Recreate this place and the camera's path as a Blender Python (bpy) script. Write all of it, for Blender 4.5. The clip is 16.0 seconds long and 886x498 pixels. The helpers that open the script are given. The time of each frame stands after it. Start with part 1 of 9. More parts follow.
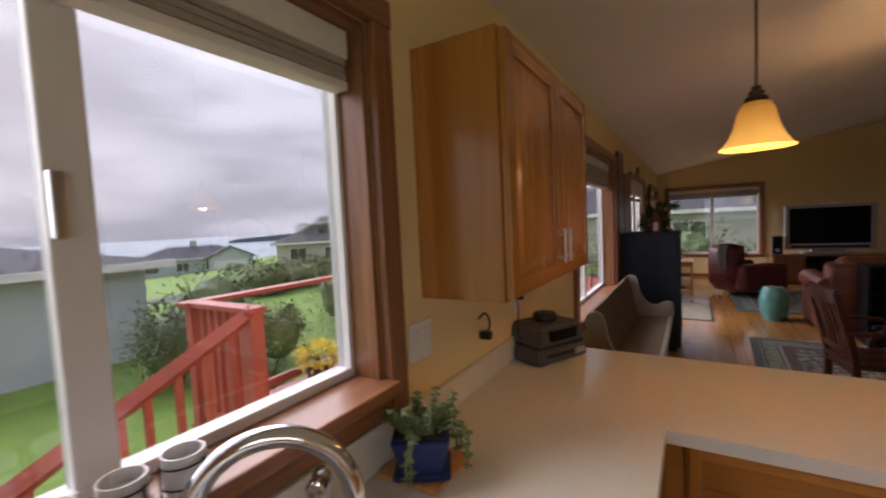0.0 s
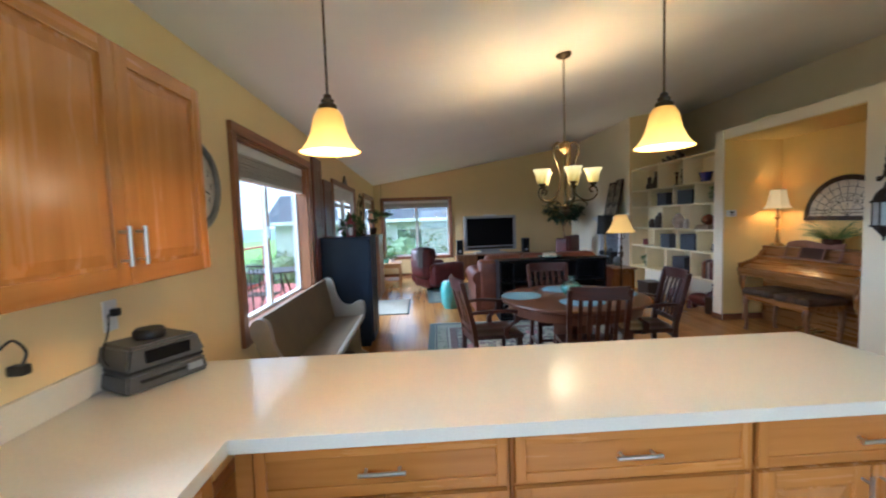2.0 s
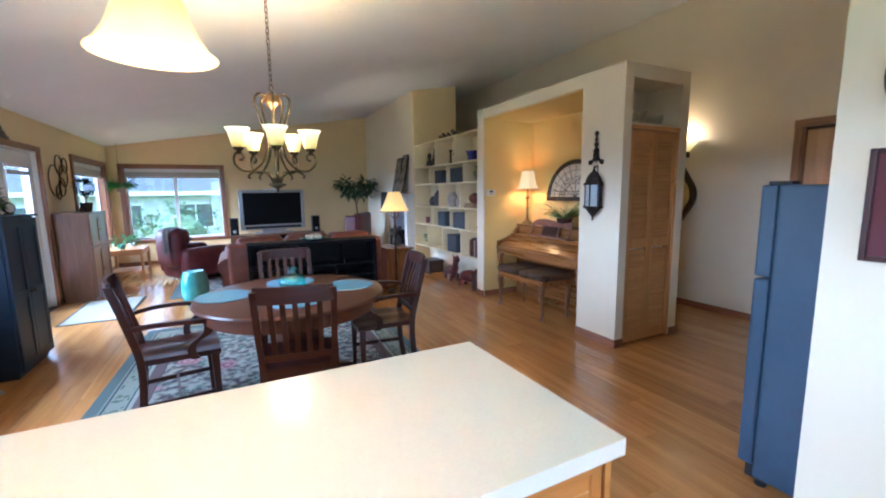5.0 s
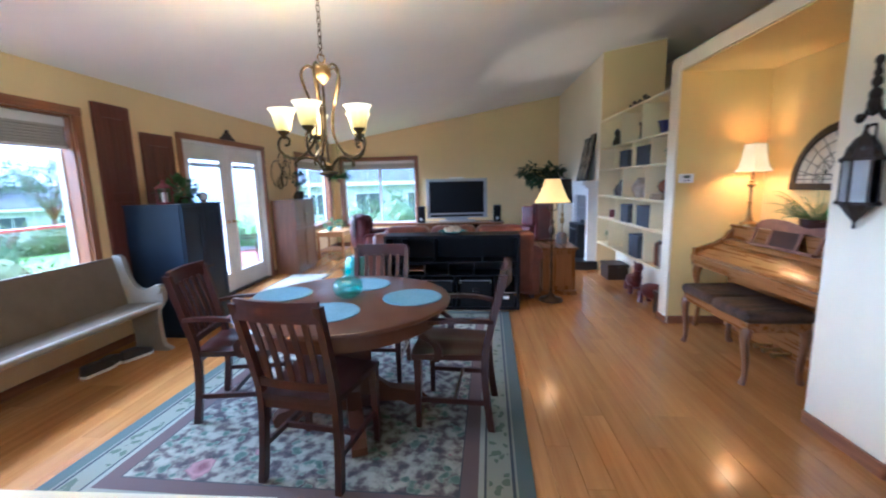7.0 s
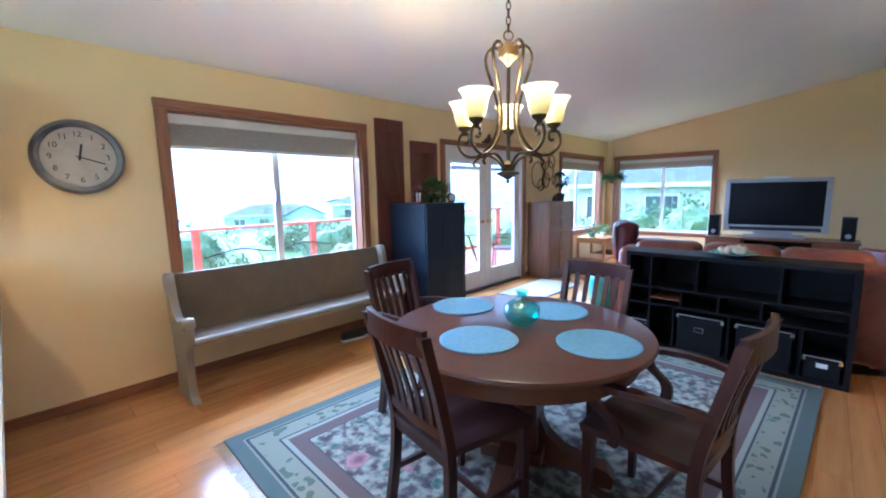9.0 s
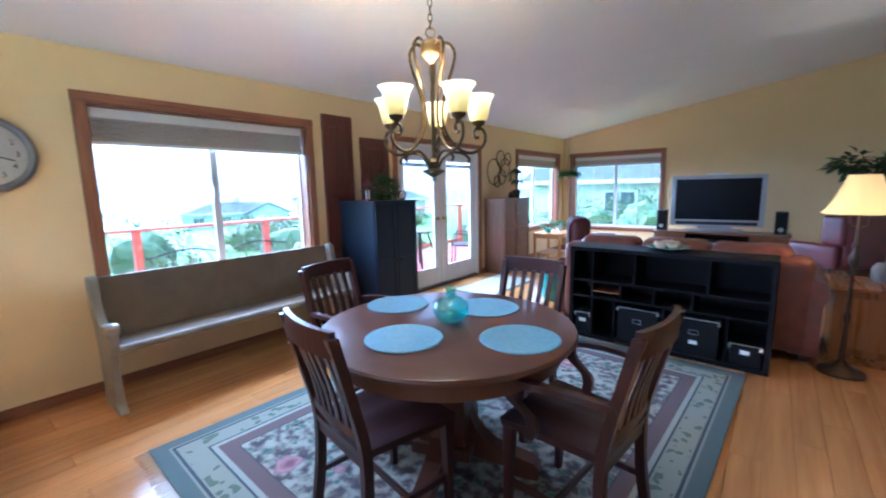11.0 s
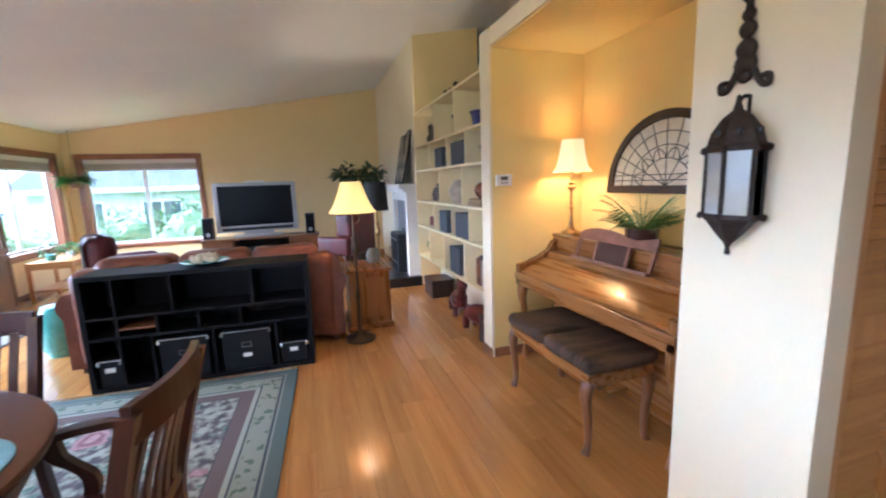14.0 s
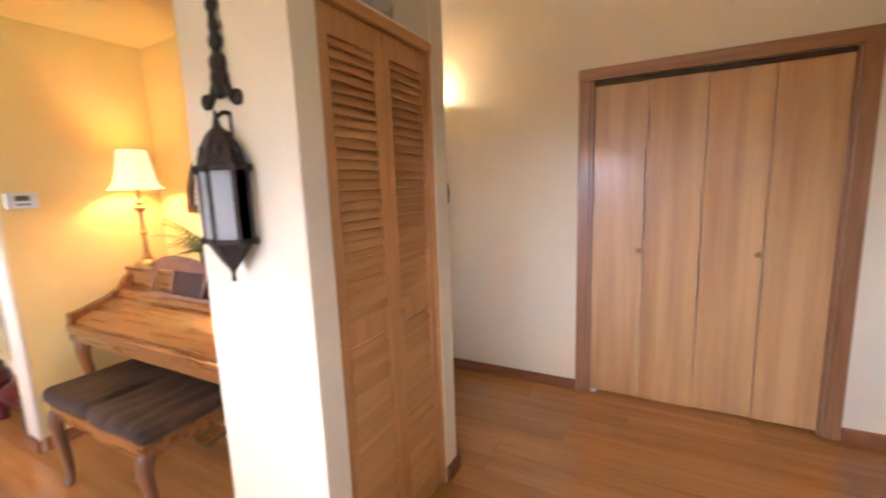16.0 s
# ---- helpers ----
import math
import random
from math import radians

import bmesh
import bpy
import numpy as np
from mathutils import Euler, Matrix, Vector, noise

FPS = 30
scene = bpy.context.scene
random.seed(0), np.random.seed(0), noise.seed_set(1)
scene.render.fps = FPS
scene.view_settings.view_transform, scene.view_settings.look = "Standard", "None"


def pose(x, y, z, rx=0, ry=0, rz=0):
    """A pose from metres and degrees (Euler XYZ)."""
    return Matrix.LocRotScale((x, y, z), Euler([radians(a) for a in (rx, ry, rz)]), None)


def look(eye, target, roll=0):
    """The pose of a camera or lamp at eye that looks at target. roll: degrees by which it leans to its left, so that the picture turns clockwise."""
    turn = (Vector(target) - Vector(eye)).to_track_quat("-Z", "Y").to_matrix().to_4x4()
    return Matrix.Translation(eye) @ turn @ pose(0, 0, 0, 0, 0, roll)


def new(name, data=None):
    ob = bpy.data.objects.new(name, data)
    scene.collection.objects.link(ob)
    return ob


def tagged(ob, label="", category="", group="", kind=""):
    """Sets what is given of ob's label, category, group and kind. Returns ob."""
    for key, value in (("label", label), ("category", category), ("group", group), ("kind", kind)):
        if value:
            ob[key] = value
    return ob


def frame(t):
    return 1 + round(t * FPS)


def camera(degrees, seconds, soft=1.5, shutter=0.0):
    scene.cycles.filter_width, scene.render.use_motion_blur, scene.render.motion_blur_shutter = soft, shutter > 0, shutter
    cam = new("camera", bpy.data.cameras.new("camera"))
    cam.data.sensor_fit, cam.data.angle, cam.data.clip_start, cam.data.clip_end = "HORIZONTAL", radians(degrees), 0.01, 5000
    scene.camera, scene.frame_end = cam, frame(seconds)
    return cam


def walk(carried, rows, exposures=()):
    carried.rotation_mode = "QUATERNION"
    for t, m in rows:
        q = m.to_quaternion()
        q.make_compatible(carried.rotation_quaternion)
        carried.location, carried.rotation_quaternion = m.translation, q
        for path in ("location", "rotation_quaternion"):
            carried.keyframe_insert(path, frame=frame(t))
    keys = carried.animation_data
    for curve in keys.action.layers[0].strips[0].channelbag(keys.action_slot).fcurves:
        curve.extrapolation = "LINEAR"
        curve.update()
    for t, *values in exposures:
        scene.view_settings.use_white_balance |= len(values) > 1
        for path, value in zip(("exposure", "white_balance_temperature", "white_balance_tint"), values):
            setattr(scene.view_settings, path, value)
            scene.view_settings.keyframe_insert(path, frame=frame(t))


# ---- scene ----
cam = camera(94.1, 16.0, 2.0, 0.3)
PATH = [
    (0, (0.675, 0.272, 1.507), (-0.359, 1.979, 1.383), -2.7),
    (0.5, (0.807, 0.342, 1.503), (0.049, 2.19, 1.393), -2.3),
    (1, (0.944, 0.378, 1.496), (0.446, 2.312, 1.379), -1.6),
    (1.5, (1.074, 0.407, 1.485), (0.869, 2.392, 1.358), -1.3),
    (2, (1.143, 0.476, 1.455), (1.252, 2.468, 1.316), -1.9),
    (2.5, (1.192, 0.557, 1.453), (1.626, 2.502, 1.286), -1.9),
    (3, (1.264, 0.681, 1.451), (2.0, 2.531, 1.253), -2.2),
    (3.5, (1.359, 0.75, 1.455), (2.377, 2.455, 1.21), -2.3),
    (6, (2.768, 1.282, 1.425), (3.361, 3.166, 1.113), -0.7),
    (6.5, (3.022, 1.469, 1.423), (3.322, 3.422, 1.117), -1.9),
    (7, (3.23, 1.638, 1.423), (3.092, 3.609, 1.111), -1.4),
    (7.5, (3.386, 1.814, 1.409), (2.76, 3.689, 1.102), -1.4),
    (8, (3.451, 2.055, 1.422), (2.391, 3.727, 1.139), -1.9),
    (10.5, (3.693, 2.414, 1.419), (2.268, 3.789, 1.142), -0.8),
    (11, (3.71, 2.462, 1.423), (2.468, 4.001, 1.127), -1.2),
    (11.5, (3.716, 2.524, 1.422), (2.719, 4.23, 1.111), -1.6),
    (12, (3.679, 2.617, 1.424), (2.977, 4.463, 1.11), -1.6),
    (12.5, (3.701, 2.688, 1.446), (3.31, 4.623, 1.123), -1.7),
    (13, (3.714, 2.776, 1.432), (3.655, 4.749, 1.11), -1.6),
    (13.5, (3.762, 2.808, 1.429), (4.032, 4.764, 1.108), -1.7),
    (14, (3.825, 2.807, 1.419), (4.421, 4.689, 1.1), -1.9),
    (14.5, (3.878, 2.793, 1.417), (4.792, 4.542, 1.096), -2.2),
    (15, (3.932, 2.768, 1.405), (5.159, 4.315, 1.084), -2.3),
    (15.5, (4.086, 2.723, 1.401), (5.587, 4.009, 1.095), -2.2),
    (16, (4.324, 2.656, 1.42), (6.069, 3.583, 1.116), -2.1),
]
SOUTH_Y = -1.6
CHANDELIER_W, FLOORLAMP_W, PIANOLAMP_W, SCONCE_W, PENDANT_W = 1.7, 0.22, 0.45, 0.65, 0.75
KITCHEN_FILL = 1.6
EXPOSURES = [(0.0, 1.6, 6300, 27), (0.5, 2.0, 7800, 32), (1.0, 2.6, 7400, 25), (1.5, 2.85, 5500, 13), (2.0, 3.1, 4650, 5), (2.5, 3.08, 4350, 5),
             (3.5, 3.28, 4200, 4), (6.0, 3.97, 4220, 10), (8.0, 4.0, 4050, 8), (11.0, 3.92, 3990, 9), (12.5, 4.12, 4350, 9), (14.0, 4.28, 4540, 9), (15.0, 4.5, 4880, 10), (16.0, 4.7, 5150, 19)]
walk(cam, [(t, look(eye, target, roll)) for t, eye, target, roll in PATH], EXPOSURES)

# ---- light ----
world = bpy.data.worlds.new("sky")
scene.world = world
world.use_nodes = True
wn, wl = world.node_tree.nodes, world.node_tree.links
wn.clear()
w_out = wn.new("ShaderNodeOutputWorld")
w_bg = wn.new("ShaderNodeBackground")
w_sky = wn.new("ShaderNodeTexSky")
w_sky.sky_type, w_sky.sun_disc = "NISHITA", False
w_sky.sun_elevation, w_sky.sun_rotation = radians(25), radians(272)
w_sky.air_density, w_sky.dust_density = 1.0, 4.0
w_tc = wn.new("ShaderNodeTexCoord")
w_map = wn.new("ShaderNodeMapping")
w_map.inputs["Scale"].default_value = (1.2, 1.2, 5.0)
w_noise = wn.new("ShaderNodeTexNoise")
w_noise.inputs["Scale"].default_value, w_noise.inputs["Detail"].default_value = 2.2, 7
w_ramp = wn.new("ShaderNodeValToRGB")
w_ramp.color_ramp.elements[0].position, w_ramp.color_ramp.elements[0].color = 0.38, (4.5, 4.7, 5.1, 1)
w_ramp.color_ramp.elements[1].position, w_ramp.color_ramp.elements[1].color = 0.64, (7.1, 7.35, 7.75, 1)
w_mix = wn.new("ShaderNodeMix")
w_mix.data_type = "RGBA"
w_mix.inputs[0].default_value = 0.96
wl.new(w_tc.outputs["Generated"], w_map.inputs[0])
wl.new(w_map.outputs[0], w_noise.inputs["Vector"])
wl.new(w_noise.outputs[0], w_ramp.inputs[0])
wl.new(w_sky.outputs[0], w_mix.inputs[6])
wl.new(w_ramp.outputs[0], w_mix.inputs[7])
# an overcast sky is about three times brighter overhead than at the horizon
w_sep = wn.new("ShaderNodeSeparateXYZ")
w_grad = wn.new("ShaderNodeMapRange")
w_grad.inputs[1].default_value, w_grad.inputs[2].default_value = 0.0, 1.0
w_grad.inputs[3].default_value, w_grad.inputs[4].default_value = 1.0, 1.7
w_mul = wn.new("ShaderNodeVectorMath")
w_mul.operation = "SCALE"
wl.new(w_tc.outputs["Generated"], w_sep.inputs[0])
wl.new(w_sep.outputs[2], w_grad.inputs[0])
wl.new(w_mix.outputs[2], w_mul.inputs[0])
wl.new(w_grad.outputs[0], w_mul.inputs["Scale"])
wl.new(w_mul.outputs[0], w_bg.inputs[0])
w_bg.inputs[1].default_value = 0.066
wl.new(w_bg.outputs[0], w_out.inputs[0])
sun = new("sun", bpy.data.lights.new("sun", "SUN"))
sun.data.energy, sun.data.angle, sun.data.color = 3.0, radians(80), (1.0, 0.99, 0.97)
sun.matrix_world = look((-10, 0.35, 4.67), (0, 0, 0))


def daylight(x, y, z, tx, ty, tz, w, h, watts):
    """An added area lamp for fill, set in the unseen south window opening."""
    lamp = new("window_light", bpy.data.lights.new("window_light", "AREA"))
    lamp.data.shape, lamp.data.size, lamp.data.size_y = "RECTANGLE", w, h
    lamp.data.energy, lamp.data.color = watts, (0.86, 0.93, 1.0)
    lamp.matrix_world = look((x, y, z), (tx, ty, tz))


daylight(2.3, SOUTH_Y - 0.06, 1.55, 2.3, 3.0, 1.4, 2.2, 1.1, KITCHEN_FILL)


def bulb(x, y, z, watts, size=0.035, colour=(1.0, 0.66, 0.32)):
    lamp = new("bulb_light", bpy.data.lights.new("bulb_light", "POINT"))
    lamp.data.energy, lamp.data.shadow_soft_size, lamp.data.color = watts, size, colour
    lamp.location = (x, y, z)
    return lamp


# ---- materials ----
def material(name, colour, rough=0.5, metal=0.0, colour2=None, scale=8.0, stretch=(1, 1, 1), bump=0.0, bump_scale=60.0,
             vary=0.0, coat=0.0, fine=0.0, emit=None, emit_power=0.0, contrast=(0.35, 0.65), spec=0.5):
    m = bpy.data.materials.new(name)
    m.use_nodes = True
    n, l = m.node_tree.nodes, m.node_tree.links
    b = n["Principled BSDF"]
    b.inputs["Roughness"].default_value, b.inputs["Metallic"].default_value = rough, metal
    b.inputs["Coat Weight"].default_value = coat
    b.inputs["Coat Roughness"].default_value = 0.12
    b.inputs["Specular IOR Level"].default_value = spec
    tc = n.new("ShaderNodeTexCoord")
    mp = n.new("ShaderNodeMapping")
    mp.inputs["Scale"].default_value = stretch
    src = tc.outputs["Object"]
    if vary:
        info = n.new("ShaderNodeObjectInfo")
        shift = n.new("ShaderNodeVectorMath")
        shift.operation = "MULTIPLY_ADD"
        shift.inputs[1].default_value, shift.inputs[2].default_value = (1, 1, 1), (0, 0, 0)
        big = n.new("ShaderNodeMath")
        big.operation = "MULTIPLY"
        big.inputs[1].default_value = 37.0
        l.new(info.outputs["Random"], big.inputs[0])
        l.new(tc.outputs["Object"], shift.inputs[0])
        l.new(big.outputs[0], shift.inputs[2])
        src = shift.outputs[0]
    l.new(src, mp.inputs[0])
    noise_a = n.new("ShaderNodeTexNoise")
    noise_a.inputs["Scale"].default_value, noise_a.inputs["Detail"].default_value = scale, 6
    noise_a.inputs["Roughness"].default_value = 0.6
    l.new(mp.outputs[0], noise_a.inputs["Vector"])
    ramp = n.new("ShaderNodeValToRGB")
    c2 = colour2 or tuple(c * 0.9 for c in colour)
    ramp.color_ramp.elements[0].position, ramp.color_ramp.elements[0].color = contrast[0], (*c2, 1)
    ramp.color_ramp.elements[1].position, ramp.color_ramp.elements[1].color = contrast[1], (*colour, 1)
    l.new(noise_a.outputs[0], ramp.inputs[0])
    col = ramp.outputs[0]
    if vary:
        hsv = n.new("ShaderNodeHueSaturation")
        rng = n.new("ShaderNodeMapRange")
        rng.inputs[3].default_value, rng.inputs[4].default_value = 1 - vary, 1 + vary
        l.new(info.outputs["Random"], rng.inputs[0])
        l.new(rng.outputs[0], hsv.inputs["Value"])
        l.new(col, hsv.inputs["Color"])
        col = hsv.outputs[0]
    l.new(col, b.inputs["Base Color"])
    rr = n.new("ShaderNodeMapRange")
    rr.inputs[3].default_value, rr.inputs[4].default_value = max(rough - 0.07, 0.02), min(rough + 0.07, 1)
    l.new(noise_a.outputs[0], rr.inputs[0])
    l.new(rr.outputs[0], b.inputs["Roughness"])
    if bump:
        noise_b = n.new("ShaderNodeTexNoise")
        noise_b.inputs["Scale"].default_value, noise_b.inputs["Detail"].default_value = bump_scale, 4
        l.new(mp.outputs[0], noise_b.inputs["Vector"])
        bp = n.new("ShaderNodeBump")
        bp.inputs["Strength"].default_value, bp.inputs["Distance"].default_value = bump, 0.01
        l.new(noise_b.outputs[0], bp.inputs["Height"])
        l.new(bp.outputs[0], b.inputs["Normal"])
    if emit:
        b.inputs["Emission Color"].default_value = (*emit, 1)
        b.inputs["Emission Strength"].default_value = emit_power
    return m


def wood(name, light, dark, axis="z", rough=0.35, coat=0.2, vary=0.06, grain=1.0, bump=0.02):
    s = {"x": (1.2, 22, 22), "y": (22, 1.2, 22), "z": (22, 22, 1.2)}[axis]
    return material(name, light, rough, colour2=dark, scale=2.0 * grain, stretch=s, bump=bump, bump_scale=6 * grain, vary=vary, coat=coat, contrast=(0.3, 0.62))


WALL = material("yellow wall paint", (0.83, 0.645, 0.32), 0.75, colour2=(0.80, 0.615, 0.30), scale=1.5, bump=0.12, bump_scale=220)
CREAM = material("cream wall paint", (0.84, 0.75, 0.56), 0.7, colour2=(0.81, 0.72, 0.54), scale=1.5, bump=0.12, bump_scale=220)
ALCOVE = material("gold wall paint", (0.84, 0.64, 0.23), 0.75, colour2=(0.81, 0.61, 0.215), scale=1.5, bump=0.12, bump_scale=220)
CEIL = material("ceiling paint", (0.87, 0.87, 0.87), 0.85, colour2=(0.84, 0.84, 0.84), scale=1.2, bump=0.25, bump_scale=160)
TRIM = {a: wood("cherry trim " + a, (0.30, 0.125, 0.05), (0.17, 0.065, 0.028), a, 0.35, 0.15) for a in "xyz"}
OAK = {a: wood("honey oak " + a, (0.51, 0.215, 0.04), (0.40, 0.16, 0.027), a, 0.26, 0.35, 0.08, 0.42) for a in "xyz"}
FLOORWOOD = wood("laminate oak", (0.50, 0.245, 0.068), (0.375, 0.168, 0.044), "y", 0.19, 0.3, 0.15, 0.4, 0.006)
FLOORWOOD_REST = FLOORWOOD.copy()
for nd in list(FLOORWOOD_REST.node_tree.nodes):
    if nd.type == "OBJECT_INFO":
        geo = FLOORWOOD_REST.node_tree.nodes.new("ShaderNodeNewGeometry")
        for lk in list(FLOORWOOD_REST.node_tree.links):
            if lk.from_node == nd:
                FLOORWOOD_REST.node_tree.links.new(geo.outputs["Random Per Island"], lk.to_socket)
        FLOORWOOD_REST.node_tree.nodes.remove(nd)
PINE = {a: wood("pine " + a, (0.60, 0.31, 0.10), (0.46, 0.22, 0.065), a, 0.4, 0.15) for a in "xyz"}
BIRCH = {a: wood("birch veneer " + a, (0.66, 0.40, 0.165), (0.47, 0.25, 0.092), a, 0.35, 0.2, 0.05, 0.22) for a in "xyz"}
MAHOG = {a: wood("dark cherry " + a, (0.046, 0.011, 0.007), (0.025, 0.0065, 0.005), a, 0.34, 0.08) for a in "xyz"}
TABLEWOOD = {a: wood("table cherry " + a, (0.098, 0.036, 0.018), (0.080, 0.028, 0.014), a, 0.32, 0.12, 0.06, 0.5, 0.006) for a in "xyz"}
WALNUT = {a: wood("walnut " + a, (0.20, 0.085, 0.035), (0.11, 0.045, 0.02), a, 0.32, 0.3) for a in "xyz"}
PIANO = {a: wood("piano walnut " + a, (0.25, 0.10, 0.02), (0.17, 0.064, 0.013), a, 0.28, 0.3, 0.06, 0.6) for a in "xyz"}
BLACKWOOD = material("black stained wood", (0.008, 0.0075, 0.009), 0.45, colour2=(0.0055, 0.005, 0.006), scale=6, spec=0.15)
NAVY = material("black painted wood", (0.011, 0.022, 0.043), 0.48, colour2=(0.009, 0.017, 0.034), scale=6, spec=0.4)
COUNTER = material("cream laminate", (0.77, 0.73, 0.61), 0.17, colour2=(0.735, 0.695, 0.575), scale=160, contrast=(0.4, 0.6))
WHITE = material("white paint", (0.80, 0.79, 0.76), 0.45, scale=3)
VINYL = material("white vinyl", (0.78, 0.77, 0.75), 0.4, scale=3)
SHELFCREAM = material("ivory shelf paint", (0.86, 0.74, 0.46), 0.5, scale=3)
STEEL = material("brushed steel", (0.62, 0.62, 0.63), 0.3, 1.0, scale=20)
CHROME = material("chrome", (0.82, 0.82, 0.83), 0.08, 1.0, scale=4)
BRONZE = material("dark bronze", (0.075, 0.05, 0.032), 0.42, 0.8, colour2=(0.05, 0.034, 0.022), scale=12)
ANTIQUE = material("dark antique brass", (0.105, 0.073, 0.03), 0.38, 0.85, colour2=(0.055, 0.04, 0.02), scale=14)
BRASS = material("antique brass", (0.42, 0.28, 0.10), 0.3, 0.9, colour2=(0.26, 0.17, 0.07), scale=14)
BLACK = material("black plastic", (0.012, 0.012, 0.013), 0.4, scale=5)
SILVER = material("silver plastic", (0.42, 0.43, 0.45), 0.35, 0.4, scale=5)
SCREEN = material("dark screen", (0.004, 0.0045, 0.006), 0.3, scale=2, spec=0.15)
LEATHER = material("red brown leather", (0.21, 0.068, 0.04), 0.38, colour2=(0.13, 0.04, 0.024), scale=5, bump=0.35, bump_scale=45, coat=0.1)
LEATHER2 = material("burgundy leather", (0.13, 0.022, 0.022), 0.36, colour2=(0.075, 0.014, 0.015), scale=5, bump=0.35, bump_scale=45, coat=0.1)
TEAL = material("teal glazed ceramic", (0.10, 0.33, 0.30), 0.2, colour2=(0.07, 0.25, 0.23), scale=9, coat=0.4)
MAT_BLUE = material("blue woven placemat", (0.22, 0.385, 0.54), 0.85, colour2=(0.175, 0.33, 0.47), scale=60, bump=0.2, bump_scale=120)
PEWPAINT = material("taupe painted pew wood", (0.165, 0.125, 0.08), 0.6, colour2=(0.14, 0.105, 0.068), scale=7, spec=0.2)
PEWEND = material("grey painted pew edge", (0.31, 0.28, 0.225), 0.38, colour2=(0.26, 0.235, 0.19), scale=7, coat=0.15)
BLUESTEEL = material("blue black appliance paint", (0.045, 0.075, 0.125), 0.38, colour2=(0.035, 0.06, 0.10), scale=4, bump=0.1, bump_scale=120)
LEAF = material("green leaf", (0.07, 0.19, 0.035), 0.5, colour2=(0.035, 0.105, 0.022), scale=10, vary=0.2)
LEAFDARK = material("dark green leaf", (0.022, 0.06, 0.016), 0.45, colour2=(0.012, 0.035, 0.012), scale=10, vary=0.2)
REDDECK = material("red stained deck wood", (0.40, 0.085, 0.055), 0.55, colour2=(0.30, 0.06, 0.04), scale=4, stretch=(1, 1, 1), bump=0.2, bump_scale=30, vary=0.08)
GRASS = material("lawn grass", (0.22, 0.36, 0.06), 0.9, colour2=(0.14, 0.26, 0.045), scale=0.8, bump=0.6, bump_scale=25)


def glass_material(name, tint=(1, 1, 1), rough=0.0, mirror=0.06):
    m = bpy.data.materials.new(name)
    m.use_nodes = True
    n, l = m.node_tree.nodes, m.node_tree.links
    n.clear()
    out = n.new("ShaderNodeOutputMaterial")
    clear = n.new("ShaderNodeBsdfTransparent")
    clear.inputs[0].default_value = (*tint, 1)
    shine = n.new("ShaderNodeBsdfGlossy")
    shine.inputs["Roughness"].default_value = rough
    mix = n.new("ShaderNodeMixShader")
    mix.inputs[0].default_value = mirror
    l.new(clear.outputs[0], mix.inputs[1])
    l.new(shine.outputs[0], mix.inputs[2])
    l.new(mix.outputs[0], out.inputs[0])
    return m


# Tint added to darken the bright view outdoors; pane shadows stay off.
PANE = glass_material("view-darkening window glass", (0.70, 0.71, 0.71))
AQUA = glass_material("aqua glass", (0.66, 0.93, 0.91), 0.02, 0.16)
CLEAR = glass_material("clear glass", (0.92, 0.93, 0.92), 0.02, 0.12)


def shade_material(name, colour, power, low=1.0, high=1.0, edge=None):
    """Lit glass or cloth: the glow is strongest at the bulb's height and paler there."""
    m = bpy.data.materials.new(name)
    m.use_nodes = True
    n, l = m.node_tree.nodes, m.node_tree.links
    b = n["Principled BSDF"]
    b.inputs["Roughness"].default_value = 0.4
    b.inputs["Base Color"].default_value = (*colour, 1)
    tc = n.new("ShaderNodeTexCoord")
    noise_a = n.new("ShaderNodeTexNoise")
    noise_a.inputs["Scale"].default_value = 16
    l.new(tc.outputs["Object"], noise_a.inputs["Vector"])
    sep = n.new("ShaderNodeSeparateXYZ")
    l.new(tc.outputs["Generated"], sep.inputs[0])
    ramp = n.new("ShaderNodeMapRange")
    ramp.inputs[3].default_value, ramp.inputs[4].default_value = power * low, power * high
    l.new(sep.outputs[2], ramp.inputs[0])
    rr = n.new("ShaderNodeMapRange")
    rr.inputs[3].default_value, rr.inputs[4].default_value = 0.75, 1.25
    l.new(noise_a.outputs[0], rr.inputs[0])
    mul = n.new("ShaderNodeMath")
    mul.operation = "MULTIPLY"
    l.new(ramp.outputs[0], mul.inputs[0])
    l.new(rr.outputs[0], mul.inputs[1])
    l.new(mul.outputs[0], b.inputs["Emission Strength"])
    mix = n.new("ShaderNodeMix")
    mix.data_type = "RGBA"
    e = edge or colour
    pale, deep = (colour, e)
    mix.inputs[6].default_value = (*(pale if low >= high else deep), 1)
    mix.inputs[7].default_value = (*(deep if low >= high else pale), 1)
    l.new(sep.outputs[2], mix.inputs[0])
    l.new(mix.outputs[2], b.inputs["Emission Color"])
    return m


AMBER = shade_material("amber alabaster glass", (1.0, 0.54, 0.10), 0.22, 1.3, 0.22, (1.0, 0.40, 0.05))
CREAMGLASS = shade_material("cream lit glass", (1.0, 0.74, 0.30), 0.115, 0.22, 1.25, (1.0, 0.60, 0.06))
LAMPCLOTH = shade_material("cream lamp cloth", (1.0, 0.56, 0.13), 0.07, 1.2, 0.8, (1.0, 0.52, 0.14))


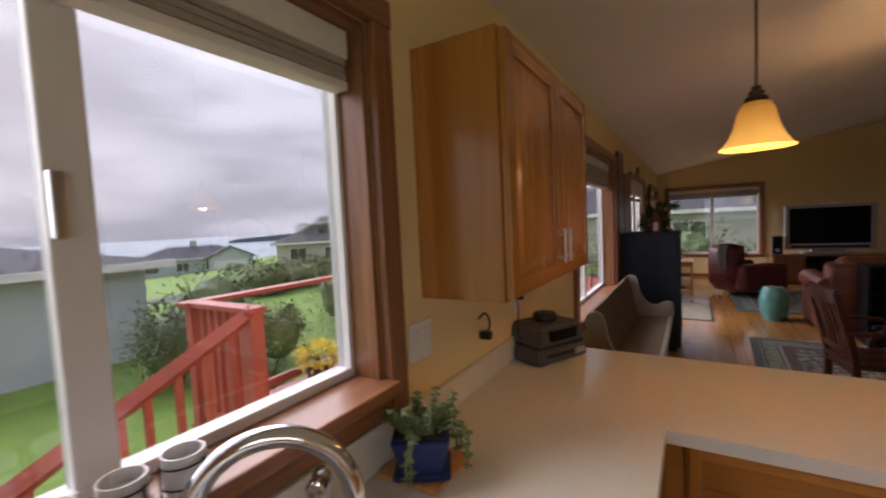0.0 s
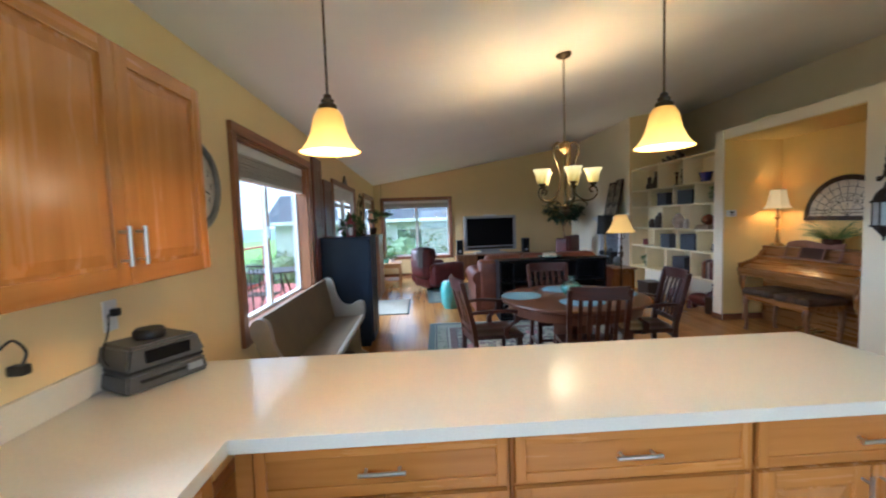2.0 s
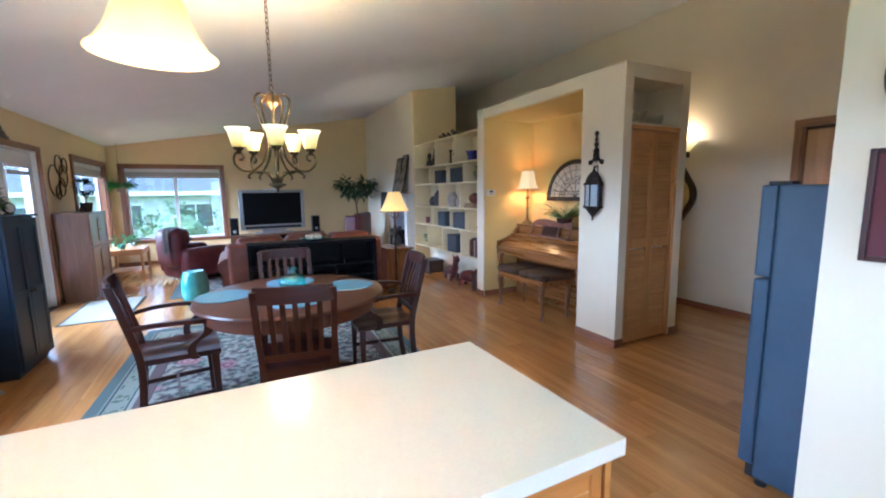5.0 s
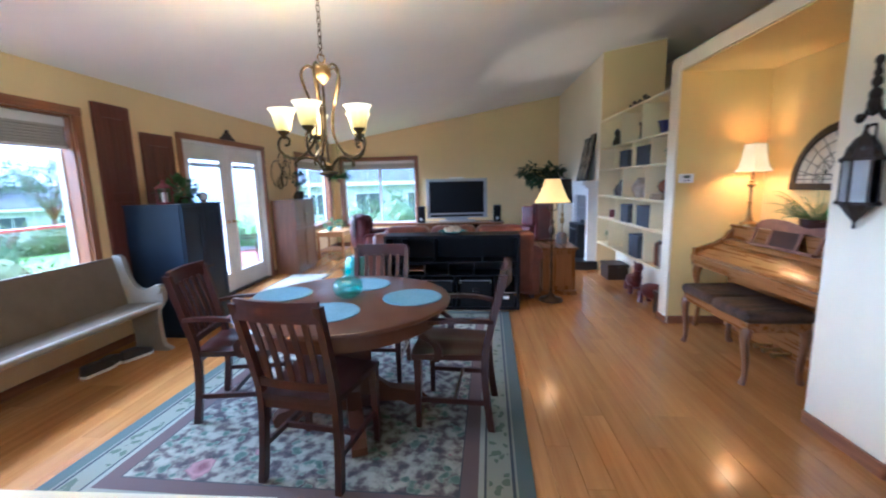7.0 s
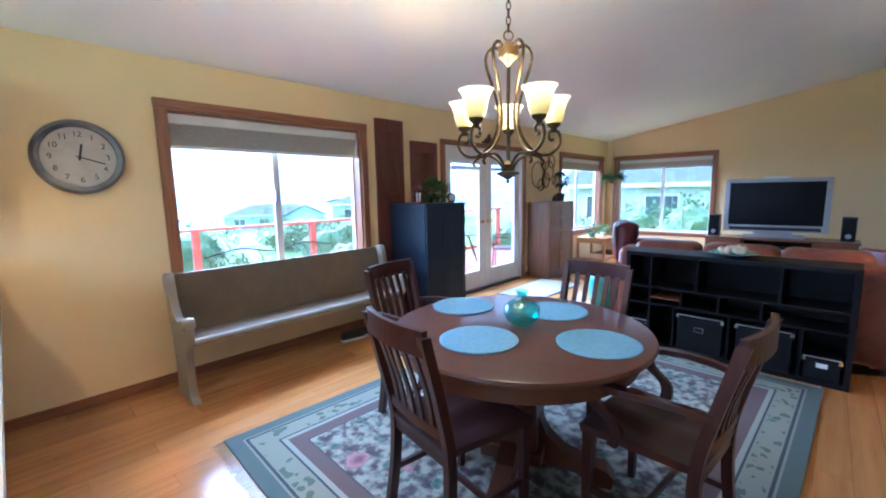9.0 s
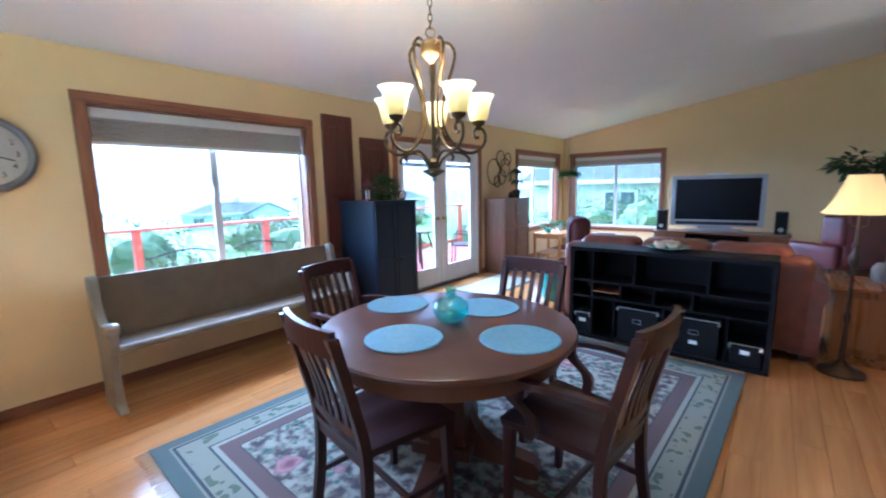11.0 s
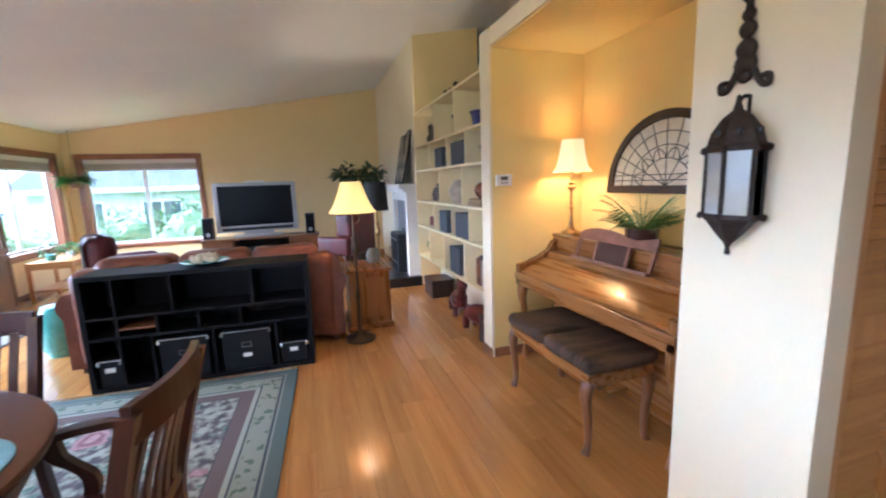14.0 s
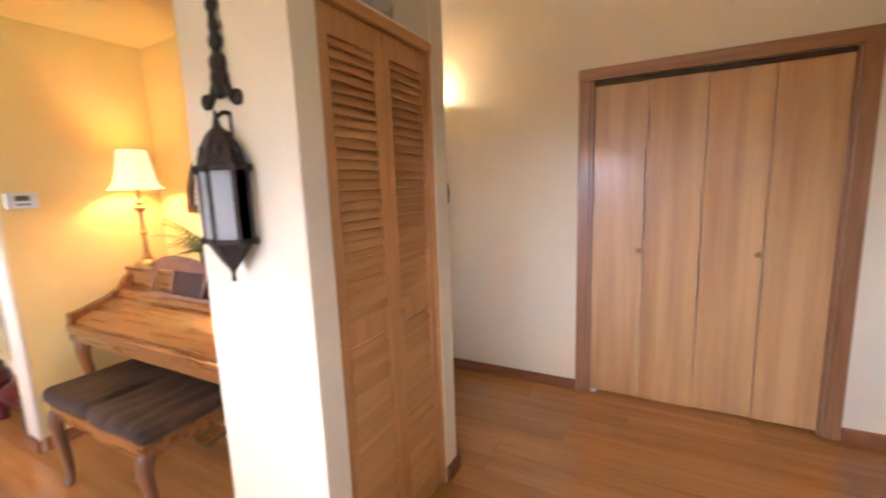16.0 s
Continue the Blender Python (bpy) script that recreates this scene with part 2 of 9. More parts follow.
# ---- building helpers ----
def box(bm, x0, y0, z0, x1, y1, z1, bevel=0.0, m=None):
    made = bmesh.ops.create_cube(bm, size=1.0, matrix=Matrix.LocRotScale(((x0 + x1) / 2, (y0 + y1) / 2, (z0 + z1) / 2), None, (abs(x1 - x0), abs(y1 - y0), abs(z1 - z0))))
    verts = made["verts"]
    if bevel:
        edges = list({e for v in verts for e in v.link_edges})
        out = bmesh.ops.bevel(bm, geom=edges, offset=bevel, segments=2, profile=0.6, affect="EDGES", clamp_overlap=True)
        verts = list({v for v in out["verts"]} | {v for v in verts if v.is_valid})
    if m is not None:
        bmesh.ops.transform(bm, matrix=m, verts=verts)
    return verts


def lathe(bm, profile, steps=24, m=None, closed=False):
    """Turns a profile of (radius, z) round z."""
    rings = []
    for r, z in profile:
        rings.append([bm.verts.new((r * math.cos(2 * math.pi * i / steps), r * math.sin(2 * math.pi * i / steps), z)) for i in range(steps)])
    for a, b in zip(rings, rings[1:]):
        for i in range(steps):
            j = (i + 1) % steps
            bm.faces.new((a[i], a[j], b[j], b[i]))
    if closed:
        bm.faces.new(list(reversed(rings[0])))
        bm.faces.new(rings[-1])
    if m is not None:
        bmesh.ops.transform(bm, matrix=m, verts=[v for r in rings for v in r])


def tube(bm, points, radius, steps=8, caps=True):
    """A round bar along points; radius is a number or one a point."""
    points = [Vector(p) for p in points]
    rings, side = [], None
    for i, p in enumerate(points):
        d = (points[min(i + 1, len(points) - 1)] - points[max(i - 1, 0)]).normalized()
        if side is None:
            side = d.cross(Vector((0, 0, 1)))
            side = side if side.length > 0.05 else Vector((1, 0, 0)).cross(d)
        side = (side - d * side.dot(d)).normalized()
        over = side.cross(d).normalized()
        r = radius[i] if isinstance(radius, (list, tuple)) else radius
        rings.append([bm.verts.new(p + r * (math.cos(2 * math.pi * k / steps) * side + math.sin(2 * math.pi * k / steps) * over)) for k in range(steps)])
    for a, b in zip(rings, rings[1:]):
        for k in range(steps):
            j = (k + 1) % steps
            bm.faces.new((a[k], a[j], b[j], b[k]))
    if caps:
        bm.faces.new(list(reversed(rings[0])))
        bm.faces.new(rings[-1])


def prism(bm, outline, y0, y1, m=None):
    """A plate with the outline (x, z), from y0 to y1."""
    a = [bm.verts.new((x, y0, z)) for x, z in outline]
    b = [bm.verts.new((x, y1, z)) for x, z in outline]
    bm.faces.new(a)
    bm.faces.new(list(reversed(b)))
    for i in range(len(a)):
        j = (i + 1) % len(a)
        bm.faces.new((a[j], a[i], b[i], b[j]))
    if m is not None:
        bmesh.ops.transform(bm, matrix=m, verts=a + b)


def curve_points(points, steps=10):
    """A smooth line through points."""
    pts = [Vector(p) for p in points]
    out = []
    for i in range(len(pts) - 1):
        p0, p1, p2, p3 = pts[max(i - 1, 0)], pts[i], pts[i + 1], pts[min(i + 2, len(pts) - 1)]
        for k in range(steps):
            t = k / steps
            out.append(0.5 * ((2 * p1) + (p2 - p0) * t + (2 * p0 - 5 * p1 + 4 * p2 - p3) * t * t + (3 * p1 - p0 - 3 * p2 + p3) * t ** 3))
    return out + [pts[-1]]


def finish(bm, name, mat, smooth=False):
    bmesh.ops.recalc_face_normals(bm, faces=bm.faces)
    me = bpy.data.meshes.new(name)
    bm.to_mesh(me)
    bm.free()
    me.materials.append(mat)
    if smooth:
        for p in me.polygons:
            p.use_smooth = True
        me.set_sharp_from_angle(angle=radians(40))
    return me


def part(name, bm, mat, parent, label="", smooth=False, m=None):
    ob = new(name, finish(bm, name, mat, smooth))
    ob.parent = parent
    if m is not None:
        ob.matrix_basis = m
    return tagged(ob, label=label) if label else ob


def solo(name, bm, mat, label, category, group="", kind="", smooth=False, m=None):
    ob = new(name, finish(bm, name, mat, smooth))
    if m is not None:
        ob.matrix_basis = m
    return tagged(ob, label, category, group, kind)


def thing(name, label, category, m=None, group="", kind=""):
    ob = new(name)
    ob.empty_display_size = 0.1
    if m is not None:
        ob.matrix_basis = m
    return tagged(ob, label, category, group, kind)


def bx(name, mat, parent, x0, y0, z0, x1, y1, z1, bevel=0.004, label="", m=None):
    bm = bmesh.new()
    box(bm, x0, y0, z0, x1, y1, z1, bevel, m)
    return part(name, bm, mat, parent, label)


# ---- the shell ----
WX, NY, EX, SY = -0.03, 11.41, 7.08, -1.6
CEIL_Z, SLOPE = 2.415, 0.170


def ceil_z(x):
    return CEIL_Z + SLOPE * x


def wall(name, mat, label, along, face, thick, a0, a1, top, openings=()):
    """A wall in the plane along x or y; openings are (a0, a1, z0, z1); top None reaches the ceiling."""
    bm = bmesh.new()
    cuts = sorted({a0, a1, *[o[0] for o in openings], *[o[1] for o in openings]})
    for s, e in zip(cuts, cuts[1:]):
        mid = (s + e) / 2
        spans, low = [], 0.0
        for o in sorted((o for o in openings if o[0] < mid < o[1]), key=lambda o: o[2]):
            if o[2] > low:
                spans.append((low, o[2]))
            low = o[3]
        spans.append((low, top if top else 50))
        for z0, z1 in spans:
            if along == "y":
                vs = box(bm, face, s, z0, face + thick, e, z1)
            else:
                vs = box(bm, s, face, z0, e, face + thick, z1)
            if z1 == 50:
                for v in vs:
                    if v.co.z > 40:
                        v.co.z = ceil_z(v.co.x)
    bmesh.ops.remove_doubles(bm, verts=bm.verts, dist=0.0005)
    return solo(name, bm, mat, label, "wall", kind="structure")


KWIN = (-0.35, 1.10, 1.10, 2.02)
EWIN = (3.22, 4.93, 0.76, 2.05)
FDOOR = (6.20, 8.02, 0.0, 2.00)
WWIN = (9.31, 11.10, 0.62, 2.01)
NWIN = (0.20, 1.94, 0.52, 2.01)
wall("wall_west", WALL, "pale yellow painted wall with the windows", "y", WX, -0.16, SY, NY + 0.16, None, (KWIN, EWIN, FDOOR, WWIN))
wall("wall_north", WALL, "pale yellow painted wall behind the television", "x", NY, 0.16, WX, 5.6, None, (NWIN,))
wall("wall_fireplace", CREAM, "cream painted chimney wall", "y", 5.243, 0.26, 8.34, NY, None)
wall("wall_bookcase", CREAM, "low cream wall behind the bookcase, open above to the hall", "y", 5.503, 0.08, 5.886, 8.24, 2.36)
wall("wall_hall", CREAM, "cream painted hall wall", "y", EX, 0.12, 1.1, 10.62, None, ((1.82, 3.07, 0.0, 2.01),))
wall("wall_hall_north", WALL, "tan painted wall where the hall narrows", "x", 8.34, 0.12, 5.503, 6.16, None)
bm = bmesh.new()
for v in box(bm, 5.245, 8.336, 0, 5.503, 8.3395, 50):
    if v.co.z > 40:
        v.co.z = ceil_z(v.co.x)
solo("wall_chimney_end", bm, WALL, "tan painted end of the chimney wall", "wall", kind="structure")
wall("wall_hall_side", WALL, "tan painted side wall of the far hall", "y", 6.16, -0.12, 8.46, 10.5, None)
wall("wall_hall_end", WALL, "tan painted end wall of the far hall", "x", 10.5, 0.12, 6.04, EX, None)
wall("wall_hall_south", CREAM, "cream painted wall beside the entry", "x", 1.1, 0.12, 4.15, EX, None)
wall("wall_kitchen_east", CREAM, "cream painted kitchen wall with pictures", "y", 4.03, 0.12, SY, 1.694, None)
# Opening in this unseen wall is added for the fill lamp.
wall("wall_kitchen_south", WALL, "pale yellow kitchen wall", "x", SY - 0.12, 0.12, WX, 4.15, None, ((1.2, 3.4, 1.0, 2.1),))
wall("wall_closet_back", WHITE, "white closet back wall", "y", EX + 0.14, 0.06, 1.7, 3.15, 2.2)

# The partition with the piano alcove and the louvred closet
PT, PE = 2.505, 6.015
bm = bmesh.new()
box(bm, 5.15, 3.52, 0, 5.25, 3.994, PT)
box(bm, 5.25, 3.90, 0, PE, 3.994, PT)
box(bm, 5.905, 3.52, 0, PE, 3.90, PT)
box(bm, 5.25, 3.52, 2.385, 5.905, 3.90, PT)
box(bm, 5.25, 3.54, 1.997, 5.905, 3.90, 2.02)
box(bm, 5.15, 3.994, 2.385, PE, 5.724, PT)
solo("wall_partition", bm, CREAM, "cream painted partition with an alcove and a closet", "wall", kind="structure")
bm = bmesh.new()
box(bm, 5.96, 3.994, 0, PE, 5.724, 2.385)
box(bm, 5.162, 5.724, 0, PE, 5.88, PT)
solo("wall_alcove", bm, ALCOVE, "golden painted alcove walls round the piano", "wall", kind="structure")
bm = bmesh.new()
box(bm, 5.17, 3.996, 2.373, 5.958, 5.722, 2.384)
solo("ceiling_alcove", bm, ALCOVE, "golden painted ceiling of the piano alcove", "ceiling", kind="structure")
bm = bmesh.new()
box(bm, 5.14, 5.72, 0, 5.162, 5.885, PT, 0.004)
solo("wall_alcove_end", bm, CREAM, "cream painted wall end", "wall", kind="structure")

bm = bmesh.new()
x0, x1, y0, y1 = WX - 0.16, EX + 0.2, SY - 0.12, NY + 0.16
prism(bm, [(x0, ceil_z(x0)), (x1, ceil_z(x1)), (x1, ceil_z(x1) + 0.16), (x0, ceil_z(x0) + 0.16)], y0, y1)
solo("ceiling", bm, CEIL, "sloping white textured ceiling", "ceiling", kind="structure")
bm = bmesh.new()
box(bm, WX - 0.16, SY - 0.12, -0.2, EX + 0.2, NY + 0.16, -0.012)
FLOOR = solo("floor", bm, FLOORWOOD, "honey brown wood laminate plank floor, glossy", "floor", kind="structure")

# ---- windows, doors, trim ----
def along_west(name_no, opening, depth=0.16, mull=None, stool=0.03, label="", rail=None):
    """A window in the west wall: cherry casing, jambs and sill, white vinyl frame, panes and a raised woven blind."""
    y0, y1, z0, z1 = opening
    w = thing("window_%d" % name_no, label, "window", kind="structure")
    c, p = 0.07, 0.03
    bx("casing", TRIM["z"], w, WX, y0 - c, z0 - 0.09, WX + p, y0, z1)
    bx("casing", TRIM["z"], w, WX, y1, z0 - 0.09, WX + p, y1 + c, z1)
    bx("casing", TRIM["y"], w, WX, y0 - c - 0.003, z1, WX + p + 0.003, y1 + c + 0.003, z1 + c)
    bx("apron", TRIM["y"], w, WX, y0, z0 - 0.09, WX + p - 0.005, y1, z0 - 0.03)
    bx("sill", TRIM["y"], w, WX - depth + 0.04, y0 - 0.002, z0 - 0.028, WX + p + stool, y1 + 0.002, z0 + 0.006, 0.006)
    bx("jamb", TRIM["z"], w, WX - depth + 0.04, y0, z0, WX + 0.001, y0 + 0.018, z1)
    bx("jamb", TRIM["z"], w, WX - depth + 0.04, y1 - 0.018, z0, WX + 0.001, y1, z1)
    bx("head_jamb", TRIM["y"], w, WX - depth + 0.04, y0 + 0.018, z1 - 0.018, WX + 0.001, y1 - 0.018, z1)
    xf0, xf1 = WX - depth, WX - depth + 0.05
    f = 0.03
    bm = bmesh.new()
    for a in ((y0, z0, y0 + f, z1), (y1 - f, z0, y1, z1), (y0 + f, z0, y1 - f, z0 + f), (y0 + f, z1 - f, y1 - f, z1)):
        box(bm, xf0, a[0], a[1], xf1, a[2], a[3], 0.004)
    part("window_frame", bm, VINYL, w, "white vinyl frame")
    mull = mull or (y0 + y1) / 2
    bx("mullion", VINYL, w, xf0 + 0.005, mull - 0.03, z0 + f, xf1 - 0.005, mull + 0.03, z1 - f, 0.004, "white vinyl meeting stile")
    bx("latch", STEEL, w, xf1 - 0.006, mull - 0.028, (z0 + z1) / 2 - 0.05, xf1 + 0.016, mull - 0.012, (z0 + z1) / 2 + 0.05, 0.003, "grey sash latch")
    for a, b in ((y0 + f, mull - 0.03), (mull + 0.03, y1 - f)):
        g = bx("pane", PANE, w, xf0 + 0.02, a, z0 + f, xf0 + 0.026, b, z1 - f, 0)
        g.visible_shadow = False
    return w


BAMBOO = material("woven grey bamboo blind", (0.50, 0.47, 0.41), 0.8, colour2=(0.36, 0.33, 0.28), scale=3, stretch=(8, 0.6, 120), bump=0.5, bump_scale=10)


def blind(m, width, drop, head=0.07):
    """A woven blind drawn up under a white head rail; m puts its width along local x."""
    b = thing("window_blind", "woven grey blind drawn up under a white head rail", "blind", m)
    bx("head_rail", WHITE, b, -width / 2, -0.03, -head, width / 2, 0.03, 0, 0.004, "white head rail")
    n = max(3, int(drop / 0.022))
    for i in range(n):
        z = -head - drop * i / n
        s = 0.004 * (i % 2)
        bx("fold", BAMBOO, b, -width / 2 + 0.005, -0.026 + s, z - drop / n + 0.002, width / 2 - 0.005, 0.02 + s, z, 0.004)
    bx("bottom_rail", WHITE, b, -width / 2 + 0.003, -0.028, -head - drop - 0.022, width / 2 - 0.003, 0.022, -head - drop, 0.005, "pale bottom rail")
    return b


along_west(1, KWIN, 0.135, 0.518, 0.03, "kitchen sliding window with cherry casing and white frame")
along_west(2, EWIN, 0.16, None, 0.01, "wide dining sliding window with cherry casing")
along_west(3, WWIN, 0.16, None, 0.01, "corner sliding window with cherry casing")
for o, d in ((KWIN, 0.055), (EWIN, 0.16), (WWIN, 0.12)):
    blind(pose(WX - 0.065, (o[0] + o[1]) / 2, o[3] - 0.02, 0, 0, 90), o[1] - o[0] - 0.05, d)

w = thing("window_4", "north sliding window with cherry casing", "window", kind="structure")
x0, x1, z0, z1 = NWIN
c = 0.07
bx("casing", TRIM["z"], w, x0 - c, NY - 0.03, z0 - 0.06, x0, NY, z1)
bx("casing", TRIM["z"], w, x1, NY - 0.03, z0 - 0.06, x1 + c, NY, z1)
bx("casing", TRIM["x"], w, x0 - c - 0.003, NY - 0.033, z1, x1 + c + 0.003, NY, z1 + c)
bx("sill", TRIM["x"], w, x0 - 0.002, NY - 0.045, z0 - 0.028, x1 + 0.002, NY + 0.12, z0 + 0.006, 0.005)
bx("apron", TRIM["x"], w, x0, NY - 0.025, z0 - 0.06, x1, NY, z0 - 0.03)
bx("jamb", TRIM["z"], w, x0, NY - 0.001, z0, x0 + 0.018, NY + 0.12, z1)
bx("jamb", TRIM["z"], w, x1 - 0.018, NY - 0.001, z0, x1, NY + 0.12, z1)
bx("head_jamb", TRIM["x"], w, x0 + 0.018, NY - 0.001, z1 - 0.018, x1 - 0.018, NY + 0.12, z1)
bm = bmesh.new()
f = 0.045
for a in ((x0, z0, x0 + f, z1), (x1 - f, z0, x1, z1), (x0 + f, z0, x1 - f, z0 + f), (x0 + f, z1 - f, x1 - f, z1)):
    box(bm, a[0], NY + 0.11, a[1], a[2], NY + 0.16, a[3], 0.004)
part("window_frame", bm, VINYL, w, "white vinyl frame")
xm = (x0 + x1) / 2
bx("mullion", VINYL, w, xm - 0.03, NY + 0.115, z0 + f, xm + 0.03, NY + 0.155, z1 - f, 0.004, "white vinyl meeting stile")
for a, b in ((x0 + f, xm - 0.03), (xm + 0.03, x1 - f)):
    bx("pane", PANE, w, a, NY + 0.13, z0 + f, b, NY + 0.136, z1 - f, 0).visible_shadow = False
blind(pose(xm, NY + 0.06, z1 - 0.02), x1 - x0 - 0.05, 0.10)

# Kitchen south window, unseen, added round the fill lamp
w = thing("window_5", "added kitchen south window with a white frame, out of view", "window", kind="structure")
bm = bmesh.new()
for q in ((1.2, 1.0, 1.25, 2.1), (3.35, 1.0, 3.4, 2.1), (1.25, 1.0, 3.35, 1.05), (1.25, 2.05, 3.35, 2.1), (2.27, 1.05, 2.33, 2.05)):
    box(bm, q[0], SY - 0.11, q[1], q[2], SY - 0.08, q[3], 0.004)
part("window_frame", bm, VINYL, w)
bx("sill", TRIM["x"], w, 1.2, SY - 0.07, 0.97, 3.4, SY + 0.04, 1.0, 0.005)

# French doors
y0, y1, _, z1 = FDOOR
d = thing("door_1", "white glazed French double doors with cherry casing", "door", kind="structure")
c = 0.065
bx("casing", TRIM["z"], d, WX, y0 - c, 0, WX + 0.03, y0, z1)
bx("casing", TRIM["z"], d, WX, y1, 0, WX + 0.03, y1 + c, z1)
bx("casing", TRIM["y"], d, WX, y0 - c - 0.003, z1, WX + 0.033, y1 + c + 0.003, z1 + c)
bx("jamb", WHITE, d, WX - 0.16, y0, 0, WX + 0.002, y0 + 0.02, z1)
bx("jamb", WHITE, d, WX - 0.16, y1 - 0.02, 0, WX + 0.002, y1, z1)
bx("head_jamb", WHITE, d, WX - 0.16, y0 + 0.02, z1 - 0.02, WX + 0.002, y1 - 0.02, z1)
bx("threshold", BRONZE, d, WX - 0.16, y0 + 0.02, -0.01, WX + 0.01, y1 - 0.02, 0.02)
ym = (y0 + y1) / 2
for a, b, k in ((y0 + 0.022, ym - 0.002, 1), (ym + 0.002, y1 - 0.022, -1)):
    bm = bmesh.new()
    xa, xb, s = WX - 0.09, WX - 0.045, 0.125
    for q in ((a, 0.025, a + s, z1 - 0.022), (b - s, 0.025, b, z1 - 0.022), (a + s, 0.025, b - s, 0.26), (a + s, z1 - 0.16, b - s, z1 - 0.022)):
        box(bm, xa, q[0], q[1], xb, q[2], q[3], 0.004)
    leaf = part("door_leaf", bm, WHITE, d, "white painted door leaf")
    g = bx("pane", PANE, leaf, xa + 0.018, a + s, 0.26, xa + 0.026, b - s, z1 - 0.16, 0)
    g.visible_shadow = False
    bm = bmesh.new()
    for q in ((a + s, 0.26, a + s + 0.02, z1 - 0.16), (b - s - 0.02, 0.26, b - s, z1 - 0.16), (a + s + 0.02, 0.26, b - s - 0.02, 0.28), (a + s + 0.02, z1 - 0.18, b - s - 0.02, z1 - 0.16)):
        box(bm, xb - 0.004, q[0], q[1], xb + 0.008, q[2], q[3], 0.003)
    part("glazing_bead", bm, WHITE, leaf)
    bx("blind_head", WHITE, leaf, xb - 0.004, a + s + 0.02, z1 - 0.215, xb + 0.03, b - s - 0.02, z1 - 0.18, 0.004, "white blind cassette")
    for i in range(4):
        bx("slat", BAMBOO, leaf, xb, a + s + 0.025, z1 - 0.262 - i * 0.012, xb + 0.022, b - s - 0.025, z1 - 0.252 - i * 0.012, 0.002)
    yh = b - 0.06 if k > 0 else a + 0.06
    bm = bmesh.new()
    lathe(bm, [(0.0, 0), (0.027, 0), (0.027, 0.006), (0.012, 0.012), (0.012, 0.035)], 16, pose(xb, yh, 0.98, 0, 90, 0))
    tube(bm, [(xb + 0.035, yh, 0.98), (xb + 0.04, yh - k * 0.05, 0.982), (xb + 0.036, yh - k * 0.11, 0.978)], 0.009)
    part("door_handle", bm, BRASS, leaf, "brass lever handle", True)

bm = bmesh.new()
prism(bm, [(-0.16, 0), (0.16, 0), (0.15, 0.025), (0.09, 0.04), (0.07, 0.075), (0.03, 0.085), (0.02, 0.12), (0, 0.135), (-0.02, 0.12), (-0.03, 0.085), (-0.07, 0.075), (-0.09, 0.04), (-0.15, 0.025)], -0.015, 0.015)
solo("door_ornament", bm, MAHOG["x"], "carved dark wood ornament on the door casing", "ornament", m=pose(WX + 0.017, 7.12, FDOOR[3] + 0.0685, 0, 0, 90))

# Baseboards
bm = bmesh.new()
for a, b in ((SY, FDOOR[0] - 0.066), (FDOOR[1] + 0.066, NY)):
    box(bm, WX, a, 0, WX + 0.014, b, 0.075, 0.003)
box(bm, WX + 0.014, NY - 0.014, 0, 5.243, NY, 0.075, 0.003)
box(bm, 5.136, 3.506, 0, 5.15, 3.994, 0.075, 0.003)
box(bm, 5.15, 3.506, 0, 5.248, 3.52, 0.075, 0.003)
box(bm, 5.907, 3.506, 0, PE + 0.014, 3.52, 0.075, 0.003)
box(bm, PE, 3.52, 0, PE + 0.014, 5.88, 0.075, 0.003)
box(bm, 5.126, 5.706, 0, 5.14, 5.886, 0.075, 0.003)
box(bm, 5.162, 5.71, 0, 5.96, 5.724, 0.075, 0.003)
box(bm, 5.946, 4.0, 0, 5.96, 5.71, 0.075, 0.003)
box(bm, EX - 0.014, 3.13, 0, EX, 10.5, 0.075, 0.003)
box(bm, EX - 0.014, 1.22, 0, EX, 1.76, 0.075, 0.003)
box(bm, 4.016, SY, 0, 4.03, 1.708, 0.075, 0.003)
box(bm, 4.03, 1.694, 0, 4.15, 1.708, 0.075, 0.003)
solo("baseboard", bm, TRIM["y"], "cherry stained wood baseboard", "baseboard", kind="structure")

# ---- kitchen ----
def bar_handle(parent, m, length=0.13):
    bm = bmesh.new()
    tube(bm, [(-length / 2, -0.028, 0), (length / 2, -0.028, 0)], 0.006, 10)
    for s in (-1, 1):
        tube(bm, [(s * length * 0.36, 0, 0), (s * length * 0.36, -0.028, 0)], 0.0045, 8)
    return part("handle", bm, STEEL, parent, "brushed steel bar handle", True, m)


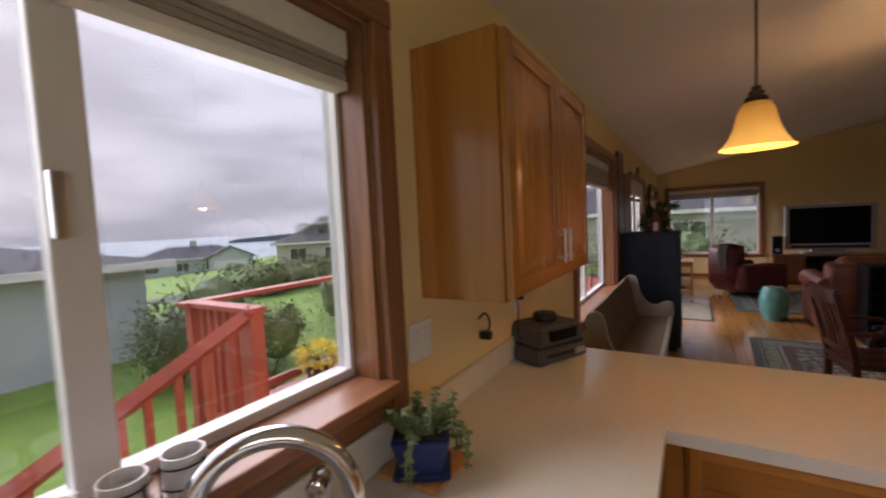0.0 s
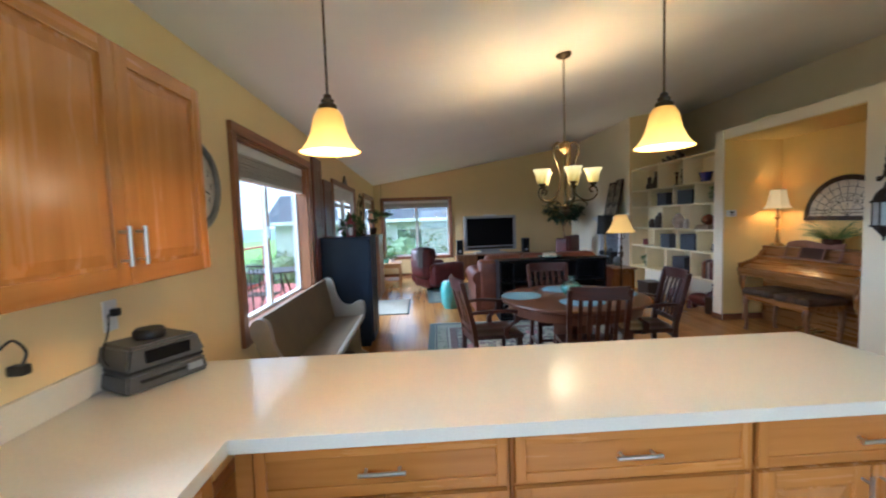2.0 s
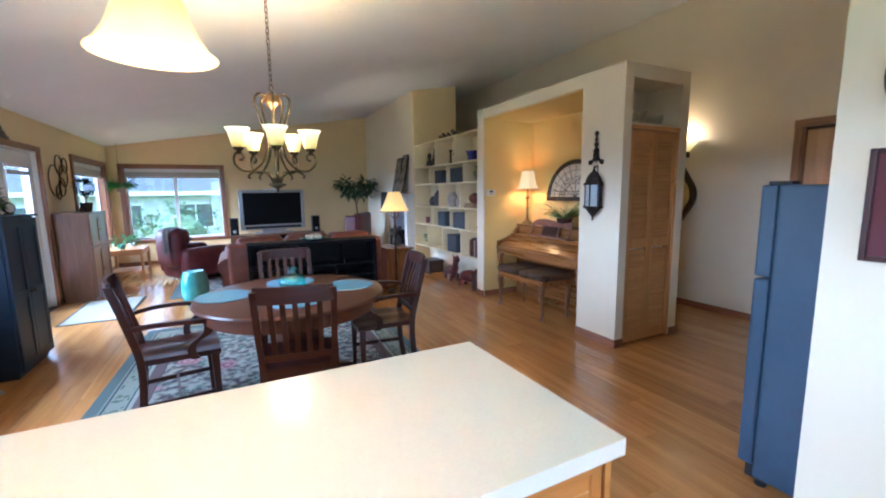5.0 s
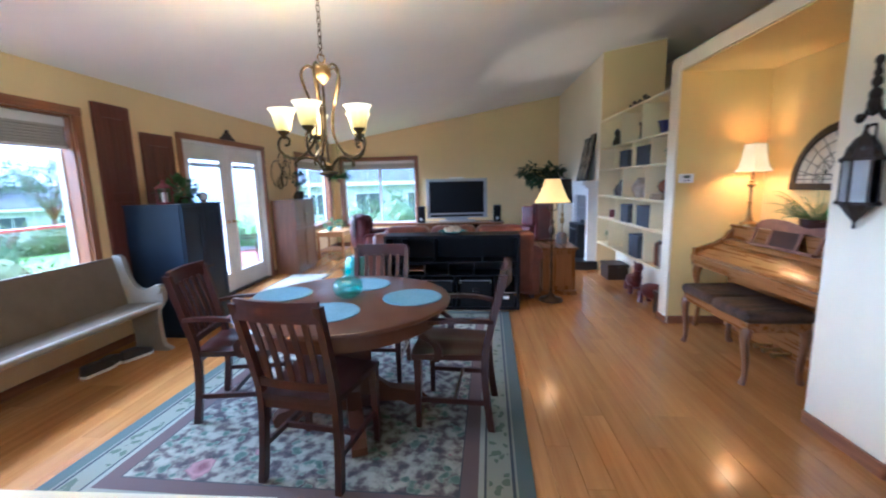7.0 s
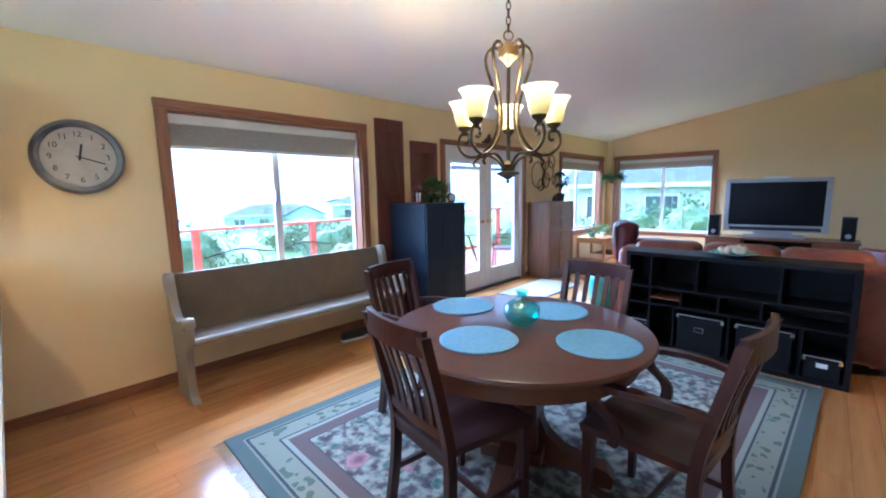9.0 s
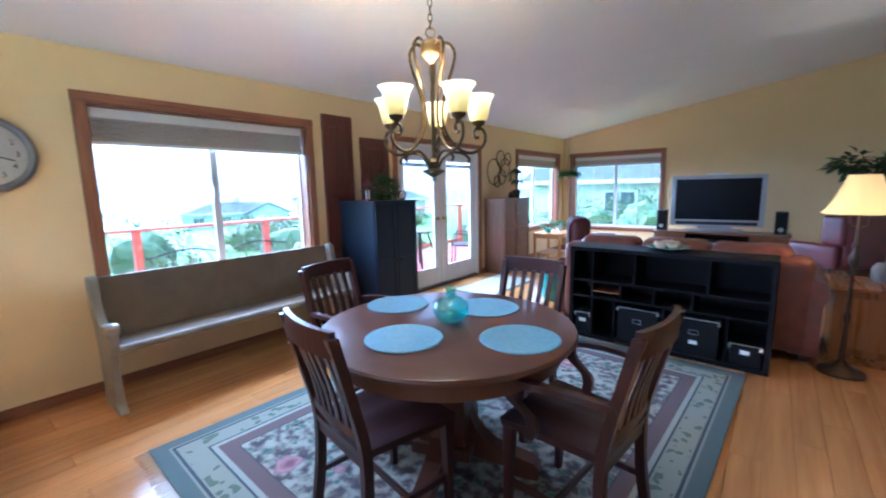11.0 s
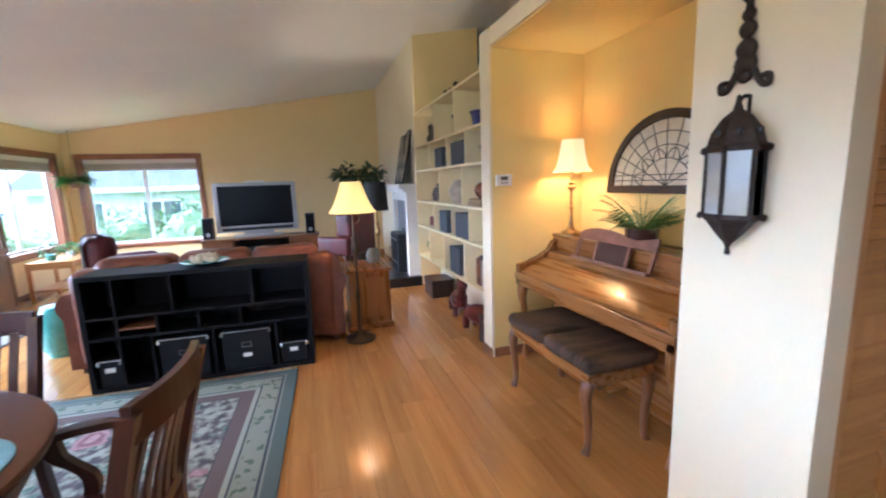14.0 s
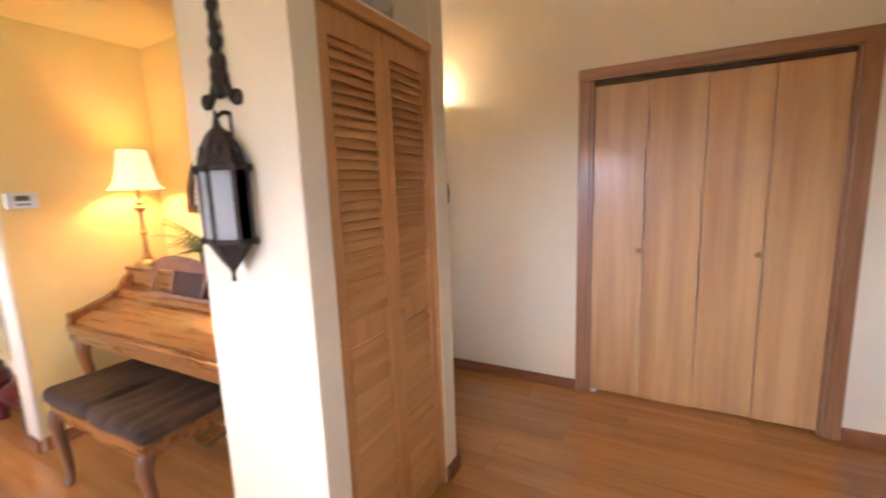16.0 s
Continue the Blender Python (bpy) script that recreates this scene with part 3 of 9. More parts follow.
def panel_front(name, parent, x0, z0, x1, z1, m, raised=True, grain="z", frame_w=0.055):
    """A door or drawer front in local x and z, its face towards -y."""
    bm = bmesh.new()
    box(bm, x0, -0.012, z0, x1, 0, z1, 0.002)
    fw = frame_w
    front = part(name, bm, OAK[grain], parent, "", False, m)
    for q in ((x0, z0, x0 + fw, z1), (x1 - fw, z0, x1, z1)):
        bx("stile", OAK["z"], front, q[0], -0.021, q[1], q[2], -0.012, q[3], 0.0025)
    for q in ((x0 + fw, z0, x1 - fw, z0 + fw), (x0 + fw, z1 - fw, x1 - fw, z1)):
        bx("rail", OAK["x"], front, q[0], -0.0205, q[1], q[2], -0.012, q[3], 0.0025)
    if raised:
        bm = bmesh.new()
        g = 0.012
        v = []
        for dx, y in ((g, -0.0125), (g + 0.03, -0.019)):
            v.append([bm.verts.new(p) for p in ((x0 + fw + dx, y, z0 + fw + dx), (x1 - fw - dx, y, z0 + fw + dx), (x1 - fw - dx, y, z1 - fw - dx), (x0 + fw + dx, y, z1 - fw - dx))])
        bm.faces.new(v[1])
        for i in range(4):
            j = (i + 1) % 4
            bm.faces.new((v[0][i], v[0][j], v[1][j], v[1][i]))
        part("panel", bm, OAK[grain], front, "raised oak panel")
    return front


# Peninsula base units face the sink
PEN = [(0.65, 1.38), (1.38, 2.11), (2.11, 2.85)]
for k, (a, b) in enumerate(PEN):
    u = thing("base_cabinet", "honey oak base cabinet under the pale worktop", "cabinet", pose(a, 1.62, 0), "oak kitchen cabinets")
    wdt = b - a
    bx("body", OAK["z"], u, 0.001, 0, 0.1, wdt - 0.001, 0.55, 0.843, 0.002)
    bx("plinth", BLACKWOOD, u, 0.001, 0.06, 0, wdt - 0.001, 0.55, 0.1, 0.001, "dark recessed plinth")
    front = panel_front("drawer", u, 0.012, 0.69, wdt - 0.012, 0.835, pose(0, -0.001, 0), False, "x", 0.03)
    bar_handle(front, pose(wdt / 2, -0.021, 0.765))
    if k == 1:
        for z0, z1 in ((0.42, 0.675), (0.13, 0.405)):
            front = panel_front("drawer", u, 0.012, z0, wdt - 0.012, z1, pose(0, -0.001, 0), True, "x", 0.045)
            bar_handle(front, pose(wdt / 2, -0.021, (z0 + z1) / 2 + 0.05))
    else:
        for s, (p, q) in ((1, (0.012, wdt / 2 - 0.003)), (-1, (wdt / 2 + 0.003, wdt - 0.012))):
            front = panel_front("door", u, p, 0.13, q, 0.675, pose(0, -0.001, 0))
            bar_handle(front, pose(wdt / 2 - s * 0.03, -0.021, 0.58, 0, 90, 0), 0.15)
bm = bmesh.new()
box(bm, 0.60, 1.62, 0.0, 0.649, 2.17, 0.843, 0.002)
box(bm, 2.852, 1.60, 0.0, 2.87, 2.19, 0.843, 0.002)
box(bm, 0.60, 2.172, 0.0, 2.852, 2.19, 0.843, 0.002)
solo("peninsula_panel", bm, OAK["x"], "oak end and back panels of the peninsula", "panel")
for k in range(4):
    a = -1.25 + k * 0.70
    u = thing("base_cabinet", "honey oak base cabinet along the window wall", "cabinet", pose(0.56, a, 0, 0, 0, 90), "oak kitchen cabinets")
    bx("body", OAK["z"], u, 0.001, 0, 0.1, 0.699, 0.56, 0.843 if k != 2 else 0.70, 0.002)
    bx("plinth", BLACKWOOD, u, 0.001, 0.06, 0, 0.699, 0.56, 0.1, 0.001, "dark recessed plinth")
    for s, (p, q) in ((1, (0.012, 0.347)), (-1, (0.353, 0.688))):
        front = panel_front("door", u, p, 0.13, q, 0.835, pose(0, -0.001, 0))
        bar_handle(front, pose(0.35 - s * 0.03, -0.021, 0.72, 0, 90, 0), 0.15)

# Worktop: window run with the sink cut out, and the peninsula
SINK = (0.15, 0.25, 0.52, 0.84)
top = thing("worktop", "cream speckled laminate L-shaped worktop with a square edge", "worktop")
bm = bmesh.new()
z0, z1 = 0.845, 0.885
xs, ys = [WX, SINK[0], SINK[2], 0.606], [-1.25, SINK[1], SINK[3], 1.575, 2.265]
for i in range(3):
    for j in range(4):
        if not (i == 1 and j == 1):
            box(bm, xs[i], ys[j], z0, xs[i + 1], ys[j + 1], z1)
box(bm, 0.606, 1.575, z0, 2.883, 2.265, z1)
bmesh.ops.remove_doubles(bm, verts=bm.verts, dist=0.0005)
part("slab", bm, COUNTER, top)
bx("backsplash", COUNTER, top, WX, 1.17, 0.885, WX + 0.02, 2.265, 0.985, 0.005)
bx("backsplash", COUNTER, top, WX, -1.25, 0.885, WX + 0.02, 1.17, 1.0, 0.005)

sink = thing("kitchen_sink", "brushed steel sink bowl set in the worktop", "sink")
bm = bmesh.new()
a, b, c, e = SINK
box(bm, a, b, 0.70, c, e, 0.706)
for q in ((a, b, a + 0.006, e), (c - 0.006, b, c, e), (a + 0.006, b, c - 0.006, b + 0.006), (a + 0.006, e - 0.006, c - 0.006, e)):
    box(bm, q[0], q[1], 0.706, q[2], q[3], 0.886)
part("bowl", bm, STEEL, sink)
bm = bmesh.new()
for q in ((a - 0.02, b - 0.02, a, e + 0.02), (c, b - 0.02, c + 0.02, e + 0.02), (a, b - 0.02, c, b), (a, e, c, e + 0.02)):
    box(bm, q[0], q[1], 0.885, q[2], q[3], 0.890, 0.002)
part("rim", bm, STEEL, sink)

fa = thing("kitchen_faucet", "chrome gooseneck kitchen faucet behind the sink", "faucet", pose(0.06, 0.555, 0.885, 0, 0, 46))
bm = bmesh.new()
lathe(bm, [(0.0, 0), (0.032, 0), (0.032, 0.01), (0.024, 0.02), (0.02, 0.09), (0.0165, 0.1)], 24)
part("base", bm, CHROME, fa, "", True)
bm = bmesh.new()
pts = [(0, 0, 0.09), (0, 0, 0.18)] + [(0.115 - 0.115 * math.cos(t), 0, 0.205 + 0.115 * math.sin(t)) for t in np.linspace(0, math.pi, 20)] + [(0.23, 0, 0.165)]
tube(bm, pts, 0.0165, 16)
part("spout", bm, CHROME, fa, "", True)
bm = bmesh.new()
lathe(bm, [(0.0, 0), (0.017, 0), (0.019, 0.03), (0.016, 0.05), (0, 0.055)], 18, pose(0.23, 0, 0.175, 180, 0, 0))
part("spray_head", bm, CHROME, fa, "", True)
bm = bmesh.new()
tube(bm, [(0, 0.02, 0.06), (0, 0.05, 0.065), (-0.01, 0.10, 0.10)], [0.013, 0.010, 0.006], 10)
part("lever", bm, CHROME, fa, "", True)
ss = thing("sink_sprayer", "chrome side sprayer with a round head behind the sink", "sprayer", pose(0.055, 0.80, 0.885, 0, 0, -60))
bm = bmesh.new()
lathe(bm, [(0.0, 0), (0.026, 0), (0.026, 0.008), (0.017, 0.014), (0.014, 0.05), (0.012, 0.06), (0.0, 0.06)], 20)
part("holder", bm, CHROME, ss, "", True)
bm = bmesh.new()
lathe(bm, [(0.0, 0.05), (0.010, 0.055), (0.012, 0.10), (0.018, 0.125), (0.018, 0.15), (0.010, 0.16), (0.0, 0.162)], 20)
lathe(bm, [(0.0, 0.0), (0.017, 0.0), (0.019, 0.02), (0.019, 0.034), (0.015, 0.038), (0.0, 0.036)], 20, pose(0.004, 0, 0.138, 0, 90, 0))
part("head", bm, CHROME, ss, "", True)

WAX = material("frosted candle glass", (0.62, 0.60, 0.56), 0.35, colour2=(0.5, 0.48, 0.45), scale=30)
WIRE = material("dark wire", (0.03, 0.025, 0.02), 0.4, 0.8)
for k, yy in enumerate((0.43, 0.51, 0.59)):
    g = thing("candle_holder", "frosted glass candle holder in dark wire on the sill", "candle holder", pose(-0.02 + 0.004 * k, yy, KWIN[2] + 0.0065), "candle holders on the sill")
    bm = bmesh.new()
    lathe(bm, [(0.0, 0), (0.026, 0), (0.029, 0.01), (0.031, 0.065), (0.028, 0.065), (0.026, 0.045), (0.0, 0.045)], 18)
    part("cup", bm, WAX, g, "", True)
    bm = bmesh.new()
    for z in (0.018, 0.05):
        tube(bm, [(0.033 * math.cos(t), 0.033 * math.sin(t), z) for t in np.linspace(0, 2 * math.pi, 19)], 0.0015, 5)
    for t in (0.4, 2.5, 4.6):
        tube(bm, [(0.034 * math.cos(t), 0.034 * math.sin(t), 0.0), (0.034 * math.cos(t), 0.034 * math.sin(t), 0.055)], 0.0015, 5)
    part("wire_frame", bm, WIRE, g)

# Upper cabinet
u = thing("wall_cabinet", "honey oak wall cabinet with two raised panel doors", "cabinet", pose(WX, 1.297, 1.284, 0, 0, 90))
wdt = 0.955
bx("body", OAK["z"], u, 0, -0.272, 0, wdt, 0, 0.735, 0.003)
for s, (p, q) in ((1, (0.012, wdt / 2 - 0.002)), (-1, (wdt / 2 + 0.002, wdt - 0.006))):
    front = panel_front("door", u, p, 0.008, q, 0.727, pose(0, -0.273, 0))
    bar_handle(front, pose(wdt / 2 - s * 0.035, -0.021, 0.125, 0, 90, 0), 0.12)

# Potted succulent on a board
BLUEPOT = material("cobalt glazed pot", (0.018, 0.045, 0.20), 0.22, colour2=(0.012, 0.03, 0.14), scale=6, coat=0.5)
SUCC = material("pale succulent", (0.20, 0.26, 0.09), 0.55, colour2=(0.10, 0.15, 0.04), scale=20, vary=0.25)
bm = bmesh.new()
box(bm, 0.0, 1.02, 0.885, 0.17, 1.20, 0.897, 0.003)
solo("cutting_board", bm, PINE["y"], "small pale wooden board on the worktop", "board")
pot = thing("potted_succulent", "cobalt square pot with a trailing pale succulent", "plant", pose(0.095, 1.085, 0.8975, 0, 0, 30) @ Matrix.Diagonal((1.15, 1.0, 1.0, 1)))


def frustum(bm, w0, d0, w1, d1, z0, z1):
    a = [bm.verts.new((sx * w0, sy * d0, z0)) for sx, sy in ((-1, -1), (1, -1), (1, 1), (-1, 1))]
    b = [bm.verts.new((sx * w1, sy * d1, z1)) for sx, sy in ((-1, -1), (1, -1), (1, 1), (-1, 1))]
    for i in range(4):
        j = (i + 1) % 4
        bm.faces.new((a[i], a[j], b[j], b[i]))
    bm.faces.new(list(reversed(a)))
    bm.faces.new(b)
    return a + b


bm = bmesh.new()
frustum(bm, 0.058, 0.058, 0.062, 0.062, 0, 0.012)
frustum(bm, 0.042, 0.042, 0.062, 0.062, 0.012, 0.10)
bmesh.ops.bevel(bm, geom=list(bm.edges), offset=0.004, segments=2, affect="EDGES")
part("pot", bm, BLUEPOT, pot)
bx("soil", material("potting soil", (0.035, 0.022, 0.014), 0.95, bump=1.0, bump_scale=90), pot, -0.052, -0.052, 0.095, 0.052, 0.052, 0.104, 0.001)
rng = random.Random(5)
bm = bmesh.new()
for k in range(34):
    a, r = rng.uniform(0, 6.28), rng.uniform(0.0, 0.05)
    p = Vector((r * math.cos(a), r * math.sin(a), 0.1))
    out = Vector((math.cos(a), math.sin(a), 0))
    h, lean = rng.uniform(0.03, 0.085), rng.uniform(0.1, 0.8)
    fall = rng.random() < 0.25
    n = 7
    pts = []
    for i in range(n):
        t = i / (n - 1)
        z = h * t if not fall else 0.03 * math.sin(min(1, t * 2) * 1.57) - max(0, t - 0.45) * 0.17
        pts.append(p + out * (lean * 0.05 * t if not fall else 0.075 * min(1, t * 1.6) - 0.0) + Vector((rng.uniform(-1, 1) * 0.004, rng.uniform(-1, 1) * 0.004, z)))
    tube(bm, pts, [0.003] * n, 5)
    for i in range(1, n):
        for s in range(4):
            b = s * 1.57 + i
            c0 = pts[i] + Vector((math.cos(b) * 0.006, math.sin(b) * 0.006, 0.001))
            bmesh.ops.create_icosphere(bm, subdivisions=1, radius=0.0048, matrix=Matrix.LocRotScale(c0, Euler((0, 0.6, b)), (1.4, 0.7, 0.6)))
tagged(part("foliage", bm, SUCC, pot), kind="stuff")

# Radio
radio = thing("table_radio", "dark grey compact radio with disc player on the worktop", "radio", pose(0.10, 2.085, 0.885, 0, 0, 62) @ Matrix.Scale(1.12, 4))
GREY = material("dark grey plastic", (0.10, 0.095, 0.085), 0.42, colour2=(0.085, 0.08, 0.072), scale=30)
bm = bmesh.new()
frustum(bm, 0.135, 0.10, 0.125, 0.095, 0.004, 0.062)
bmesh.ops.bevel(bm, geom=list(bm.edges), offset=0.008, segments=2, affect="EDGES")
part("base", bm, GREY, radio)
bx("seam", BLACK, radio, -0.122, -0.092, 0.062, 0.122, 0.092, 0.072, 0.001, "black seam")
bm = bmesh.new()
frustum(bm, 0.13, 0.10, 0.11, 0.085, 0.072, 0.145)
bmesh.ops.bevel(bm, geom=list(bm.edges), offset=0.01, segments=2, affect="EDGES")
part("upper_case", bm, GREY, radio)
bx("display", SCREEN, radio, -0.07, -0.103, 0.088, 0.07, -0.09, 0.128, 0.002, "dark display window")
bx("disc_slot", BLACK, radio, -0.09, -0.104, 0.03, 0.05, -0.096, 0.04, 0.001)
bx("badge", SILVER, radio, 0.06, -0.104, 0.022, 0.11, -0.096, 0.044, 0.001, "pale button strip")
bm = bmesh.new()
lathe(bm, [(0.0, 0.145), (0.045, 0.145), (0.048, 0.155), (0.048, 0.168), (0.04, 0.178), (0, 0.18)], 28)
part("dial", bm, BLACK, radio, "large black round dial", True)
bm = bmesh.new()
tube(bm, curve_points([(0.10, 1.99, 0.93), (0.02, 1.96, 1.0), (0.0, 2.02, 1.10), (WX + 0.01, 2.05, 1.15)], 8), 0.003, 6)
solo("power_cord", bm, BLACK, "black power cord from radio to wall outlet", "cord", smooth=True)


def wall_plate(name, y, z, wdt, label, toggles):
    p = thing(name, label, "wall plate", pose(WX, y, z, 0, 0, 90))
    bx("plate", WHITE, p, -wdt / 2, -0.006, -0.058, wdt / 2, 0, 0.058, 0.003)
    for i in range(toggles):
        x = (i - (toggles - 1) / 2) * 0.046
        bx("insert", VINYL, p, x - 0.016, -0.009, -0.033, x + 0.016, -0.006, 0.033, 0.002)
    return p


wall_plate("light_switch", 1.275, 1.16, 0.115, "cream double switch plate on the kitchen wall", 2)
p = wall_plate("wall_outlet", 2.07, 1.14, 0.07, "white outlet with a black plug", 1)
bx("plug", BLACK, p, -0.014, -0.036, -0.002, 0.014, -0.009, 0.026, 0.004, "black plug")
bm = bmesh.new()
tube(bm, curve_points([(WX + 0.012, 1.65, 1.14), (WX + 0.03, 1.67, 1.16), (WX + 0.035, 1.70, 1.12), (WX + 0.03, 1.69, 1.08)], 8), 0.004, 6)
box(bm, WX, 1.672, 1.055, WX + 0.045, 1.705, 1.085, 0.006)
solo("key_hook", bm, BLACK, "small black hook with a hanging plug", "hook")

# Pendants over the peninsula
def pendant(x, y, z):
    g = thing("pendant_lamp", "bronze pendant lamp with a bell-shaped amber glass shade, lit", "lamp", pose(x, y, z), "pendants over the peninsula")
    top_z = ceil_z(x) - z
    bm = bmesh.new()
    prof = [(0.101, 0.0), (0.088, 0.012), (0.073, 0.035), (0.060, 0.065), (0.053, 0.095), (0.047, 0.12), (0.036, 0.138), (0.022, 0.144)]
    lathe(bm, prof, 32)
    lathe(bm, [(r - 0.003, z_) for r, z_ in prof], 32)
    part("shade", bm, AMBER, g, "amber alabaster glass bell shade, glowing", True)
    bm = bmesh.new()
    lathe(bm, [(0.0, 0.19), (0.012, 0.19), (0.014, 0.178), (0.022, 0.172), (0.02, 0.162), (0.03, 0.155), (0.032, 0.142), (0.024, 0.138), (0, 0.138)], 24)
    part("cap", bm, BRONZE, g, "dark bronze cap", True)
    bm = bmesh.new()
    tube(bm, [(0, 0, 0.185), (0, 0, top_z)], 0.004, 8)
    part("cord", bm, BRONZE, g)
    bm = bmesh.new()
    lathe(bm, [(0.0, top_z - 0.03), (0.05, top_z - 0.026), (0.062, top_z - 0.012), (0.062, top_z + 0.012)], 24)
    part("canopy", bm, BRONZE, g, "", True)
    bm = bmesh.new()
    bmesh.ops.create_uvsphere(bm, u_segments=14, v_segments=8, radius=0.026, matrix=Matrix.Translation((0, 0, 0.075)))
    part("bulb", bm, BULB, g, "glowing bulb", True)
    bulb(x, y, z + 0.02, PENDANT_W, 0.03)


BULB = shade_material("lit bulb", (1.0, 0.78, 0.42), 5.0)
pendant(0.85, 1.91, 1.697)
pendant(2.028, 1.93, 1.69)

# Pictures on the kitchen wall
pl = thing("wall_plaque", "round carved dark metal plaque hung on the wall", "plaque", pose(4.03, 1.425, 1.785, 0, -90, 0))
bm = bmesh.new()
lathe(bm, [(0.115, 0.012), (0.12, 0.02), (0.15, 0.024), (0.158, 0.012), (0.158, 0.0), (0.0, 0.0)], 48)
part("rim", bm, BRONZE, pl, "", True)
bm = bmesh.new()
lathe(bm, [(0.0, 0.012), (0.118, 0.010)], 40)
part("plate", bm, material("aged brown metal", (0.16, 0.11, 0.07), 0.5, 0.5, colour2=(0.10, 0.07, 0.045), scale=40, bump=0.5), pl, "", True)
for k in range(8):
    a = k * math.pi / 4 + 0.3
    bm = bmesh.new()
    bmesh.ops.create_uvsphere(bm, u_segments=10, v_segments=6, radius=0.009, matrix=Matrix.LocRotScale((0.137 * math.cos(a), 0.137 * math.sin(a), 0.023), Euler((0, 0, a + 1.57)), (1.6, 0.9, 0.6)))
    part("stud", bm, SILVER, pl, "pale metal stud", True)
fr = thing("framed_picture", "square maroon matted picture with a round botanical opening", "picture", pose(4.03, 1.405, 1.375, 0, 0, -90))
s = 0.185
MAROON = material("maroon mat board", (0.10, 0.02, 0.028), 0.7, scale=30)
bm = bmesh.new()
for q in ((-s, -s, -s + 0.018, s), (s - 0.018, -s, s, s), (-s + 0.018, -s, s - 0.018, -s + 0.018), (-s + 0.018, s - 0.018, s - 0.018, s)):
    box(bm, q[0], -0.022, q[1], q[2], 0, q[3], 0.003)
part("frame", bm, MAHOG["z"], fr, "dark wood frame")
bx("mat", MAROON, fr, -s + 0.018, -0.012, -s + 0.018, s - 0.018, -0.003, s - 0.018, 0)
bm = bmesh.new()
lathe(bm, [(0.0, 0.0145), (0.128, 0.0145), (0.130, 0.012)], 48, pose(0, 0, 0, 90, 0, 0))
part("print", bm, material("white paper", (0.78, 0.75, 0.70), 0.8, scale=30), fr, "white round print")
bm = bmesh.new()
for i in range(7):
    box(bm, -0.01 - 0.012 * (i % 2), -0.0165, 0.035 - i * 0.016, 0.085 - 0.01 * (i % 3), -0.015, 0.039 - i * 0.016)
part("verse_lines", bm, material("faint print ink", (0.42, 0.39, 0.37), 0.8), fr, "grey lines of small writing")
bm = bmesh.new()
for k in range(26):
    a, r = rng.uniform(0, 6.28), rng.uniform(0, 0.04)
    cx, cz = -0.055 + r * math.cos(a) * 0.9, 0.02 + r * math.sin(a)
    lathe(bm, [(0.0, 0.0), (rng.uniform(0.005, 0.010), 0.0)], 6, pose(cx, -0.0165, cz, 90, 0, 0))
part("painted_sprig", bm, LEAF, fr, "green painted sprig")

# Refrigerator beyond the kitchen wall
f = thing("refrigerator", "blue-black refrigerator with a textured side and rounded edges", "refrigerator", pose(4.285, 1.30, 0))
bx("cabinet", BLUESTEEL, f, 0, 0, 0.05, 0.70, 0.66, 1.45, 0.012)
bx("freezer_door", BLUESTEEL, f, 0.002, 0.664, 1.03, 0.698, 0.73, 1.45, 0.014)
bx("door", BLUESTEEL, f, 0.002, 0.664, 0.10, 0.698, 0.73, 1.02, 0.014)
bx("kick_grille", BLACK, f, 0.02, 0.60, 0.03, 0.68, 0.70, 0.095, 0.003)
for z0, z1 in ((1.08, 1.36), (0.58, 0.96)):
    bm = bmesh.new()
    tube(bm, [(0.62, 0.73, z0), (0.62, 0.77, z0 + 0.02), (0.62, 0.77, z1 - 0.02), (0.62, 0.73, z1)], 0.011, 10)
    part("handle", bm, BLACK, f, "black bar handle", True)
for p in ((0.05, 0.05), (0.65, 0.05), (0.05, 0.64), (0.65, 0.64)):
    bm = bmesh.new()
    lathe(bm, [(0.0, 0), (0.025, 0), (0.025, 0.02), (0.012, 0.025), (0.012, 0.055)], 14, Matrix.Translation((p[0], p[1], 0)))
    part("foot", bm, BLACK, f, "black levelling foot", True)
bx("hinge_cover", BLACK, f, 0.02, 0.62, 1.45, 0.09, 0.71, 1.466, 0.004)

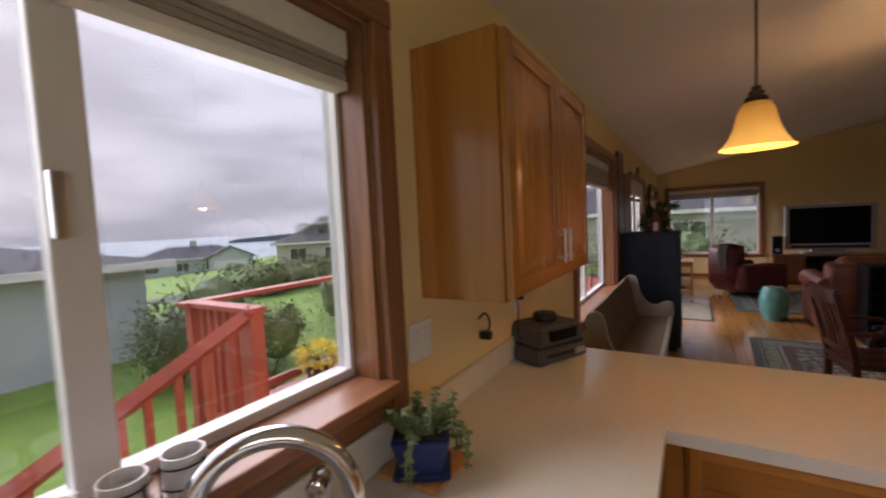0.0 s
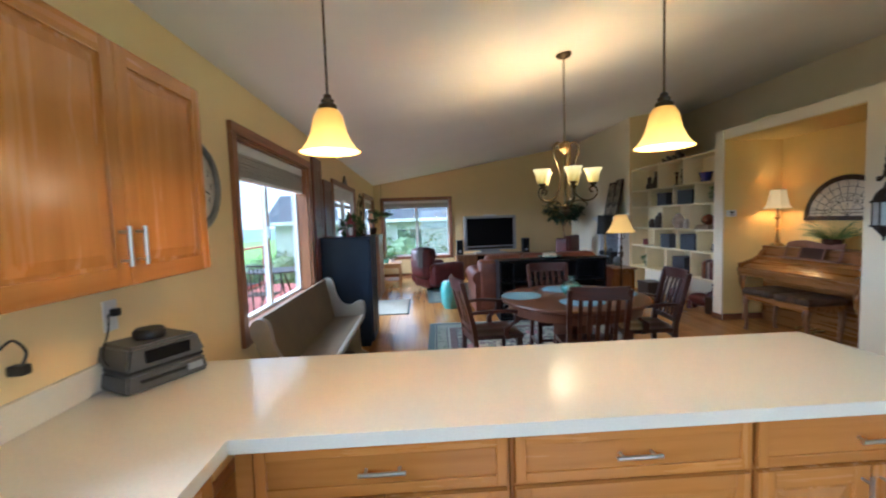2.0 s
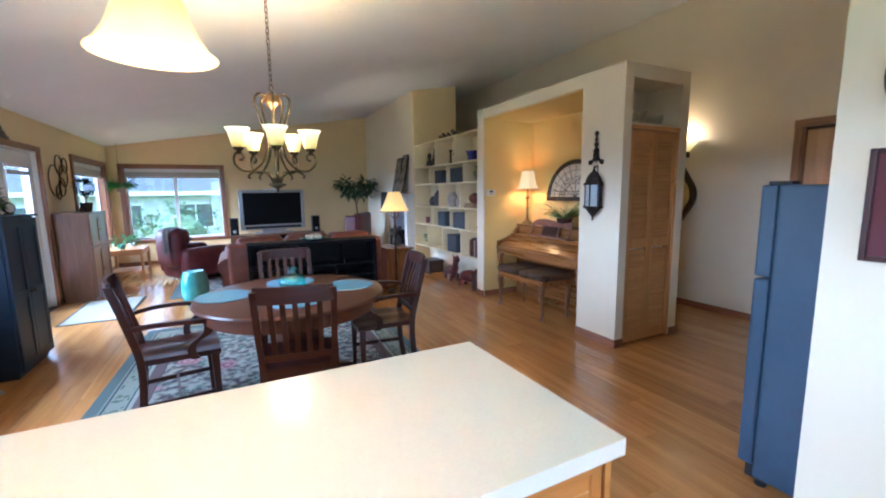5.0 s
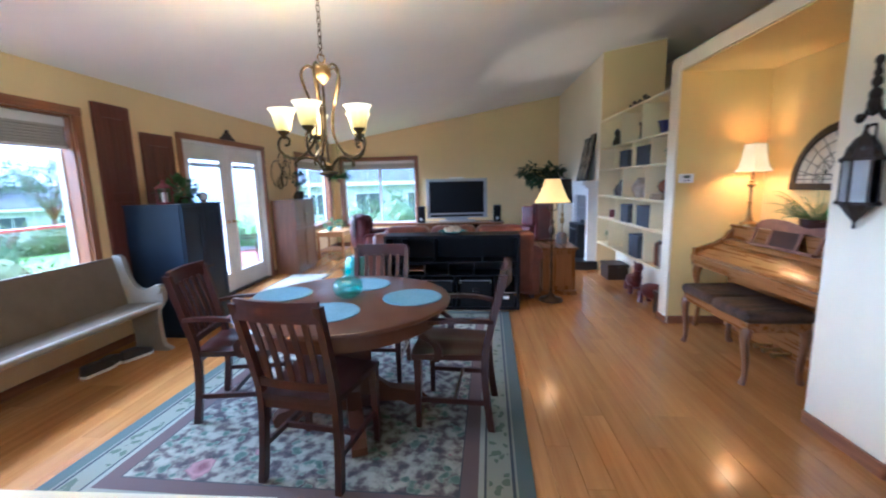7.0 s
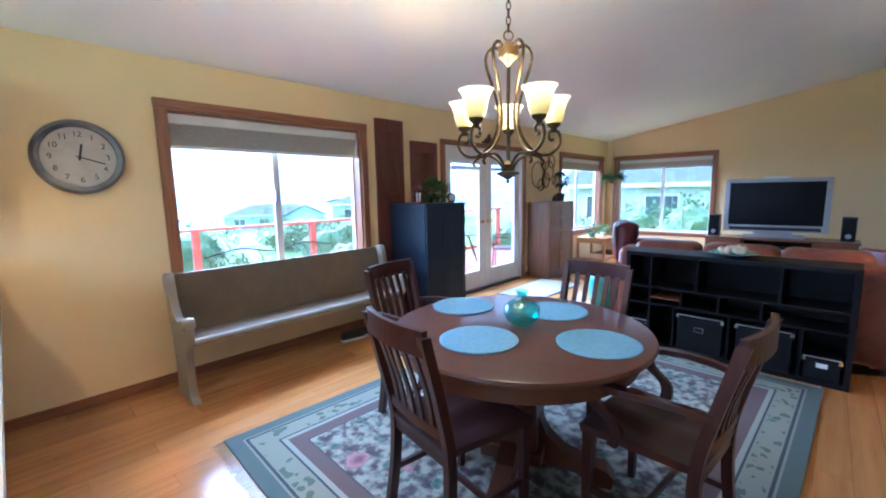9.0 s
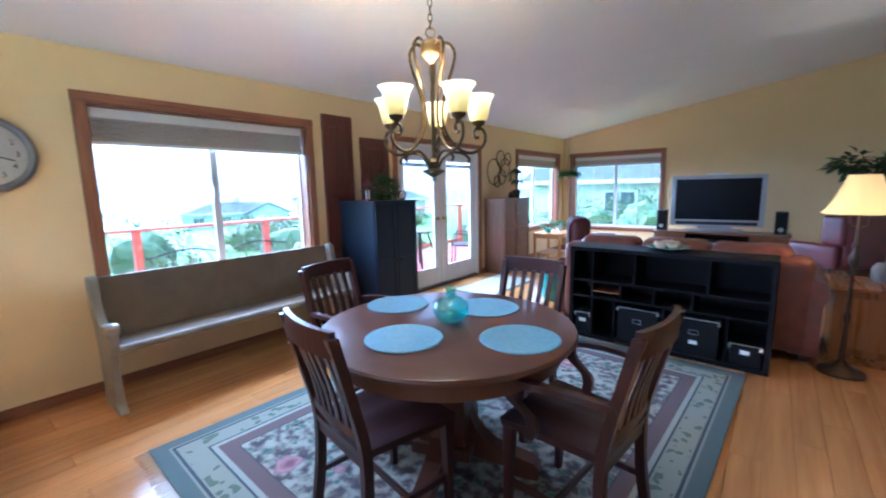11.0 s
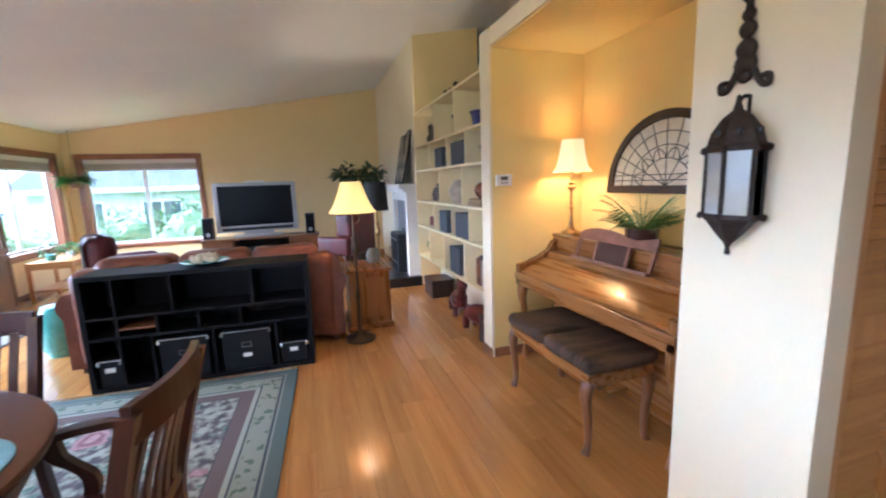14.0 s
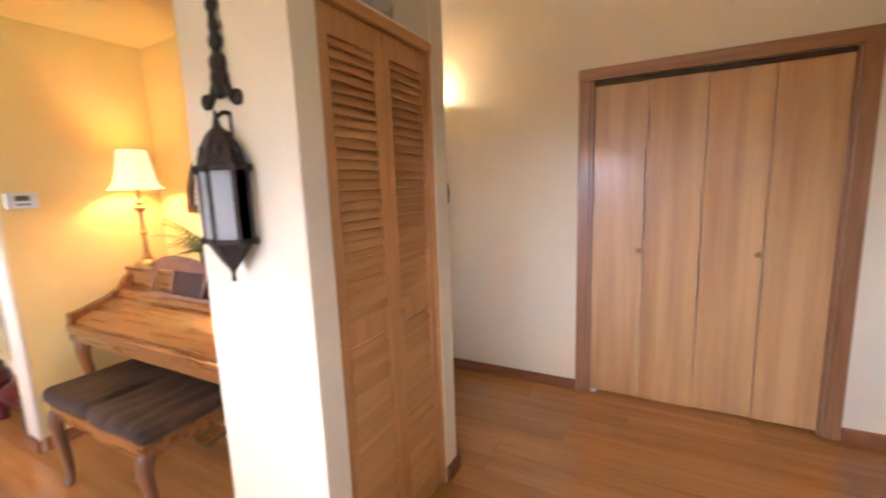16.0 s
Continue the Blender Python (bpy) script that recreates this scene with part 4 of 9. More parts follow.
# ---- dining ----
def rug_material(name, hw, hh):
    m = bpy.data.materials.new(name)
    m.use_nodes = True
    n, l = m.node_tree.nodes, m.node_tree.links
    b = n["Principled BSDF"]
    b.inputs["Roughness"].default_value = 0.95
    tc = n.new("ShaderNodeTexCoord")
    sep = n.new("ShaderNodeSeparateXYZ")
    l.new(tc.outputs["Object"], sep.inputs[0])

    def op(kind, a, bb=None):
        q = n.new("ShaderNodeMath")
        q.operation = kind
        for i, v in enumerate((a, bb)):
            if v is None:
                continue
            if isinstance(v, (int, float)):
                q.inputs[i].default_value = v
            else:
                l.new(v, q.inputs[i])
        return q.outputs[0]

    edge = op("MINIMUM", op("SUBTRACT", hw, op("ABSOLUTE", sep.outputs[0])), op("SUBTRACT", hh, op("ABSOLUTE", sep.outputs[1])))
    ramp = n.new("ShaderNodeValToRGB")
    ramp.color_ramp.interpolation = "CONSTANT"
    stops = [(0.0, (0.09, 0.12, 0.115)), (0.075, (0.22, 0.23, 0.20)), (0.088, (0.045, 0.055, 0.07)), (0.105, (0.23, 0.245, 0.20)), (0.225, (0.045, 0.055, 0.07)),
             (0.236, (0.29, 0.30, 0.26)), (0.262, (0.115, 0.08, 0.078)), (0.345, (0.05, 0.055, 0.065))]
    e = ramp.color_ramp.elements
    e[0].position, e[0].color = 0, (*stops[0][1], 1)
    e[1].position, e[1].color = stops[1][0], (*stops[1][1], 1)
    for p, c in stops[2:]:
        k = e.new(p)
        k.color = (*c, 1)
    l.new(edge, ramp.inputs[0])
    # roses, leaves and mottled ground
    warp = n.new("ShaderNodeTexNoise")
    warp.inputs["Scale"].default_value, warp.inputs["Detail"].default_value = 9, 4
    mixv = n.new("ShaderNodeMix")
    mixv.data_type = "VECTOR"
    mixv.inputs[0].default_value = 0.11
    l.new(tc.outputs["Object"], warp.inputs["Vector"])
    l.new(tc.outputs["Object"], mixv.inputs[4])
    l.new(warp.outputs["Color"], mixv.inputs[5])

    def cells(scale):
        v = n.new("ShaderNodeTexVoronoi")
        v.inputs["Scale"].default_value = scale
        l.new(mixv.outputs[1], v.inputs["Vector"])
        return v.outputs["Distance"]

    def stepped(source, colours):
        r = n.new("ShaderNodeValToRGB")
        r.color_ramp.elements[0].position, r.color_ramp.elements[0].color = colours[0][0], (*colours[0][1], 1)
        r.color_ramp.elements[1].position, r.color_ramp.elements[1].color = colours[-1][0], (*colours[-1][1], 1)
        for p, c in colours[1:-1]:
            k = r.color_ramp.elements.new(p)
            k.color = (*c, 1)
        l.new(source, r.inputs[0])
        return r.outputs[0]

    def blend(mask, a, bb):
        mx = n.new("ShaderNodeMix")
        mx.data_type = "RGBA"
        l.new(mask, mx.inputs[0])
        l.new(a, mx.inputs[6])
        l.new(bb, mx.inputs[7])
        return mx.outputs[2]

    ground = n.new("ShaderNodeTexNoise")
    ground.inputs["Scale"].default_value, ground.inputs["Detail"].default_value = 16, 6
    l.new(tc.outputs["Object"], ground.inputs["Vector"])
    base = stepped(ground.outputs[0], [(0.36, (0.055, 0.05, 0.058)), (0.45, (0.12, 0.10, 0.10)), (0.52, (0.22, 0.22, 0.19)), (0.62, (0.32, 0.32, 0.27))])
    leaf_d = cells(15.0)
    leaves = stepped(leaf_d, [(0.0, (0.05, 0.085, 0.075)), (0.25, (0.10, 0.15, 0.125)), (0.4, (0.24, 0.27, 0.225))])
    spot = n.new("ShaderNodeTexNoise")
    spot.inputs["Scale"].default_value = 3.4
    l.new(tc.outputs["Object"], spot.inputs["Vector"])
    leafy_part = op("MULTIPLY", op("GREATER_THAN", spot.outputs[0], 0.47), op("LESS_THAN", leaf_d, 0.36))
    rose_d = cells(2.5)
    roses = stepped(rose_d, [(0.0, (0.10, 0.035, 0.05)), (0.07, (0.40, 0.24, 0.26)), (0.12, (0.16, 0.065, 0.085)), (0.18, (0.36, 0.21, 0.23)), (0.23, (0.12, 0.055, 0.07)), (0.28, (0.34, 0.25, 0.24))])
    field = blend(op("LESS_THAN", rose_d, 0.21), blend(leafy_part, base, leaves), roses)
    infield = op("GREATER_THAN", edge, 0.355)
    inband = op("MULTIPLY", op("GREATER_THAN", edge, 0.115), op("LESS_THAN", edge, 0.215))
    band_n = n.new("ShaderNodeTexVoronoi")
    band_n.inputs["Scale"].default_value = 17
    l.new(mixv.outputs[1], band_n.inputs["Vector"])
    bandmask = op("MULTIPLY", inband, op("LESS_THAN", band_n.outputs["Distance"], 0.36))
    m1 = n.new("ShaderNodeMix")
    m1.data_type = "RGBA"
    l.new(bandmask, m1.inputs[0])
    l.new(ramp.outputs[0], m1.inputs[6])
    m1.inputs[7].default_value = (0.10, 0.13, 0.095, 1)
    m2 = n.new("ShaderNodeMix")
    m2.data_type = "RGBA"
    l.new(infield, m2.inputs[0])
    l.new(m1.outputs[2], m2.inputs[6])
    l.new(field, m2.inputs[7])
    l.new(m2.outputs[2], b.inputs["Base Color"])
    pile = n.new("ShaderNodeTexNoise")
    pile.inputs["Scale"].default_value = 240
    l.new(tc.outputs["Object"], pile.inputs["Vector"])
    bp = n.new("ShaderNodeBump")
    bp.inputs["Strength"].default_value, bp.inputs["Distance"].default_value = 0.5, 0.004
    l.new(pile.outputs[0], bp.inputs["Height"])
    l.new(bp.outputs[0], b.inputs["Normal"])
    return m


def fringed_rug(label, cx, cy, hw, hh, mat, fringe=True, angle=0, lift=0.0):
    r = thing("area_rug", label, "rug", pose(cx, cy, lift, 0, 0, angle))
    bx("carpet_field", mat, r, -hw, -hh, 0.0, hw, hh, 0.011, 0.003)
    if fringe:
        for s in (-1, 1):
            bm = bmesh.new()
            rg = random.Random(3 + s)
            x = -hw
            while x < hw:
                dx = rg.uniform(-0.008, 0.008)
                tube(bm, [(x, s * hh, 0.006), (x + dx * 0.4, s * (hh + 0.03), 0.005), (x + dx, s * (hh + rg.uniform(0.05, 0.07)), 0.003)], [0.003, 0.003, 0.0015], 4)
                x += 0.016
            part("fringe", bm, FRINGE, r, "cream cotton fringe")
    return r


FRINGE = material("cream cotton fringe", (0.62, 0.58, 0.48), 0.95, scale=60)
fringed_rug("blue-green floral bordered rug with cream fringe under the table", 2.365, 4.57, 1.20, 1.57, rug_material("floral rug", 1.20, 1.57), True, -2.6)

# Table
tb = thing("round_table", "round dark cherry pedestal dining table", "table", pose(2.47, 4.015, 0.012, 0, 0, 20))
bm = bmesh.new()
lathe(bm, [(0.0, 0.705), (0.60, 0.705), (0.622, 0.712), (0.628, 0.724), (0.622, 0.736), (0.61, 0.74), (0.0, 0.74)], 72)
part("tabletop", bm, TABLEWOOD["x"], tb, "", True)
bm = bmesh.new()
lathe(bm, [(0.54, 0.62), (0.56, 0.62), (0.56, 0.705), (0.54, 0.705), (0.54, 0.62)], 64)
part("apron", bm, TABLEWOOD["z"], tb, "", True)
bm = bmesh.new()
box(bm, -0.12, -0.12, 0.13, 0.12, 0.12, 0.70, 0.008)
box(bm, -0.15, -0.15, 0.10, 0.15, 0.15, 0.16, 0.008)
part("column", bm, TABLEWOOD["z"], tb)
for k in range(4):
    bm = bmesh.new()
    prism(bm, [(0.12, 0.30), (0.16, 0.21), (0.24, 0.14), (0.36, 0.105), (0.44, 0.085), (0.47, 0.05), (0.46, 0.0), (0.36, 0.0), (0.30, 0.045), (0.12, 0.07)], -0.042, 0.042, pose(0, 0, 0, 0, 0, 90 * k))
    part("foot", bm, TABLEWOOD["x"], tb, "curved pedestal foot")

for px, py in ((2.035, 4.11), (2.445, 3.735), (2.872, 4.03), (2.492, 4.355)):
    bm = bmesh.new()
    prof = [(0.0, 0.006)]
    for i in range(1, 26):
        prof.append((0.0069 * i, 0.005 + 0.0013 * (i % 2)))
    prof += [(0.178, 0.004), (0.178, 0.0), (0.0, 0.0)]
    lathe(bm, prof, 48)
    solo("placemat", bm, MAT_BLUE, "round blue woven spiral placemat on the table", "placemat", "placemats on the dining table", smooth=True, m=pose(px, py, 0.7525))
bm = bmesh.new()
prof = [(0.0, 0.0), (0.045, 0.0), (0.075, 0.02), (0.092, 0.055), (0.088, 0.09), (0.062, 0.115), (0.03, 0.128), (0.024, 0.14), (0.026, 0.162), (0.036, 0.172), (0.031, 0.172), (0.021, 0.16), (0.019, 0.14), (0.025, 0.126), (0.058, 0.11), (0.082, 0.088), (0.086, 0.056), (0.07, 0.024), (0.0, 0.006)]
lathe(bm, prof, 32)
solo("glass_vase", bm, AQUA, "round aqua glass bottle vase, empty", "vase", smooth=True, m=pose(2.472, 4.05, 0.7525))


# Chairs
def chair(label, arms, m):
    """Front towards +y."""
    c = thing("dining_chair", label, "chair", m, "chairs round the dining table")
    bm = bmesh.new()
    steps = 10
    hw0, hw1, d = 0.20, 0.235, 0.22
    top_g, bot_g = [], []
    for i in range(steps + 1):
        v = i / steps
        row_t, row_b = [], []
        for j in range(steps + 1):
            u = j / steps * 2 - 1
            hw = hw0 + (hw1 - hw0) * v
            y = -d + 2 * d * v + 0.015 * (1 - u * u) * v
            dip = 0.012 * math.exp(-((abs(u) - 0.45) / 0.32) ** 2) * (0.4 + 0.6 * math.sin(v * 3.0))
            row_t.append(bm.verts.new((u * hw, y, 0.455 - dip)))
            row_b.append(bm.verts.new((u * hw * 0.98, y * 0.98, 0.42)))
        top_g.append(row_t)
        bot_g.append(row_b)
    for i in range(steps):
        for j in range(steps):
            bm.faces.new((top_g[i][j], top_g[i][j + 1], top_g[i + 1][j + 1], top_g[i + 1][j]))
            bm.faces.new((bot_g[i][j], bot_g[i + 1][j], bot_g[i + 1][j + 1], bot_g[i][j + 1]))
    for i in range(steps):
        bm.faces.new((top_g[i][0], top_g[i + 1][0], bot_g[i + 1][0], bot_g[i][0]))
        bm.faces.new((top_g[i + 1][-1], top_g[i][-1], bot_g[i][-1], bot_g[i + 1][-1]))
        bm.faces.new((top_g[0][i + 1], top_g[0][i], bot_g[0][i], bot_g[0][i + 1]))
        bm.faces.new((top_g[-1][i], top_g[-1][i + 1], bot_g[-1][i + 1], bot_g[-1][i]))
    part("seat", bm, MAHOG["y"], c, "", True)

    def bar(pts, w, t, name, mat="z", turn=None):
        """A square bar along points; w across x, t across y."""
        bm = bmesh.new()
        rings = []
        for i, p in enumerate(pts):
            ww = w[i] if isinstance(w, (list, tuple)) else w
            tt = t[i] if isinstance(t, (list, tuple)) else t
            p = Vector(p)
            if turn == "x":
                ring = [p + Vector((0, sy * tt, sz * ww)) for sy, sz in ((-1, -1), (1, -1), (1, 1), (-1, 1))]
            elif turn == "y":
                ring = [p + Vector((sx * tt, 0, sz * ww)) for sx, sz in ((-1, -1), (1, -1), (1, 1), (-1, 1))]
            else:
                ring = [p + Vector((sx * ww, sy * tt, 0)) for sx, sy in ((-1, -1), (1, -1), (1, 1), (-1, 1))]
            rings.append([bm.verts.new(q) for q in ring])
        for a, b in zip(rings, rings[1:]):
            for i in range(4):
                j = (i + 1) % 4
                bm.faces.new((a[i], a[j], b[j], b[i]))
        bm.faces.new(rings[0])
        bm.faces.new(rings[-1])
        bmesh.ops.bevel(bm, geom=[e for e in bm.edges if e.is_manifold and e.calc_face_angle(0) > 0.9], offset=0.003, segments=1, affect="EDGES")
        return part(name, bm, MAHOG[mat], c)

    for s in (-1, 1):
        bar(curve_points([(s * 0.205, -0.235, 0), (s * 0.20, -0.205, 0.22), (s * 0.195, -0.20, 0.44), (s * 0.20, -0.235, 0.62), (s * 0.205, -0.31, 0.92)], 4), 0.017, 0.02, "back_leg")
        bar([(s * 0.215, 0.19, 0), (s * 0.213, 0.188, 0.2), (s * 0.21, 0.185, 0.425)], [0.014, 0.017, 0.022], [0.014, 0.017, 0.022], "front_leg")
        bar([(s * 0.205, -0.21, 0.17), (s * 0.21, 0.185, 0.17)], 0.014, 0.008, "side_stretcher", "y", "y")
    bar([(-0.205, -0.02, 0.17), (0.205, -0.02, 0.17)], 0.014, 0.008, "cross_stretcher", "x", "x")
    for z0, z1, nm in ((0.38, 0.425, "rail"),):
        bar([(-0.19, 0.19, 0.40), (0.19, 0.19, 0.40)], 0.022, 0.01, "seat_rail", "x", "x")
        bar([(-0.185, -0.20, 0.40), (0.185, -0.20, 0.40)], 0.022, 0.01, "seat_rail", "x", "x")

    def bow(y, z, depth=0.03):
        return [(x, y - depth * (1 - (x / 0.205) ** 2), z) for x in np.linspace(-0.205, 0.205, 11)]

    bar(bow(-0.305, 0.895), 0.047, 0.011, "top_rail", "x", "x")
    bar(bow(-0.212, 0.515, 0.015), 0.02, 0.01, "lower_rail", "x", "x")
    for k in range(5):
        x = -0.124 + 0.062 * k
        f_ = 1 - (x / 0.205) ** 2
        bar(curve_points([(x, -0.212 - 0.015 * f_, 0.52), (x * 1.02, -0.232 - 0.022 * f_, 0.66), (x * 1.04, -0.288 - 0.03 * f_, 0.86)], 4), [0.0145] * 9, 0.005, "slat")
    if arms:
        for s in (-1, 1):
            bar(curve_points([(s * 0.205, -0.25, 0.655), (s * 0.245, -0.12, 0.67), (s * 0.265, 0.04, 0.668), (s * 0.25, 0.15, 0.655), (s * 0.245, 0.185, 0.645)], 4), [0.012] * 17, [0.016] * 8 + [0.024] * 9, "arm", "y", "y")
            bar(curve_points([(s * 0.245, 0.16, 0.645), (s * 0.252, 0.15, 0.58), (s * 0.244, 0.07, 0.52), (s * 0.236, 0.06, 0.46), (s * 0.232, 0.08, 0.42)], 4), 0.013, [0.026] * 6 + [0.022] * 11, "arm_support")
    return c


chair("dark cherry slat-back dining side chair pushed to the table", False, pose(2.445, 3.585, 0.012, 0, 0, -10))
chair("dark cherry slat-back dining armchair with curved arms", True, pose(3.12, 4.06, 0.012, 0, 0, 84))
chair("dark cherry slat-back dining armchair with curved arms", True, pose(1.75, 4.10, 0.012, 0, 0, -82))
chair("dark cherry slat-back dining side chair pushed to the table", False, pose(2.50, 4.57, 0.012, 0, 0, 178))

# Chandelier
ch = thing("chandelier", "five-light bronze scroll chandelier with cream glass bell shades, lit", "chandelier", pose(2.413, 4.01, 0, 0, 0, 51))
bm = bmesh.new()
lathe(bm, [(0.0, 1.985), (0.012, 1.99), (0.02, 2.005), (0.042, 2.02), (0.05, 2.04), (0.046, 2.055), (0.05, 2.075), (0.03, 2.09), (0.012, 2.10), (0.0, 2.105)], 28)
part("hub", bm, BRASS, ch, "polished brass hub", True)
bm = bmesh.new()
tube(bm, [(0, 0, 1.99), (0, 0, 1.53)], 0.008, 10)
part("stem", bm, ANTIQUE, ch, "", True)
bm = bmesh.new()
lathe(bm, [(0.0, 1.45), (0.008, 1.454), (0.010, 1.464), (0.006, 1.470), (0.03, 1.484), (0.055, 1.497), (0.055, 1.504), (0.028, 1.512), (0.02, 1.532), (0.03, 1.542), (0.02, 1.557), (0.0, 1.562)], 24)
part("finial", bm, ANTIQUE, ch, "", True)
for k in range(5):
    a = 2 * math.pi * k / 5
    ca, sa = math.cos(a), math.sin(a)

    def P(r, z):
        return (r * ca, r * sa, z)
    arm = [P(0.03, 2.06), P(0.075, 2.085), P(0.11, 2.05), P(0.105, 1.99), P(0.075, 1.90), P(0.05, 1.80), P(0.055, 1.71), P(0.095, 1.635), P(0.155, 1.59), P(0.215, 1.592), P(0.258, 1.635), P(0.256, 1.685), P(0.228, 1.705), P(0.202, 1.688), P(0.209, 1.66), P(0.228, 1.658)]
    bm = bmesh.new()
    tube(bm, curve_points(arm, 6), 0.0075, 8)
    am = part("arm", bm, ANTIQUE, ch, "bronze scroll arm", True)
    bm = bmesh.new()
    tube(bm, curve_points([P(0.02, 1.50), P(0.045, 1.555), P(0.095, 1.588), P(0.15, 1.58), P(0.18, 1.555), P(0.17, 1.54)], 6), 0.0065, 8)
    part("scroll", bm, ANTIQUE, ch, "", True)
    bm = bmesh.new()
    lathe(bm, [(0.006, 1.692), (0.012, 1.702), (0.016, 1.712), (0.030, 1.722), (0.034, 1.735), (0.0, 1.735)], 20, Matrix.Translation((0.228 * ca, 0.228 * sa, 0)))
    part("cup", bm, ANTIQUE, am, "", True)
    bm = bmesh.new()
    prof = [(0.030, 1.733), (0.038, 1.740), (0.045, 1.762), (0.051, 1.795), (0.059, 1.825), (0.071, 1.848), (0.077, 1.853)]
    lathe(bm, prof, 28, Matrix.Translation((0.228 * ca, 0.228 * sa, 0)))
    lathe(bm, [(r - 0.003, z) for r, z in prof], 28, Matrix.Translation((0.228 * ca, 0.228 * sa, 0)))
    part("shade", bm, CREAMGLASS, am, "cream glass bell shade, glowing", True)
    bm = bmesh.new()
    bmesh.ops.create_uvsphere(bm, u_segments=12, v_segments=8, radius=0.024, matrix=Matrix.Translation((0.228 * ca, 0.228 * sa, 1.785)))
    part("bulb", bm, BULB, am, "glowing bulb", True)
bm = bmesh.new()
tube(bm, [(0.022 * math.cos(t), 0, 2.125 + 0.022 * math.sin(t)) for t in np.linspace(0, 2 * math.pi, 17)], 0.004, 6)
part("loop", bm, BRASS, ch, "", True)
top_z = ceil_z(2.413)
z, k = 2.14, 0
bm = bmesh.new()
while z < top_z - 0.02:
    for t0 in (0,):
        pts = [(0.010 * math.cos(t) * (k % 2), 0.010 * math.cos(t) * (1 - k % 2), z + 0.018 + 0.020 * math.sin(t)) for t in np.linspace(0, 2 * math.pi, 11)]
    tube(bm, pts, 0.0028, 5, False)
    z += 0.032
    k += 1
part("chain", bm, ANTIQUE, ch, "bronze link chain")
bm = bmesh.new()
lathe(bm, [(0.0, top_z - 0.045), (0.02, top_z - 0.04), (0.055, top_z - 0.025), (0.065, top_z - 0.01), (0.065, top_z + 0.012)], 28)
part("canopy", bm, ANTIQUE, ch, "", True)
bulb(2.413, 4.01, 1.80, CHANDELIER_W * 0.6, 0.12)
for k in range(5):
    a = 2 * math.pi * k / 5 + radians(51)
    bulb(2.413 + 0.228 * math.cos(a), 4.01 + 0.228 * math.sin(a), 1.835, CHANDELIER_W * 0.42, 0.025)

# Pew under the window
pw = thing("pew", "taupe painted wooden church pew with scrolled grey ends", "pew", pose(0, 0, 0))
END = [(0.20, 0), (0.50, 0), (0.50, 0.03), (0.455, 0.06), (0.44, 0.20), (0.445, 0.36), (0.50, 0.44), (0.515, 0.53), (0.49, 0.59), (0.45, 0.605), (0.405, 0.59), (0.36, 0.565), (0.29, 0.575), (0.235, 0.63), (0.20, 0.71), (0.185, 0.80), (0.165, 0.855), (0.12, 0.875), (0.075, 0.855), (0.06, 0.80), (0.085, 0.72), (0.13, 0.60), (0.17, 0.45), (0.19, 0.25), (0.20, 0.06), (0.17, 0.03), (0.17, 0.0)]
for y in (3.07, 4.99):
    bm = bmesh.new()
    pts = curve_points([(x, 0, z) for x, z in END], 3)
    prism(bm, [(p.x, p.z) for p in pts], y, y + 0.05)
    bmesh.ops.bevel(bm, geom=[e for e in bm.edges if e.is_manifold and e.calc_face_angle(0) > 1.2], offset=0.006, segments=2, affect="EDGES")
    end = part("end_panel", bm, PEWEND, pw, "grey painted scrolled end", True)
    bm = bmesh.new()
    lathe(bm, [(0.0, 0.0), (0.036, 0.0), (0.04, 0.006), (0.04, 0.074), (0.036, 0.08), (0.0, 0.08)], 18, pose(0.468, y + 0.065, 0.565, 90, 0, 0))
    part("arm_roll", bm, PEWEND, end, "", True)
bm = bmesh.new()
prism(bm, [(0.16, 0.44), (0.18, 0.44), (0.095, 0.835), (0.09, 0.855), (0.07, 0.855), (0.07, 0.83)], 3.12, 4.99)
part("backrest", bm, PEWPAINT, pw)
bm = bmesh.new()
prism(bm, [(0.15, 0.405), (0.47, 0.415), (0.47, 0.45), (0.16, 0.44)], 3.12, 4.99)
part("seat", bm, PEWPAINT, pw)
bm = bmesh.new()
tube(bm, [(0.48, 3.12, 0.430), (0.48, 4.99, 0.430)], 0.026, 12)
part("seat_nosing", bm, PEWEND, pw, "grey rounded seat edge", True)
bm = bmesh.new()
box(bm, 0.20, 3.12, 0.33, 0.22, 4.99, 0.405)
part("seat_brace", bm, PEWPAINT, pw)

